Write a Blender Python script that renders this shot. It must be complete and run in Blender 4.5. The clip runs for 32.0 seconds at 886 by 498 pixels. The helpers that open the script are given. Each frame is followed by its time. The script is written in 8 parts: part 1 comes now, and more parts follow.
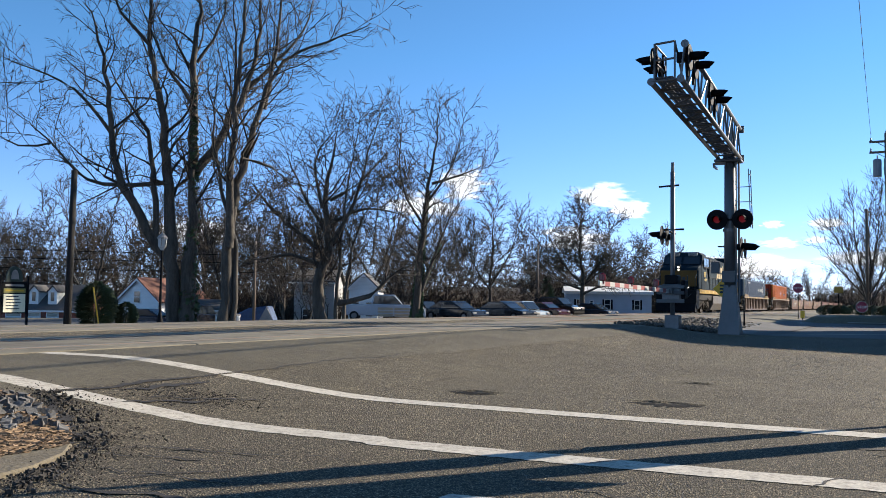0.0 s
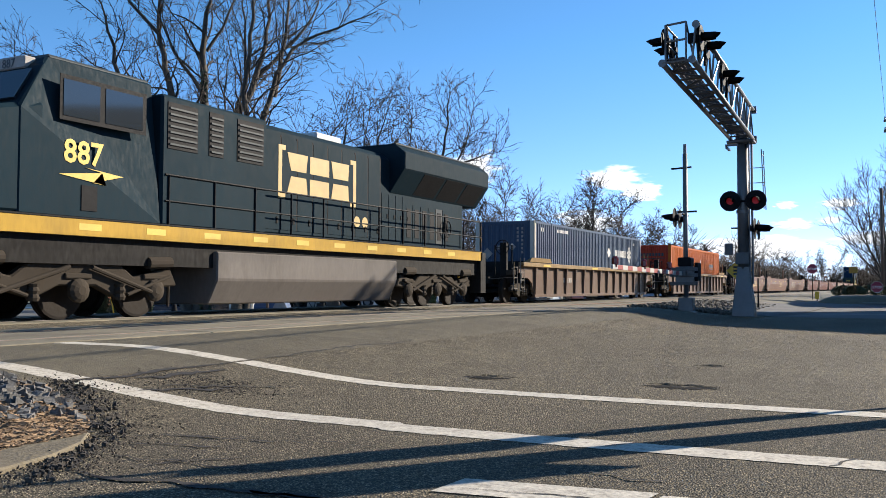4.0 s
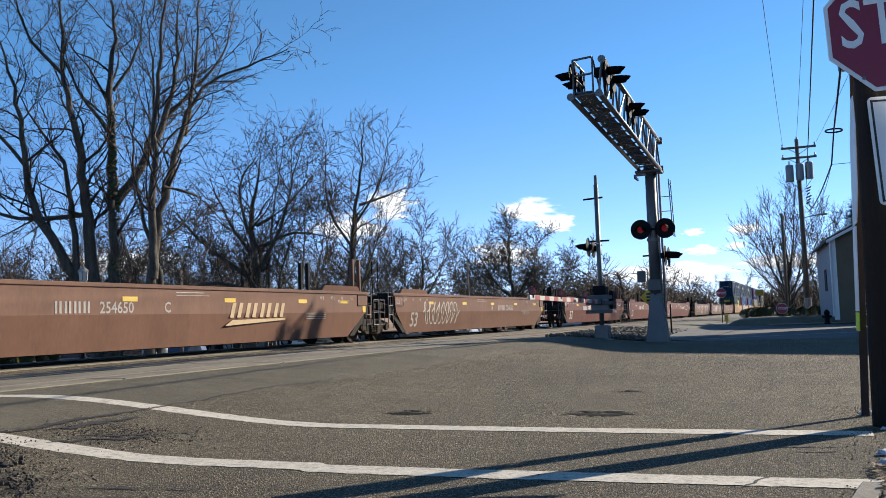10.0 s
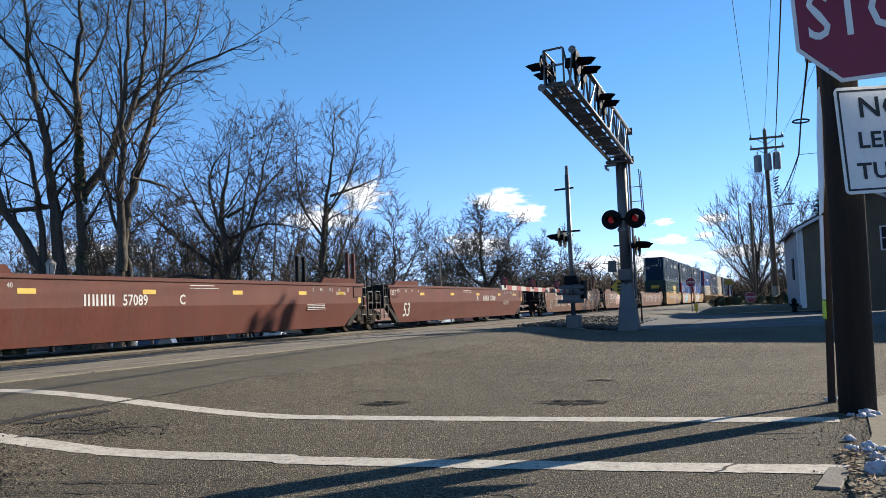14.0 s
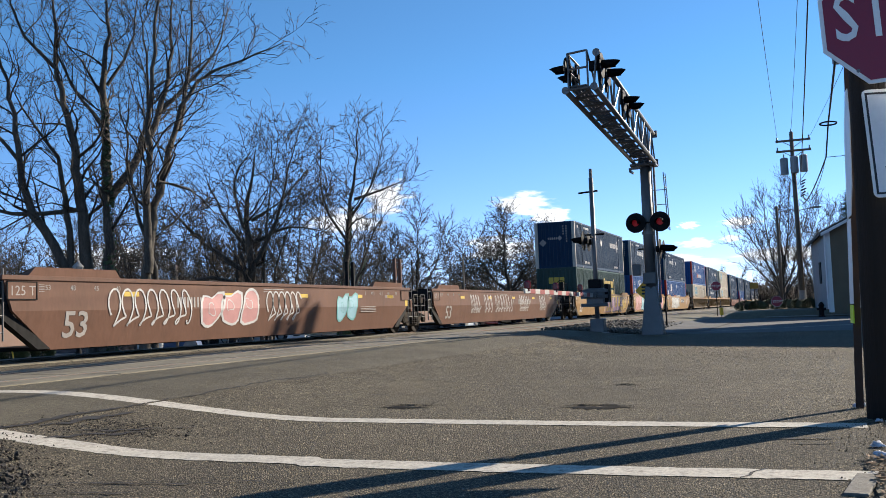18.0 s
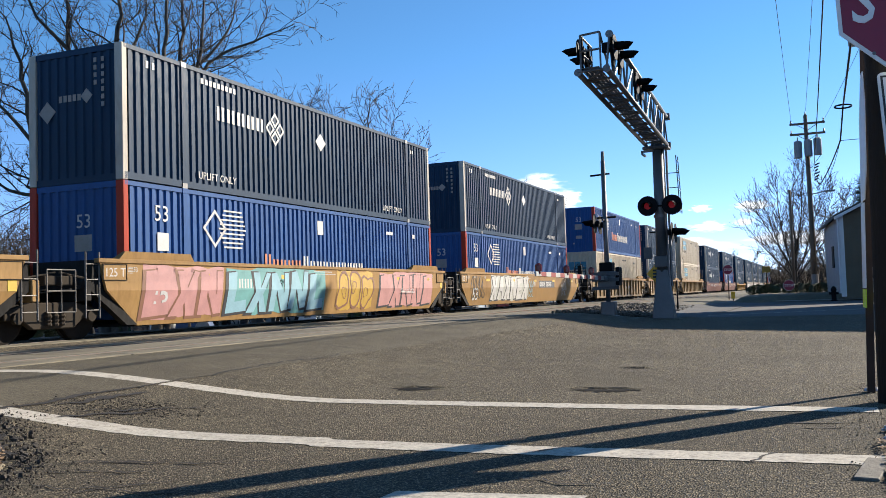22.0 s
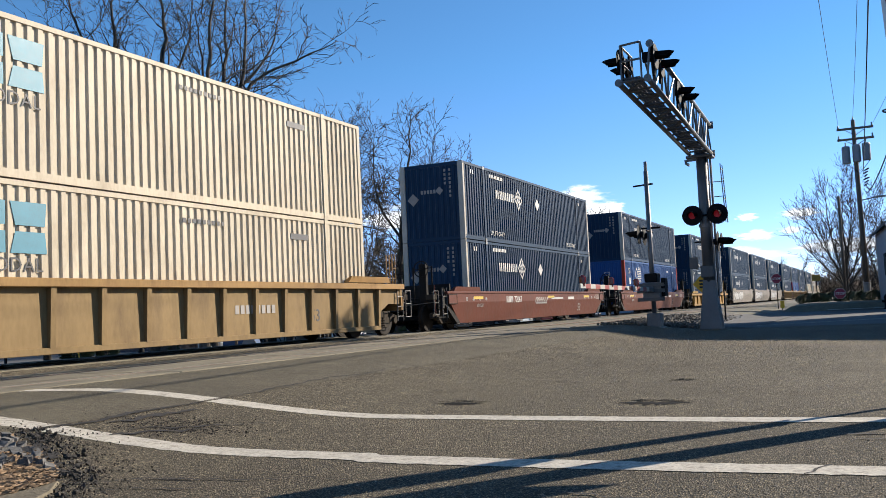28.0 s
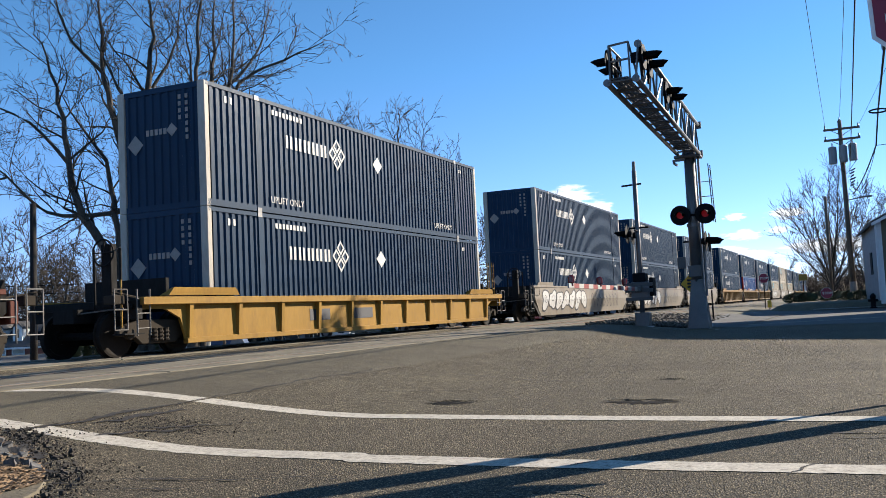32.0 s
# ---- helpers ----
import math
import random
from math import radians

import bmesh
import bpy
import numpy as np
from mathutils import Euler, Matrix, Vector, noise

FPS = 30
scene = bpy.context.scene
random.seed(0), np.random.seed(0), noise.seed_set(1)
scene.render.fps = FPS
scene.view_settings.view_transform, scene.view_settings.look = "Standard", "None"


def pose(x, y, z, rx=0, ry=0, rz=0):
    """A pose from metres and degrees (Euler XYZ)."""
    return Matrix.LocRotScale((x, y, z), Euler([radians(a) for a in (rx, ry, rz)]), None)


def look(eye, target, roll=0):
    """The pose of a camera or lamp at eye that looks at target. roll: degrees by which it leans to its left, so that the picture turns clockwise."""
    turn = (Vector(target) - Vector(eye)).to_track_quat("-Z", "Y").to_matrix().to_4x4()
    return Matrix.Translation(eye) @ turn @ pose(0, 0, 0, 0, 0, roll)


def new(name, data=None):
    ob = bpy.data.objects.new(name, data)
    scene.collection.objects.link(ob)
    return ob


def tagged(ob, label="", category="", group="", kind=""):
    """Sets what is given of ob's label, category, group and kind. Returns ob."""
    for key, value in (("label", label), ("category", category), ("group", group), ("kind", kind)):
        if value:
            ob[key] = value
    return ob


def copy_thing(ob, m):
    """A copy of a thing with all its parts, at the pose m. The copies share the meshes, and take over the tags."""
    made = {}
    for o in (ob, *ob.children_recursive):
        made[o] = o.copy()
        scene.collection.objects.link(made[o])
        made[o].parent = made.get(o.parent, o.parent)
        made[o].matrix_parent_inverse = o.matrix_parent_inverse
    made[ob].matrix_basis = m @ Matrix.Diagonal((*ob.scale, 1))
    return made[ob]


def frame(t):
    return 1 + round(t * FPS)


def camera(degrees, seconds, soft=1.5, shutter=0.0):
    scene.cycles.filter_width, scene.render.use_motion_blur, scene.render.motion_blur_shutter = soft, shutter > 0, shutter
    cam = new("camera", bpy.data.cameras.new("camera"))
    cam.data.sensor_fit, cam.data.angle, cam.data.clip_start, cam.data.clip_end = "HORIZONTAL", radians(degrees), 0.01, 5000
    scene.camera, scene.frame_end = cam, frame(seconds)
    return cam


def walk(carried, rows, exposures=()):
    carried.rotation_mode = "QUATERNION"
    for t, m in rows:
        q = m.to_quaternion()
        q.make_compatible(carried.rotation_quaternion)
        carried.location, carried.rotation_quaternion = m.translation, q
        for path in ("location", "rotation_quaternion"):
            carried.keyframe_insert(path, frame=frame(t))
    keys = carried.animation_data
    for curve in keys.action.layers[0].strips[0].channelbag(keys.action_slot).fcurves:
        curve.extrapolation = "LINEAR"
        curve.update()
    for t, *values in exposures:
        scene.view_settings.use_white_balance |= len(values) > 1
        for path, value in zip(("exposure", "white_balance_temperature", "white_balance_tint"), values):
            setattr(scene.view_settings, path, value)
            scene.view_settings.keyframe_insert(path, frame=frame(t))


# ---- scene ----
# ---- camera: held by hand at one spot beside the crossing ----
cam = camera(52.0, 32.0, 0.6)
walk(cam, [(t, pose(0, 0, 0.9, 90 + tilt, lean, turn)) for t, tilt, lean, turn in (
    (0, 3.28, -0.88, 26.32), (0.5, 1.84, -0.82, 27.50), (1, 1.26, -0.73, 28.01), (1.5, 1.57, -0.66, 27.85), (2, 1.70, -0.48, 27.79),
    (2.5, 1.70, -0.33, 27.87), (4.5, 2.84, -0.00, 26.35), (5, 3.49, 0.16, 25.31), (5.5, 4.37, 0.21, 24.50), (6, 4.97, 0.33, 24.02),
    (6.5, 5.31, 0.38, 23.76), (7, 5.55, 0.64, 23.74), (7.5, 5.40, 0.87, 24.05), (8, 5.17, 1.18, 24.24), (8.5, 4.99, 1.28, 23.63),
    (9, 4.89, 1.55, 22.85), (9.5, 4.63, 1.69, 22.47), (10, 4.48, 1.88, 22.05), (10.5, 4.39, 1.96, 21.56), (11, 4.33, 2.00, 21.14),
    (11.5, 4.38, 2.01, 20.74), (12, 4.28, 1.97, 20.52), (12.5, 4.22, 2.20, 20.50), (13, 4.11, 2.30, 20.40), (13.5, 3.98, 2.34, 20.30),
    (14, 3.83, 2.25, 20.30), (14.5, 3.70, 2.22, 20.36), (16.5, 3.58, 2.17, 20.78), (17, 3.75, 2.36, 21.12), (17.5, 3.96, 2.38, 21.60),
    (18, 4.09, 2.09, 21.77), (18.5, 4.02, 1.74, 21.80), (19, 3.82, 1.57, 21.91), (19.5, 3.74, 1.57, 22.02), (20, 3.69, 1.67, 22.24),
    (20.5, 3.55, 1.70, 22.41), (21, 3.36, 1.67, 22.52), (21.5, 3.21, 1.76, 22.45), (22, 3.00, 1.80, 22.45), (22.5, 2.79, 1.99, 22.77),
    (23, 2.85, 2.18, 23.32), (23.5, 3.28, 2.37, 23.95), (24, 3.80, 2.58, 24.38), (24.5, 3.91, 2.70, 24.60), (25, 3.93, 2.67, 24.60),
    (25.5, 3.89, 2.93, 24.64), (27.5, 3.98, 2.82, 25.14), (28, 4.00, 2.67, 25.22), (28.5, 3.93, 2.65, 25.19), (29, 3.93, 2.67, 25.08),
    (29.5, 3.89, 2.74, 24.86), (30, 3.84, 2.67, 24.73), (30.5, 3.82, 2.66, 24.70), (31, 3.88, 2.65, 24.69), (31.5, 3.95, 2.74, 24.63),
    (32, 3.94, 2.69, 24.51))], ((0, 1.08), (0.7, 1.20), (2.5, 1.20), (4.6, 1.12), (6, 1.07), (9, 1.0), (11, 0.95), (18, 0.98), (20, 1.07), (24, 1.03), (28, 0.96), (30, 1.07), (32, 1.07)))

# ---- light ----
SUN = Vector((0.541, 0.740, 0.399))
world = bpy.data.worlds.new("world")
scene.world = world
world.use_nodes = True
wn = world.node_tree.nodes
sky = wn.new("ShaderNodeTexSky")
sky.sky_type, sky.sun_disc = "NISHITA", False
sky.sun_elevation, sky.sun_rotation = radians(23.5), radians(36.2)
sky.air_density, sky.dust_density, sky.ozone_density, sky.altitude = 0.85, 0.0, 4.0, 3500
wn["Background"].inputs["Strength"].default_value = 0.102
tinted = wn.new("ShaderNodeMix")
tinted.data_type, tinted.blend_type = "RGBA", "MULTIPLY"
tinted.inputs[0].default_value = 1.0
world.node_tree.links.new(sky.outputs[0], tinted.inputs[6])
# paler haze towards the horizon
sky_dir, sky_xyz, height, haze = (wn.new(k) for k in ("ShaderNodeTexCoord", "ShaderNodeSeparateXYZ", "ShaderNodeMapRange", "ShaderNodeMix"))
haze.data_type = "RGBA"
haze.inputs[6].default_value, haze.inputs[7].default_value = (1.04, 0.90, 1.02, 1), (0.755, 1.075, 1.085, 1)
height.inputs["From Min"].default_value, height.inputs["From Max"].default_value = 0.0, 0.26
world.node_tree.links.new(sky_dir.outputs["Generated"], sky_xyz.inputs[0])
world.node_tree.links.new(sky_xyz.outputs["Z"], height.inputs["Value"])
world.node_tree.links.new(height.outputs[0], haze.inputs[0])
world.node_tree.links.new(haze.outputs[2], tinted.inputs[7])
world.node_tree.links.new(tinted.outputs[2], wn["Background"].inputs["Color"])
sun = new("sun", bpy.data.lights.new("sun", "SUN"))
sun.data.energy, sun.data.angle, sun.data.color = 5.0, radians(0.5), (1.0, 0.90, 0.76)
sun.matrix_world = look(SUN * 50, (0, 0, 0))


# ---- materials ----
def mat(name, color, rough=0.7, metal=0.0, vary=0.25, scale=3.0, fine=40.0, bump=0.15, stain=None, amount=0.4,
        stretch=(1, 1, 1), gloss=0.5, random=0.0, at="Object", speck=None):
    """Two scales of tone over a base colour, stains of a second colour, and fine relief."""
    m = bpy.data.materials.new(name)
    m.use_nodes = True
    n, l = m.node_tree.nodes, m.node_tree.links
    b = n["Principled BSDF"]
    b.inputs["Roughness"].default_value, b.inputs["Metallic"].default_value = rough, metal
    b.inputs["Specular IOR Level"].default_value = gloss
    co = n.new("ShaderNodeTexCoord")
    mp = n.new("ShaderNodeMapping")
    mp.inputs["Scale"].default_value = stretch
    l.new(co.outputs[at], mp.inputs["Vector"])

    def tex(s, detail, r=0.6):
        t = n.new("ShaderNodeTexNoise")
        t.inputs["Scale"].default_value, t.inputs["Detail"].default_value, t.inputs["Roughness"].default_value = s, detail, r
        l.new(mp.outputs[0], t.inputs["Vector"])
        return t.outputs["Fac"]

    def ramp(fac, lo, hi, a, c):
        r = n.new("ShaderNodeMapRange")
        for k, v in zip(("From Min", "From Max", "To Min", "To Max"), (lo, hi, a, c)):
            r.inputs[k].default_value = v
        l.new(fac, r.inputs["Value"])
        return r.outputs[0]

    def mixed(fac, a, c, mode="MIX"):
        x = n.new("ShaderNodeMix")
        x.data_type, x.blend_type = "RGBA", mode
        for k, v in ((0, fac), (6, a), (7, c)):
            if isinstance(v, (tuple, float, int)):
                x.inputs[k].default_value = v if k == 0 else (*v[:3], 1)
            else:
                l.new(v, x.inputs[k])
        return x.outputs[2]

    big, small = tex(scale, 5), tex(fine, 3)
    tone = n.new("ShaderNodeMath")
    tone.operation = "MULTIPLY"
    l.new(ramp(big, 0.3, 0.7, 1 - vary, 1 + vary), tone.inputs[0])
    speck = vary * 0.7 if speck is None else speck
    l.new(ramp(small, 0.3, 0.7, 1 - speck, 1 + speck), tone.inputs[1])
    last = tone.outputs[0]
    if random:
        oi = n.new("ShaderNodeObjectInfo")
        t2 = n.new("ShaderNodeMath")
        t2.operation = "MULTIPLY"
        l.new(last, t2.inputs[0])
        l.new(ramp(oi.outputs["Random"], 0, 1, 1 - random, 1 + random), t2.inputs[1])
        last = t2.outputs[0]
    grey = n.new("ShaderNodeCombineColor")
    for k in range(3):
        l.new(last, grey.inputs[k])
    out = mixed(1.0, color, grey.outputs[0], "MULTIPLY")
    if stain:
        out = mixed(ramp(tex(scale * 2.3, 8, 0.7), 0.5, 0.72, 0.0, amount), out, stain)
    l.new(out, b.inputs["Base Color"])
    l.new(ramp(small, 0.3, 0.7, max(rough - 0.1, 0.02), min(rough + 0.1, 1)), b.inputs["Roughness"])
    if bump:
        bp = n.new("ShaderNodeBump")
        bp.inputs["Strength"].default_value, bp.inputs["Distance"].default_value = bump, 0.02
        l.new(small, bp.inputs["Height"])
        l.new(bp.outputs[0], b.inputs["Normal"])
    return m


def glow(name, color, power):
    m = bpy.data.materials.new(name)
    m.use_nodes = True
    b = m.node_tree.nodes["Principled BSDF"]
    b.inputs["Base Color"].default_value = (*color, 1)
    b.inputs["Emission Color"].default_value, b.inputs["Emission Strength"].default_value = (*color, 1), power
    return m


def glass(name, color=(0.02, 0.025, 0.03), rough=0.06):
    m = bpy.data.materials.new(name)
    m.use_nodes = True
    b = m.node_tree.nodes["Principled BSDF"]
    b.inputs["Base Color"].default_value, b.inputs["Roughness"].default_value = (*color, 1), rough
    b.inputs["Specular IOR Level"].default_value = 0.8
    return m


def asphalt(name, binder, chip, grain, contrast, relief):
    """Worn asphalt: tan stone chips in a dark binder, dark pits, paler and darker patches and tyre-worn bands."""
    m = bpy.data.materials.new(name)
    m.use_nodes = True
    n, l = m.node_tree.nodes, m.node_tree.links
    b = n["Principled BSDF"]
    b.inputs["Roughness"].default_value, b.inputs["Specular IOR Level"].default_value = 0.93, 0.3
    co = n.new("ShaderNodeTexCoord")

    def noise_(s, detail, rough=0.6):
        t = n.new("ShaderNodeTexNoise")
        t.inputs["Scale"].default_value, t.inputs["Detail"].default_value, t.inputs["Roughness"].default_value = s, detail, rough
        l.new(co.outputs["Object"], t.inputs["Vector"])
        return t.outputs["Fac"]

    def span(fac, lo, hi, c, d):
        r = n.new("ShaderNodeMapRange")
        for k, v in zip(("From Min", "From Max", "To Min", "To Max"), (lo, hi, c, d)):
            r.inputs[k].default_value = v
        l.new(fac, r.inputs["Value"])
        return r.outputs[0]

    def mul(c, d):
        x = n.new("ShaderNodeMath")
        x.operation = "MULTIPLY"
        l.new(c, x.inputs[0])
        l.new(d, x.inputs[1])
        return x.outputs[0]

    vo = n.new("ShaderNodeTexVoronoi")
    vo.inputs["Scale"].default_value = grain
    l.new(co.outputs["Object"], vo.inputs["Vector"])
    sep = n.new("ShaderNodeSeparateColor")
    l.new(vo.outputs["Color"], sep.inputs[0])
    face = mul(span(vo.outputs["Distance"], 0.25, 0.6, 1.0, 0.0), span(sep.outputs[0], 0.15, 1.0, 0.05, 1.0))
    mx = n.new("ShaderNodeMix")
    mx.data_type = "RGBA"
    l.new(face, mx.inputs[0])
    mx.inputs[6].default_value, mx.inputs[7].default_value = (*binder, 1), (*chip, 1)
    tone = mul(span(noise_(0.35, 6), 0.3, 0.7, 0.8, 1.2), span(noise_(2.6, 6, 0.7), 0.3, 0.7, 0.82, 1.18))
    tone = mul(tone, span(noise_(34, 4, 0.75), 0.32, 0.66, 1 - contrast, 1 + contrast * 0.55))
    tone = mul(tone, span(noise_(9, 5, 0.75), 0.60, 0.72, 1.0, 0.5))
    # darker, mottled ground about the corner with the stop sign
    mp = n.new("ShaderNodeMapping")
    mp.inputs["Location"].default_value, mp.inputs["Scale"].default_value = (-0.35, -1.35, 0), (0.27, 0.27, 0.27)
    gr = n.new("ShaderNodeTexGradient")
    gr.gradient_type = "SPHERICAL"
    l.new(co.outputs["Object"], mp.inputs["Vector"])
    l.new(mp.outputs[0], gr.inputs["Vector"])
    tone = mul(tone, span(mul(gr.outputs["Fac"], span(noise_(1.3, 6, 0.7), 0.3, 0.7, 0.5, 1.5)), 0.0, 0.8, 1.0, 0.62))
    grey = n.new("ShaderNodeCombineColor")
    for k in range(3):
        l.new(tone, grey.inputs[k])
    mm = n.new("ShaderNodeMix")
    mm.data_type, mm.blend_type = "RGBA", "MULTIPLY"
    mm.inputs[0].default_value = 1.0
    l.new(mx.outputs[2], mm.inputs[6])
    l.new(grey.outputs[0], mm.inputs[7])
    l.new(mm.outputs[2], b.inputs["Base Color"])
    bp = n.new("ShaderNodeBump")
    bp.inputs["Strength"].default_value, bp.inputs["Distance"].default_value = relief, 0.012
    bp.invert = True
    l.new(vo.outputs["Distance"], bp.inputs["Height"])
    l.new(bp.outputs[0], b.inputs["Normal"])
    return m


ASPHALT = asphalt("asphalt", (0.060, 0.050, 0.033), (0.44, 0.36, 0.228), 92, 0.75, 0.9)
ASPHALT_FINE = asphalt("asphalt_patch", (0.084, 0.072, 0.049), (0.22, 0.185, 0.122), 110, 0.4, 0.6)
STREET = mat("street_asphalt", (0.079, 0.076, 0.072), 0.9, vary=0.2, scale=0.4, fine=30, bump=0.5)
EARTH = mat("winter_ground", (0.115, 0.097, 0.061), 0.95, vary=0.35, scale=0.12, fine=6, bump=0.4, stain=(0.065, 0.072, 0.032), amount=0.7)
PAINT = mat("road_paint", (0.440, 0.400, 0.330), 0.85, vary=0.12, scale=7, fine=55, bump=0.15, stain=(0.094, 0.076, 0.058), amount=0.85, speck=0.28)
CONCRETE = mat("concrete", (0.302, 0.288, 0.259), 0.9, vary=0.18, scale=1.2, fine=25, bump=0.3, stain=(0.144, 0.130, 0.108), amount=0.4)
PANEL = mat("crossing_panel", (0.145, 0.125, 0.085), 0.92, vary=0.4, scale=0.9, fine=25, bump=0.3, stain=(0.035, 0.03, 0.022), amount=0.95, stretch=(1, 0.3, 1))
BALLAST = mat("ballast", (0.088, 0.075, 0.058), 0.95, vary=0.4, scale=1.0, fine=9, bump=1.0, random=0.25)
RAIL = mat("rail_steel", (0.115, 0.072, 0.050), 0.55, 0.6, vary=0.2, scale=2, fine=30)
RAILTOP = mat("rail_head", (0.158, 0.137, 0.119), 0.5, 0.6, vary=0.15, scale=2, fine=30, bump=0.05)
FLANGE_SHADE = mat("flangeway_shade", (0.014, 0.012, 0.010), 0.95, vary=0.4, scale=1.5, fine=25, bump=0.4, stain=(0.07, 0.055, 0.04), amount=0.5)
TIE = mat("tie_wood", (0.050, 0.040, 0.032), 0.9, vary=0.3, scale=2, fine=20, stretch=(1, 6, 6))
BARK = mat("bark", (0.072, 0.060, 0.046), 0.95, vary=0.45, scale=1.5, fine=14, bump=0.9, stretch=(3, 3, 0.6), stain=(0.025, 0.021, 0.016), amount=0.7)
TWIG = mat("twig", (0.036, 0.028, 0.021), 0.95, vary=0.25, scale=1, fine=10, bump=0.0)
BRUSH = mat("brush_twig", (0.036, 0.026, 0.018), 0.95, vary=0.3, scale=0.6, fine=6, bump=0.0)
IVY = mat("ivy_leaf", (0.035, 0.06, 0.022), 0.6, vary=0.4, scale=2, fine=10, bump=0)
SPRUCE = mat("evergreen", (0.03, 0.05, 0.022), 0.8, vary=0.4, scale=1, fine=8, bump=0)
GALV = mat("galvanised_steel", (0.14, 0.14, 0.14), 0.5, 0.55, vary=0.15, scale=2, fine=25, bump=0.1)
ALU = mat("aluminium_paint", (0.105, 0.105, 0.105), 0.45, 0.3, vary=0.12, scale=2, fine=20, bump=0.08)
BLACK = mat("black_paint", (0.007, 0.007, 0.008), 0.65, vary=0.2, scale=3, fine=25, bump=0.05, gloss=0.1)
GREYBOX = mat("grey_enamel", (0.22, 0.225, 0.23), 0.55, vary=0.12, scale=2, fine=20, bump=0.05)
DARKPOLE = mat("creosoted_pole", (0.017, 0.014, 0.012), 0.95, vary=0.35, scale=2, fine=22, bump=0.6, stretch=(5, 5, 0.25))
# darker galvanised copy: shade of undersides and shaded-side fittings put into the colour
GALVSHADE = mat("shaded_galvanised", (0.10, 0.10, 0.10), 0.6, 0.4, vary=0.15, scale=2, fine=25, bump=0.1)
WOODPOLE = mat("weathered_pole", (0.13, 0.098, 0.07), 0.9, vary=0.3, scale=2, fine=18, bump=0.5, stretch=(4, 4, 0.3))
SIGNRED = mat("sign_red", (0.22, 0.010, 0.034), 0.4, vary=0.06, scale=3, fine=30, bump=0.0)
SIGNWHITE = mat("sign_white", (0.74, 0.74, 0.72), 0.45, vary=0.05, scale=3, fine=20, bump=0.0, stain=(0.5, 0.48, 0.44), amount=0.3)
SIGNYELLOW = mat("sign_yellow", (0.75, 0.42, 0.02), 0.5, vary=0.06, scale=3, fine=20, bump=0.0)
FLUOR = mat("sign_lime", (0.55, 0.75, 0.03), 0.5, vary=0.05, scale=3, fine=20, bump=0.0)
INK = mat("sign_black", (0.012, 0.012, 0.014), 0.5, vary=0.1, bump=0)
SNOW = mat("old_snow", (0.52, 0.53, 0.56), 0.8, vary=0.2, scale=9, fine=60, bump=0.9, stain=(0.16, 0.13, 0.10), amount=0.8)
LEAF = mat("dead_leaf", (0.216, 0.137, 0.072), 0.85, vary=0.35, scale=4, fine=25, bump=0.2)
LENSRED = glow("red_lens_lit", (0.25, 0.008, 0.015), 0.14)
LENSDARK = mat("red_lens", (0.10, 0.008, 0.012), 0.2, vary=0.1, bump=0)
LAMP = glow("headlight_lit", (1.0, 0.9, 0.72), 1.5)
PANE = glass("window_glass")


# ---- mesh helpers ----
def part(name, bm, material, parent=None, label="", smooth=False):
    """Links a bmesh as one mesh object under a thing or a part."""
    me = bpy.data.meshes.new(name)
    bm.to_mesh(me)
    bm.free()
    me.materials.append(material)
    if smooth:
        me.polygons.foreach_set("use_smooth", [True] * len(me.polygons))
    ob = new(name, me)
    if parent:
        ob.parent = parent
    if label:
        ob["label"] = label
    return ob


def soup(name, verts, faces, material, parent=None, label="", smooth=False):
    me = bpy.data.meshes.new(name)
    me.from_pydata(verts, [], faces)
    me.materials.append(material)
    if smooth:
        me.polygons.foreach_set("use_smooth", [True] * len(me.polygons))
    ob = new(name, me)
    if parent:
        ob.parent = parent
    if label:
        ob["label"] = label
    return ob


def thing(name, label, category, m=None, group="", kind=""):
    ob = new(name)
    ob.empty_display_size = 0.2
    if m is not None:
        ob.matrix_basis = m
    return tagged(ob, label, category, group, kind)


def box(bm, x0, x1, y0, y1, z0, z1, m=None):
    v = [bm.verts.new((x, y, z)) for x in (x0, x1) for y in (y0, y1) for z in (z0, z1)]
    for f in ((0, 1, 3, 2), (4, 6, 7, 5), (0, 4, 5, 1), (2, 3, 7, 6), (0, 2, 6, 4), (1, 5, 7, 3)):
        bm.faces.new([v[i] for i in f])
    if m is not None:
        for q in v:
            q.co = m @ q.co
    return bm


def bevelled(bm, w=0.01):
    bmesh.ops.bevel(bm, geom=list(bm.edges), offset=w, segments=1, affect="EDGES")
    return bm


def nb(*a, **k):
    """A new bmesh with one box."""
    return box(bmesh.new(), *a, **k)


def rod(bm, p, q, r, r2=None, seg=8, caps=True):
    p, q = Vector(p), Vector(q)
    d = (q - p).normalized()
    a = d.orthogonal().normalized()
    b = d.cross(a)
    r2 = r if r2 is None else r2
    rings = []
    for c, s in ((p, r), (q, r2)):
        rings.append([bm.verts.new(c + (a * math.cos(k * 2 * math.pi / seg) + b * math.sin(k * 2 * math.pi / seg)) * s) for k in range(seg)])
    for k in range(seg):
        bm.faces.new((rings[0][k], rings[0][(k + 1) % seg], rings[1][(k + 1) % seg], rings[1][k]))
    if caps:
        bm.faces.new(rings[0][::-1])
        bm.faces.new(rings[1])
    return bm


def nr(*a, **k):
    return rod(bmesh.new(), *a, **k)


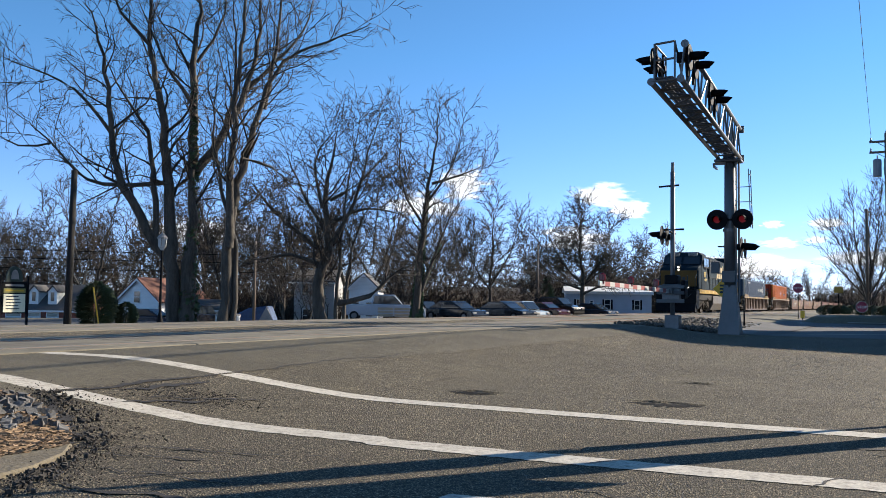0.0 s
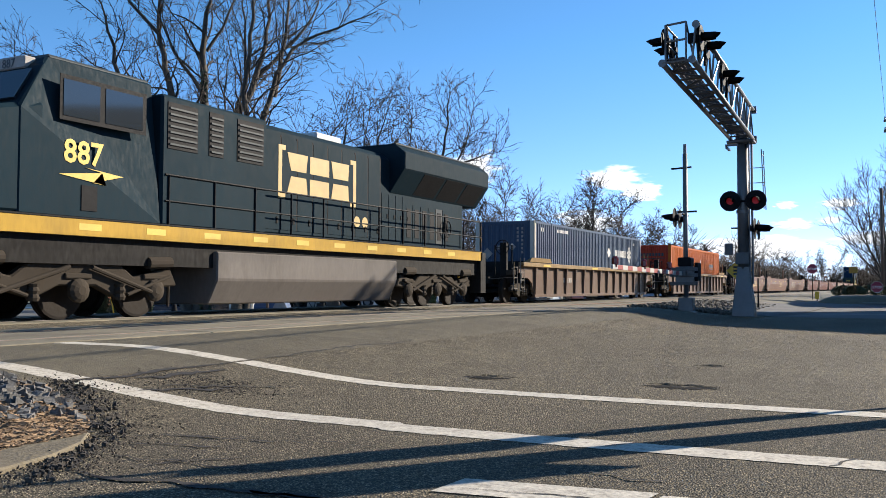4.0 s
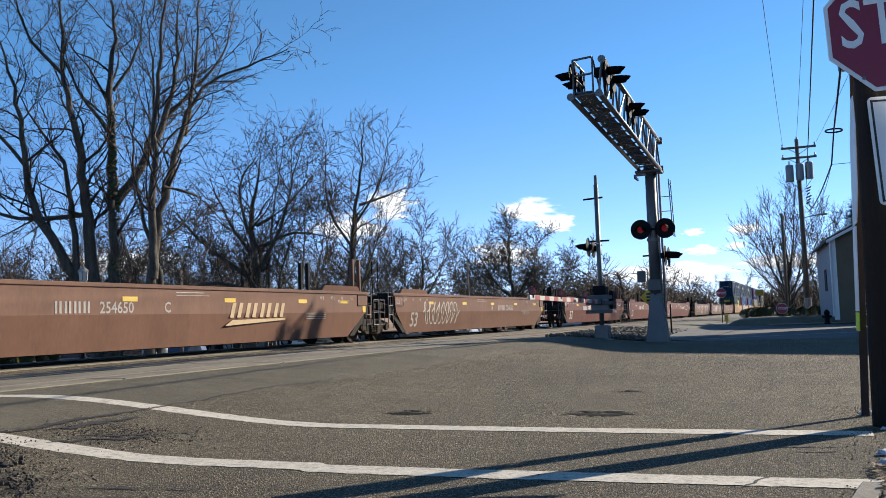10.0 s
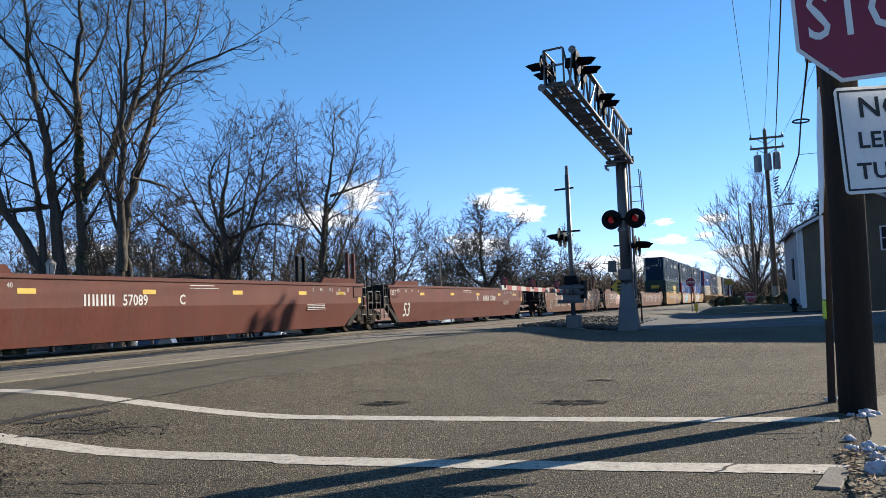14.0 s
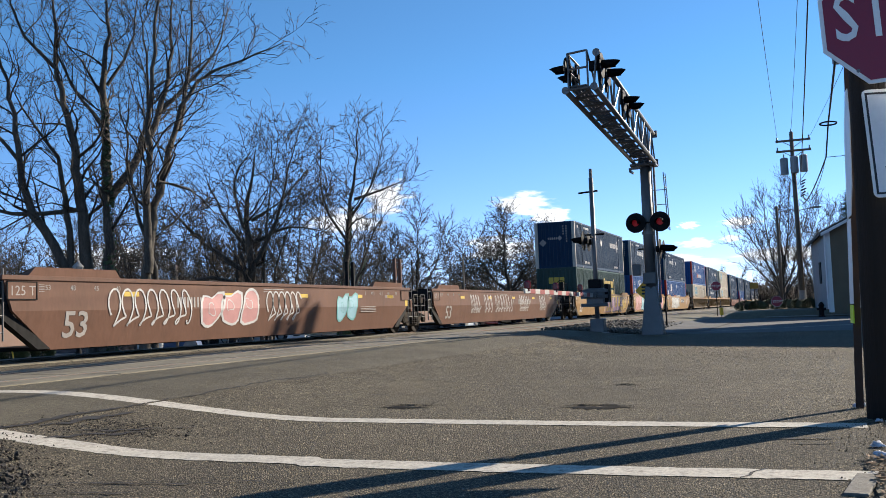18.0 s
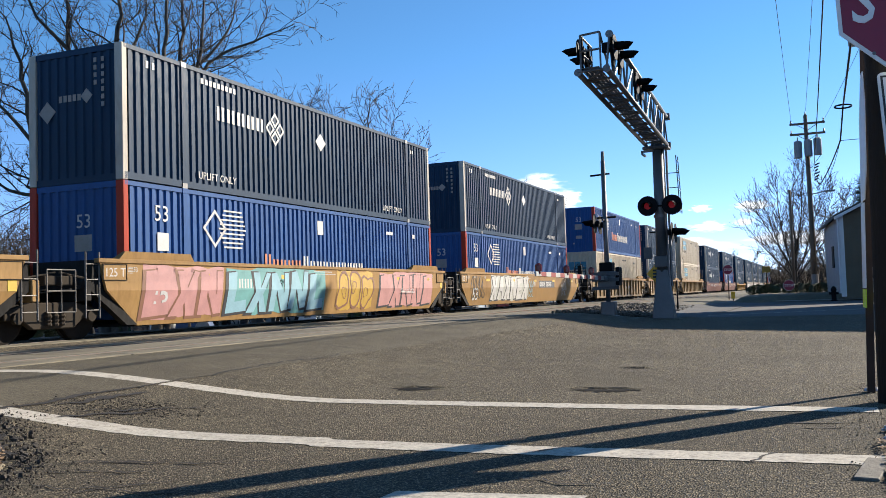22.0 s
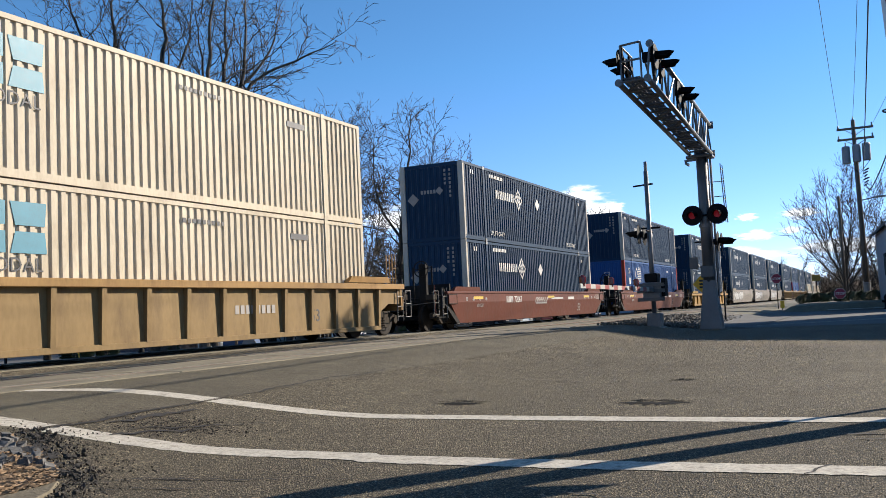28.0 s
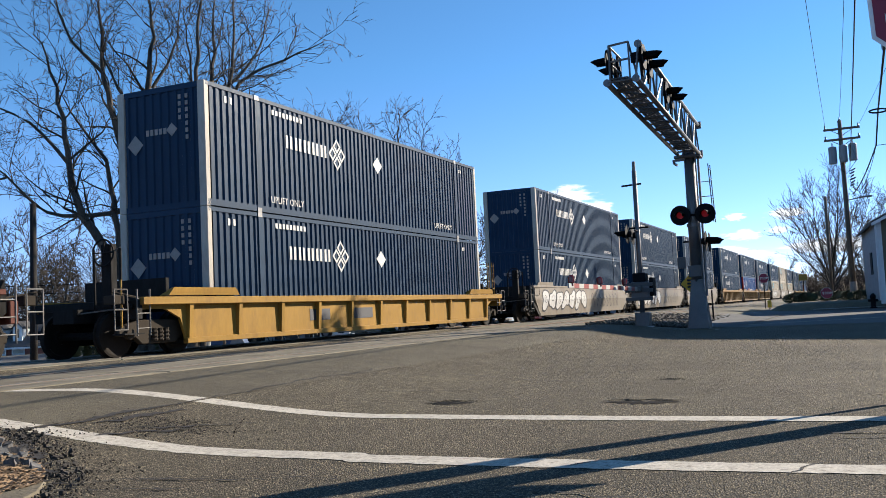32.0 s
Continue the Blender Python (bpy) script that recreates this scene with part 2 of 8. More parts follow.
def prism(bm, outline, lo, hi, axis="y"):
    """An outline of (a, b) pairs drawn out along an axis: y takes (x, z), x takes (y, z), z takes (x, y)."""
    put = {"y": lambda a, b, c: (a, c, b), "x": lambda a, b, c: (c, a, b), "z": lambda a, b, c: (a, b, c)}[axis]
    r0 = [bm.verts.new(put(a, b, lo)) for a, b in outline]
    r1 = [bm.verts.new(put(a, b, hi)) for a, b in outline]
    n = len(outline)
    for k in range(n):
        bm.faces.new((r0[k], r0[(k + 1) % n], r1[(k + 1) % n], r1[k]))
    bm.faces.new(r0[::-1])
    bm.faces.new(r1)
    bmesh.ops.recalc_face_normals(bm, faces=list(bm.faces))
    return bm


def lathe(bm, profile, seg=16, m=None):
    """A profile of (radius, z) turned about z."""
    rings = [[bm.verts.new((r * math.cos(k * 2 * math.pi / seg), r * math.sin(k * 2 * math.pi / seg), z)) for k in range(seg)] for r, z in profile]
    for a, b in zip(rings, rings[1:]):
        for k in range(seg):
            bm.faces.new((a[k], a[(k + 1) % seg], b[(k + 1) % seg], b[k]))
    bm.faces.new(rings[0][::-1])
    bm.faces.new(rings[-1])
    if m is not None:
        for q in bm.verts:
            q.co = m @ q.co
    return bm


def words(name, text, size, m, material, parent, spacing=1.0, bold=0.0):
    """Lettering in the built-in font, flat on a surface: m is the pose of its lower left corner, +x along the line, +z out."""
    cu = bpy.data.curves.new(name, "FONT")
    cu.body, cu.size, cu.extrude, cu.offset, cu.space_character = text, size, 0.002, bold, spacing
    cu.resolution_u = 2
    cu.materials.append(material)
    ob = new(name, cu)
    ob.parent = parent
    ob.matrix_basis = m
    return ob


RX = pose(0, 0, 0, 90, 0, 90)      # lettering on a face that looks along +x, read towards +y
RY = pose(0, 0, 0, 90, 0, 0)       # on a face that looks along -y, read towards +x


# ---- ground ----
RAILZ = 0.28
TRAIN_X, NEAR_X = -14.5, -9.93


def rise(x):
    """Height of the ground across the tracks."""
    def s(a, b):
        t = min(max((x - a) / (b - a), 0), 1)
        return t * t * (3 - 2 * t)
    return 0.262 * s(-3.9, -7.6) - 0.262 * s(-16.2, -20.0) - 0.95 * s(-19.0, -34.0) - 0.5 * s(-50, -90)


xs = sorted({*np.arange(-20, 0.1, 0.5), *np.arange(-60, -20, 2.5), *np.arange(0, 60, 5), -100, -160, -300, -700, -1500, -2800, 100, 200, 500, 1200, 2800})
ys = [-2800, -900, -300, -100, -50, -20, 0, 5, 10, 15, 20, 25, 30, 40, 60, 100, 200, 400, 900, 2800]
soup("ground", [(x, y, rise(x) - 0.02) for y in ys for x in xs],
     [(j * len(xs) + i, j * len(xs) + i + 1, (j + 1) * len(xs) + i + 1, (j + 1) * len(xs) + i) for j in range(len(ys) - 1) for i in range(len(xs) - 1)],
     EARTH, smooth=True)
tagged(bpy.data.objects["ground"], "dull winter grass and bare earth around the crossing", "ground", kind="structure")


def strip(name, label, xa, xb, ya, yb, material, lift=0.0, step=0.5, category="road"):
    """A paved area that follows the ground; ya and yb are its edges, as numbers or functions of x."""
    n = max(2, int((xb - xa) / step))
    fa = ya if callable(ya) else (lambda x: ya)
    fb = yb if callable(yb) else (lambda x: yb)
    v, f = [], []
    for i in range(n + 1):
        x = xa + (xb - xa) * i / n
        for k in range(5):
            v.append((x, fa(x) + (fb(x) - fa(x)) * k / 4, rise(x) + lift))
    for i in range(n):
        for k in range(4):
            a = i * 5 + k
            f.append((a, a + 5, a + 6, a + 1))
    return tagged(soup(name, v, f, material, smooth=True), label, category, kind="structure")


strip("road", "worn brown-grey asphalt road over the level crossing", -120, 40, -14, lambda x: 29.2 - 1.3 * (-8.4 < x < -4.9), ASPHALT, 0.0, 0.25)
strip("asphalt_patch", "smoother grey asphalt beside the crossing planks", -8.35, -5.92, lambda x: 4.75 + 0.05 * math.sin(x * 7), lambda x: 28.2 + 0.1 * math.sin(x * 5), ASPHALT_FINE, 0.003, 0.25)
strip("side_street", "dark asphalt side street beside the tracks", -5.2, 9, 29.2, 160, STREET, 0.004, 2)
strip("parking_lot", "asphalt car park beyond the tracks", -75, -19, 29.2, 130, STREET, 0.0, 2)


# ---- tracks ----
def rail(name, x, y0, y1):
    t = thing(name, "worn steel rail with a bright running head", "rail", pose(x, 0, RAILZ), "rails of the crossing")
    bm = bmesh.new()
    prism(bm, [(-0.07, -0.17), (0.07, -0.17), (0.07, -0.15), (0.01, -0.12), (0.01, -0.04), (0.035, -0.03), (0.035, -0.008), (-0.035, -0.008), (-0.035, -0.03), (-0.01, -0.04), (-0.01, -0.12), (-0.07, -0.15)], y0, y1)
    part("rail_body", bm, RAIL, t)
    part("rail_head", nb(-0.034, 0.034, y0, y1, -0.008, 0.0), RAILTOP, t, "polished rail head")


for cx in (TRAIN_X, NEAR_X):
    for side in (-0.7525, 0.7525):
        rail("rail", cx + side, -450, 900)
    # near-black strips stand in for the shadow of the open flangeways beside each rail
    for side in (-0.7525, 0.7525):
        for a, b in ((-0.085, -0.036), (0.036, 0.085)):
            gap = part("flangeway", nb(cx + side + a, cx + side + b, -6, 29.1, RAILZ - 0.1, RAILZ - 0.012), FLANGE_SHADE)
            tagged(gap, "dark strip put in for the shaded flangeway gap beside the rail", "crossing", "flangeways", "structure")
    # crossing panels between and beside the rails
    for k, (a, b) in enumerate(((-1.5, -0.83), (-0.66, 0.66), (0.83, 1.5))):
        deck = thing("crossing_deck", "worn tan crossing planks beside the rail", "crossing", pose(cx, 0, 0), "crossing planks", "structure")
        for j in range(9):
            part("plank", bevelled(nb(a, b, -6 + j * 3.9, -6 + j * 3.9 + 3.87, RAILZ - 0.12, RAILZ - 0.006), 0.012), PANEL, deck)


def bank(name, y0, y1):
    """A bed of ballast under both tracks."""
    rnd = random.Random(4)
    prof = [(-18.6, -0.25), (-17.2, 0.02), (-16.6, 0.12), (-13, 0.13), (-12.2, 0.08), (-11.5, 0.12), (-8.1, 0.12), (-7.4, 0.0), (-6.6, -0.3)]
    v, f = [], []
    n = int((y1 - y0) / 6)
    for j in range(n + 1):
        for x, z in prof:
            v.append((x + rnd.uniform(-0.1, 0.1), y0 + (y1 - y0) * j / n, z + rnd.uniform(-0.03, 0.03)))
    w = len(prof)
    for j in range(n):
        for i in range(w - 1):
            f.append((j * w + i, j * w + i + 1, (j + 1) * w + i + 1, (j + 1) * w + i))
    return tagged(soup(name, v, f, BALLAST), "grey crushed-stone bed under the two tracks", "ballast", kind="structure")


bank("ballast_north", 27.8, 900)
bank("ballast_south", -450, -6.2)
for cx in (TRAIN_X, NEAR_X):
    for j in range(90):
        t = part("tie", nb(-1.3, 1.3, -0.115, 0.115, 0, 0.16), TIE) if (cx == TRAIN_X and j == 0) else bpy.data.objects["tie"].copy()
        if t.name != "tie":
            scene.collection.objects.link(t)
        t.matrix_basis = pose(cx, 29.6 + j * 0.56, 0.0)
        t.parent = bpy.data.objects["ballast_north"]


def stones(name, n, place, size, material, label, seed, parent=None):
    """Loose stones as one sheet of small uneven solids."""
    rnd = random.Random(seed)
    v, f = [], []
    for _ in range(n):
        x, y, z = place(rnd)
        s = rnd.uniform(*size)
        a = rnd.uniform(0, 3.1)
        b = len(v)
        flat, tip, roll = rnd.uniform(0.6, 1.0), rnd.uniform(-0.6, 0.6), rnd.uniform(-0.6, 0.6)
        for dx, dy, dz in ((-1, -1, -1), (1, -1, -1), (1, 1, -1), (-1, 1, -1), (-1, -1, 1), (1, -1, 1), (1, 1, 1), (-1, 1, 1)):
            dx, dy, dz = (q * rnd.uniform(0.4, 0.85) * s for q in (dx, dy, dz * flat))
            dz += tip * dx + roll * dy
            v.append((x + dx * math.cos(a) - dy * math.sin(a), y + dx * math.sin(a) + dy * math.cos(a), z + dz))
        f += [(b, b + 3, b + 2, b + 1), (b + 4, b + 5, b + 6, b + 7), (b, b + 1, b + 5, b + 4), (b + 1, b + 2, b + 6, b + 5), (b + 2, b + 3, b + 7, b + 6), (b + 3, b, b + 4, b + 7)]
    return tagged(soup(name, v, f, material, parent), label, "stones", kind="stuff")


stones("ballast_stones", 6000, lambda r: (lambda x, y: (x, y, (0.1 if x < -7.6 else 0.1 - 0.33 * (x + 7.6) / 1.2 if x < -6.4 else 0.01)))(r.uniform(-8.6, -5.9), 27.9 + 24 * r.random() ** 1.6), (0.03, 0.09), BALLAST, "loose grey ballast stones beside the track", 3)
stones("ballast_stones_between", 3500, lambda r: (r.uniform(-13.6, -8.2), 29.1 + 26 * r.random() ** 1.6, 0.11), (0.03, 0.07), BALLAST, "loose grey ballast between the tracks", 5)


def sheet(name, pts, lift, material, label, category="road mark"):
    """A thin flat patch that follows the ground, from an outline of (x, y)."""
    bm = bmesh.new()
    bm.faces.new([bm.verts.new((x, y, rise(x) + lift)) for x, y in pts])
    bmesh.ops.triangulate(bm, faces=list(bm.faces))
    return tagged(part(name, bm, material), label, category, kind="structure")


for k in range(6):
    x0 = -7.9 + 0.55 * k
    sheet("ballast_apron_" + str(k + 1), [(x0, 28.1 + 0.15 * k), (x0 + 0.56, 28.25 + 0.15 * k), (x0 + 0.56 - 0.12 * k, 47), (x0 - 0.12 * k, 47)], 0.012, BALLAST, "grey ballast apron beside the track", "ballast")
stones("ballast_spill", 2200, lambda r: (lambda x, v: (x - 0.5 * v, 28.2 + 14 * v + 0.27 * (x + 7.9), rise(x) + 0.03))(r.uniform(-7.9, -4.7), r.random() ** 1.6), (0.03, 0.075), BALLAST, "loose grey ballast stones behind the signal mast", 33)


# ---- road marks, cracks and potholes ----
def line(name, x0, x1, mid, width, label):
    rnd = random.Random(int(mid * 10))
    n = int((x1 - x0) / 0.06)
    v, f = [], []
    for i in range(n + 1):
        x = x0 + (x1 - x0) * i / n
        y = mid + 0.035 * math.sin(x * 0.9) + 0.02 * x * (x > -3) * (mid < 6)
        v += [(x, y - width / 2 + rnd.uniform(-0.011, 0.011), rise(x) + 0.004), (x, y + width / 2 + rnd.uniform(-0.011, 0.011), rise(x) + 0.004)]
        if i:
            b = 2 * i
            f.append((b - 2, b, b + 1, b - 1))
    return tagged(soup(name, v, f, PAINT), label, "road mark", kind="structure")


line("crosswalk_line_1", -8.4, -5.93, 7.14, 0.27, "worn white crosswalk line over the asphalt")
line("crosswalk_line_2", -5.89, 0.35, 7.14, 0.27, "worn white crosswalk line over the asphalt")
line("crosswalk_line_3", -8.3, -5.93, 5.12, 0.27, "worn white crosswalk line over the asphalt")
line("crosswalk_line_4", -5.88, 0.3, 5.12, 0.27, "worn white crosswalk line over the asphalt")
sheet("stop_bar_1", [(-1.88, 3.55), (-1.02, 3.66), (-0.98, 3.98), (-1.86, 3.86)], 0.005, PAINT, "cracked white stop bar on the asphalt")
sheet("stop_bar_2", [(-1.0, 3.62), (1.6, 3.95), (1.6, 4.27), (-0.95, 3.94)], 0.005, PAINT, "cracked white stop bar on the asphalt")

TAR = mat("crack_dark", (0.016, 0.013, 0.011), 0.95, vary=0.3, scale=4, fine=30, bump=0.5)


def crack(name, p, q, w, seed, wiggle=0.05):
    rnd = random.Random(seed)
    p, q = Vector(p), Vector(q)
    n = max(6, int((q - p).length / 0.06))
    side = Vector((-(q - p).y, (q - p).x)).normalized()
    v, f = [], []
    o = 0
    for i in range(n + 1):
        o = o * 0.85 + rnd.uniform(-wiggle, wiggle)
        c = p.lerp(q, i / n) + side * o
        h = w * rnd.uniform(0.25, 1.0) * (0.15 + math.sin(math.pi * i / n))
        for s in (-h, h):
            d = c + side * s
            v.append((d.x, d.y, rise(d.x) + 0.0075))
        if i:
            f.append((2 * i - 2, 2 * i, 2 * i + 1, 2 * i - 1))
    return tagged(soup(name, v, f, TAR), "dark crack in the worn asphalt", "crack", kind="structure")


for k, (a, b, w, wig) in enumerate((
        ((-5.85, 4.6), (-5.9, 7.1), 0.055, 0.03), ((-5.9, 7.0), (-6.1, 11.5), 0.026, 0.03), ((-5.75, 5.6), (-5.55, 6.6), 0.08, 0.05),
        ((-5.5, 5.5), (-4.6, 6.3), 0.03, 0.06), ((-5.3, 5.2), (-4.9, 5.9), 0.05, 0.05),
        ((-5.6, 4.9), (-3.7, 3.1), 0.11, 0.06), ((-3.7, 3.13), (-2.15, 3.22), 0.04, 0.03), ((-2.6, 3.22), (-2.1, 3.2), 0.07, 0.03),
        ((-4.3, 4.05), (-2.6, 4.5), 0.016, 0.05), ((-4.2, 3.75), (-3.2, 3.95), 0.016, 0.04), ((-3.9, 3.5), (-2.5, 3.62), 0.014, 0.04), ((-3.5, 3.3), (-3.1, 3.95), 0.012, 0.03),
        ((-1.7, 4.35), (-0.9, 4.2), 0.014, 0.04), ((-7.5, 9.5), (-4.0, 11.5), 0.02, 0.05), ((-5.2, 8.6), (-3.6, 9.9), 0.016, 0.05), ((-9.5, 13.0), (0.5, 9.2), 0.016, 0.05),
        ((-4.6, 3.6), (-3.5, 4.4), 0.014, 0.05), ((-1.8, 3.68), (0.4, 3.9), 0.012, 0.02), ((-1.55, 4.95), (-1.4, 5.25), 0.010, 0.02), ((-0.35, 4.9), (-0.2, 5.35), 0.010, 0.03),
        ((-0.25, 6.4), (0.2, 6.5), 0.03, 0.02), ((-0.15, 6.2), (0.2, 6.25), 0.022, 0.02), ((-3.0, 12.5), (-1.0, 12.2), 0.02, 0.04), ((-8.0, 16.0), (-2.0, 14.8), 0.02, 0.06), ((-6.2, 20.0), (1.5, 16.0), 0.025, 0.06))):
    crack("crack_" + str(k + 1), a, b, w, k + 1, wig)
stones("broken_asphalt", 800, lambda r: (lambda x, y: (x, y, rise(x) + 0.004))(r.gauss(-5.2, 0.33), r.gauss(5.85, 0.25)), (0.002, 0.007), TAR, "dark loose chips over the broken asphalt", 28)


PIT = mat("pothole_pit_shade", (0.008, 0.007, 0.006), 1.0, vary=0.3, scale=6, fine=40, bump=0.3, gloss=0.1)


def pothole(name, x, y, w, d, seed):
    """A shallow broken gash: a ragged near-black flat patch for the hollow's shade, with a lifted rim on its far side.
    """
    rnd = random.Random(seed)
    v, f = [], []
    n = 26
    o = 0.0
    for i in range(n + 1):
        o = o * 0.8 + rnd.uniform(-0.02, 0.02)
        h = d * rnd.uniform(0.3, 1.0) * (0.12 + max(0.0, math.sin(math.pi * i / n)) ** 1.4)
        u = x + w * (2 * i / n - 1)
        v += [(u, y + o - h * 1.3, rise(u) + 0.0045), (u, y + o + h * 0.7, rise(u) + 0.0045)]
        if i:
            f.append((2 * i - 2, 2 * i, 2 * i + 1, 2 * i - 1))
    hole = soup(name, v, f, PIT)
    bm = bmesh.new()
    a = [bm.verts.new((x + w * (k / 10 * 2 - 1), y + d * rnd.uniform(0.6, 1.1), rise(x) + 0.004)) for k in range(11)]
    b = [bm.verts.new((q.co.x, q.co.y + rnd.uniform(0.10, 0.2), rise(x) + 0.003)) for q in a]
    c = [bm.verts.new((q.co.x, q.co.y + 0.03, rise(x) + 0.006 + 0.014 * math.sin(math.pi * k / 10) * rnd.random())) for k, q in enumerate(a)]
    for k in range(10):
        bm.faces.new((a[k], a[k + 1], c[k + 1], c[k]))
        bm.faces.new((c[k], c[k + 1], b[k + 1], b[k]))
    part("broken_rim", bm, ASPHALT, hole)
    return tagged(hole, "ragged shallow pothole in the asphalt", "pothole", kind="structure")


pothole("pothole_1", -3.72, 8.2, 0.26, 0.17, 1)
pothole("pothole_2", -1.85, 8.25, 0.34, 0.17, 2)
pothole("pothole_3", -2.0, 10.6, 0.22, 0.03, 3)

# ---- broken verge with rubble and leaves ----
KERBPATCH = mat("worn_concrete_pad", (0.135, 0.11, 0.07), 0.9, vary=0.22, scale=3, fine=30, bump=0.5, stain=(0.09, 0.075, 0.05), amount=0.6)
VERGE = [(-9.5, 4.86), (-6.6, 4.84), (-5.75, 4.72), (-5.1, 4.40), (-4.6, 4.08), (-4.33, 3.80), (-4.28, 3.0), (-4.35, 1.4), (-9.5, 1.4)]


def verge_depth(x, y):
    """How far a spot lies inside the verge; negative outside."""
    c, best = False, 99.0
    for (x0, y0), (x1, y1) in zip(VERGE, VERGE[1:] + VERGE[:1]):
        if (y0 > y) != (y1 > y) and x < (x1 - x0) * (y - y0) / (y1 - y0) + x0:
            c = not c
        k = min(max(((x - x0) * (x1 - x0) + (y - y0) * (y1 - y0)) / ((x1 - x0) ** 2 + (y1 - y0) ** 2), 0), 1)
        best = min(best, math.hypot(x - x0 - k * (x1 - x0), y - y0 - k * (y1 - y0)))
    return best if c else -best


def verge_height(x, y):
    d = min(max(verge_depth(x, y) / 0.7, 0), 1)
    heap = math.exp(-((x + 6.3) / 1.1) ** 2 - ((y - 3.95) / 0.55) ** 2)
    return rise(x) + 0.012 + d * (2 - d) * (0.025 + 0.055 * heap + 0.025 * noise.noise(Vector((x * 3, y * 3, 1))))


gx, gy = np.arange(-9.5, -4.2, 0.08), np.arange(1.4, 4.92, 0.08)
v = [(x, y, verge_height(x, y) if verge_depth(x, y) > -0.05 else rise(x) - 0.03) for y in gy for x in gx]
w_ = len(gx)
f = [(b * w_ + a, b * w_ + a + 1, (b + 1) * w_ + a + 1, (b + 1) * w_ + a) for b in range(len(gy) - 1) for a in range(w_ - 1)]
VERGESOIL = mat("leaf_litter_soil", (0.075, 0.05, 0.03), 0.95, vary=0.4, scale=4, fine=28, bump=0.7, stain=(0.14, 0.095, 0.055), amount=0.7)
tagged(soup("verge", v, f, VERGESOIL, smooth=True), "low earth verge with leaf litter and rubble", "verge", kind="structure")
slab = thing("kerb_slab", "worn tan concrete kerb slab along the verge", "kerb")
part("slab_block", bevelled(prism(bmesh.new(), [(-4.36, 3.90), (-4.13, 3.64), (-3.95, 3.30), (-3.84, 2.85), (-3.80, 2.2), (-3.95, 1.2), (-4.5, 1.2), (-4.33, 2.4), (-4.30, 3.1)], -0.03, 0.03, "z"), 0.01), KERBPATCH, slab)


def scattered(rnd, top, spread, lift=0.0):
    """A spot on the verge about a point."""
    while True:
        x, y = rnd.gauss(top[0], spread[0]), rnd.gauss(top[1], spread[1])
        if verge_depth(x, y) > -0.02:
            return x, y, verge_height(x, y) + lift


RUBBLE = mat("rubble_grey", (0.10, 0.095, 0.088), 0.9, vary=0.4, scale=5, fine=30, bump=0.4, stain=(0.035, 0.03, 0.026), amount=0.7)
stones("rubble", 1600, lambda r: scattered(r, (-6.4, 4.08), (0.7, 0.3), 0.008), (0.016, 0.055), RUBBLE, "heap of grey broken stone on the verge", 8)
stones("rubble_front", 420, lambda r: scattered(r, (-5.5, 3.1), (0.35, 0.6), 0.012), (0.012, 0.04), RUBBLE, "grey broken stone among the leaves", 9)
EDGE = [(-5.9, 4.98), (-5.4, 4.78), (-4.9, 4.5), (-4.45, 4.15), (-4.15, 3.75), (-3.9, 3.32), (-3.7, 3.05), (-3.55, 2.75)]


def along_edge(r, wide):
    k = min(max(r.choice((0.4, 0.7, 1.6, 3.0, 3.4, 4.8, 5.3, 6.1)) + r.gauss(0, 0.45), 0), 6.99)
    i = int(k)
    x, y = (EDGE[i][c] + (EDGE[i + 1][c] - EDGE[i][c]) * (k - i) for c in (0, 1))
    x, y = x + r.gauss(0, wide), y + r.gauss(0, wide)
    return x, y, rise(x) + 0.012


CRUMB = mat("asphalt_crumb", (0.040, 0.033, 0.025), 0.95, vary=0.4, scale=6, fine=40, bump=0.5)
stones("asphalt_crumbs", 300, lambda r: along_edge(r, 0.06), (0.006, 0.022), CRUMB, "dark crumbs of broken asphalt along the verge", 18)
stones("asphalt_grit", 1500, lambda r: along_edge(r, 0.19), (0.002, 0.008), CRUMB, "dark grit strewn beside the verge", 19)


def leaves(name, n, place, label, seed):
    rnd = random.Random(seed)
    v, f = [], []
    for _ in range(n):
        x, y, z = place(rnd)
        a, s = rnd.uniform(0, 6.3), rnd.uniform(0.012, 0.032)
        t = rnd.uniform(-0.5, 0.5)
        b = len(v)
        for u, w in ((-1, 0), (0, -0.5), (1, 0), (0, 0.5)):
            v.append((x + s * (u * math.cos(a) - w * math.sin(a)), y + s * (u * math.sin(a) + w * math.cos(a)), z + s * abs(u) * 0.5 * rnd.random() + s * w * t))
        f.append((b, b + 1, b + 2, b + 3))
    return tagged(soup(name, v, f, LEAF), label, "leaves", kind="stuff")


leaves("fallen_leaves", 9000, lambda r: scattered(r, (-5.0, 3.55), (0.62, 0.42), 0.012), "dry brown leaves drifted on the verge", 2)

# ---- corner by the stop sign ----
sheet("corner_verge", [(0.26, 4.2), (0.25, 4.75), (0.33, 5.35), (0.40, 5.7), (0.50, 6.4), (0.55, 7.3), (0.7, 8.6), (1.2, 9.6), (6, 12), (6, 4.0)], 0.010, EARTH, "earth corner with leaves at the kerb", "verge")
SLABGREY = mat("slab_grey", (0.155, 0.14, 0.115), 0.9, vary=0.2, scale=5, fine=40, bump=0.4, stain=(0.07, 0.06, 0.045), amount=0.6)
kerb = thing("kerbstone", "short flat worn concrete kerb slab at the corner", "kerb", pose(0.225, 5.0, 0.0, 0, 0, -9))
part("kerb_block", bevelled(nb(-0.06, 0.05, -0.40, 0.14, -0.02, 0.014), 0.004), SLABGREY, kerb)


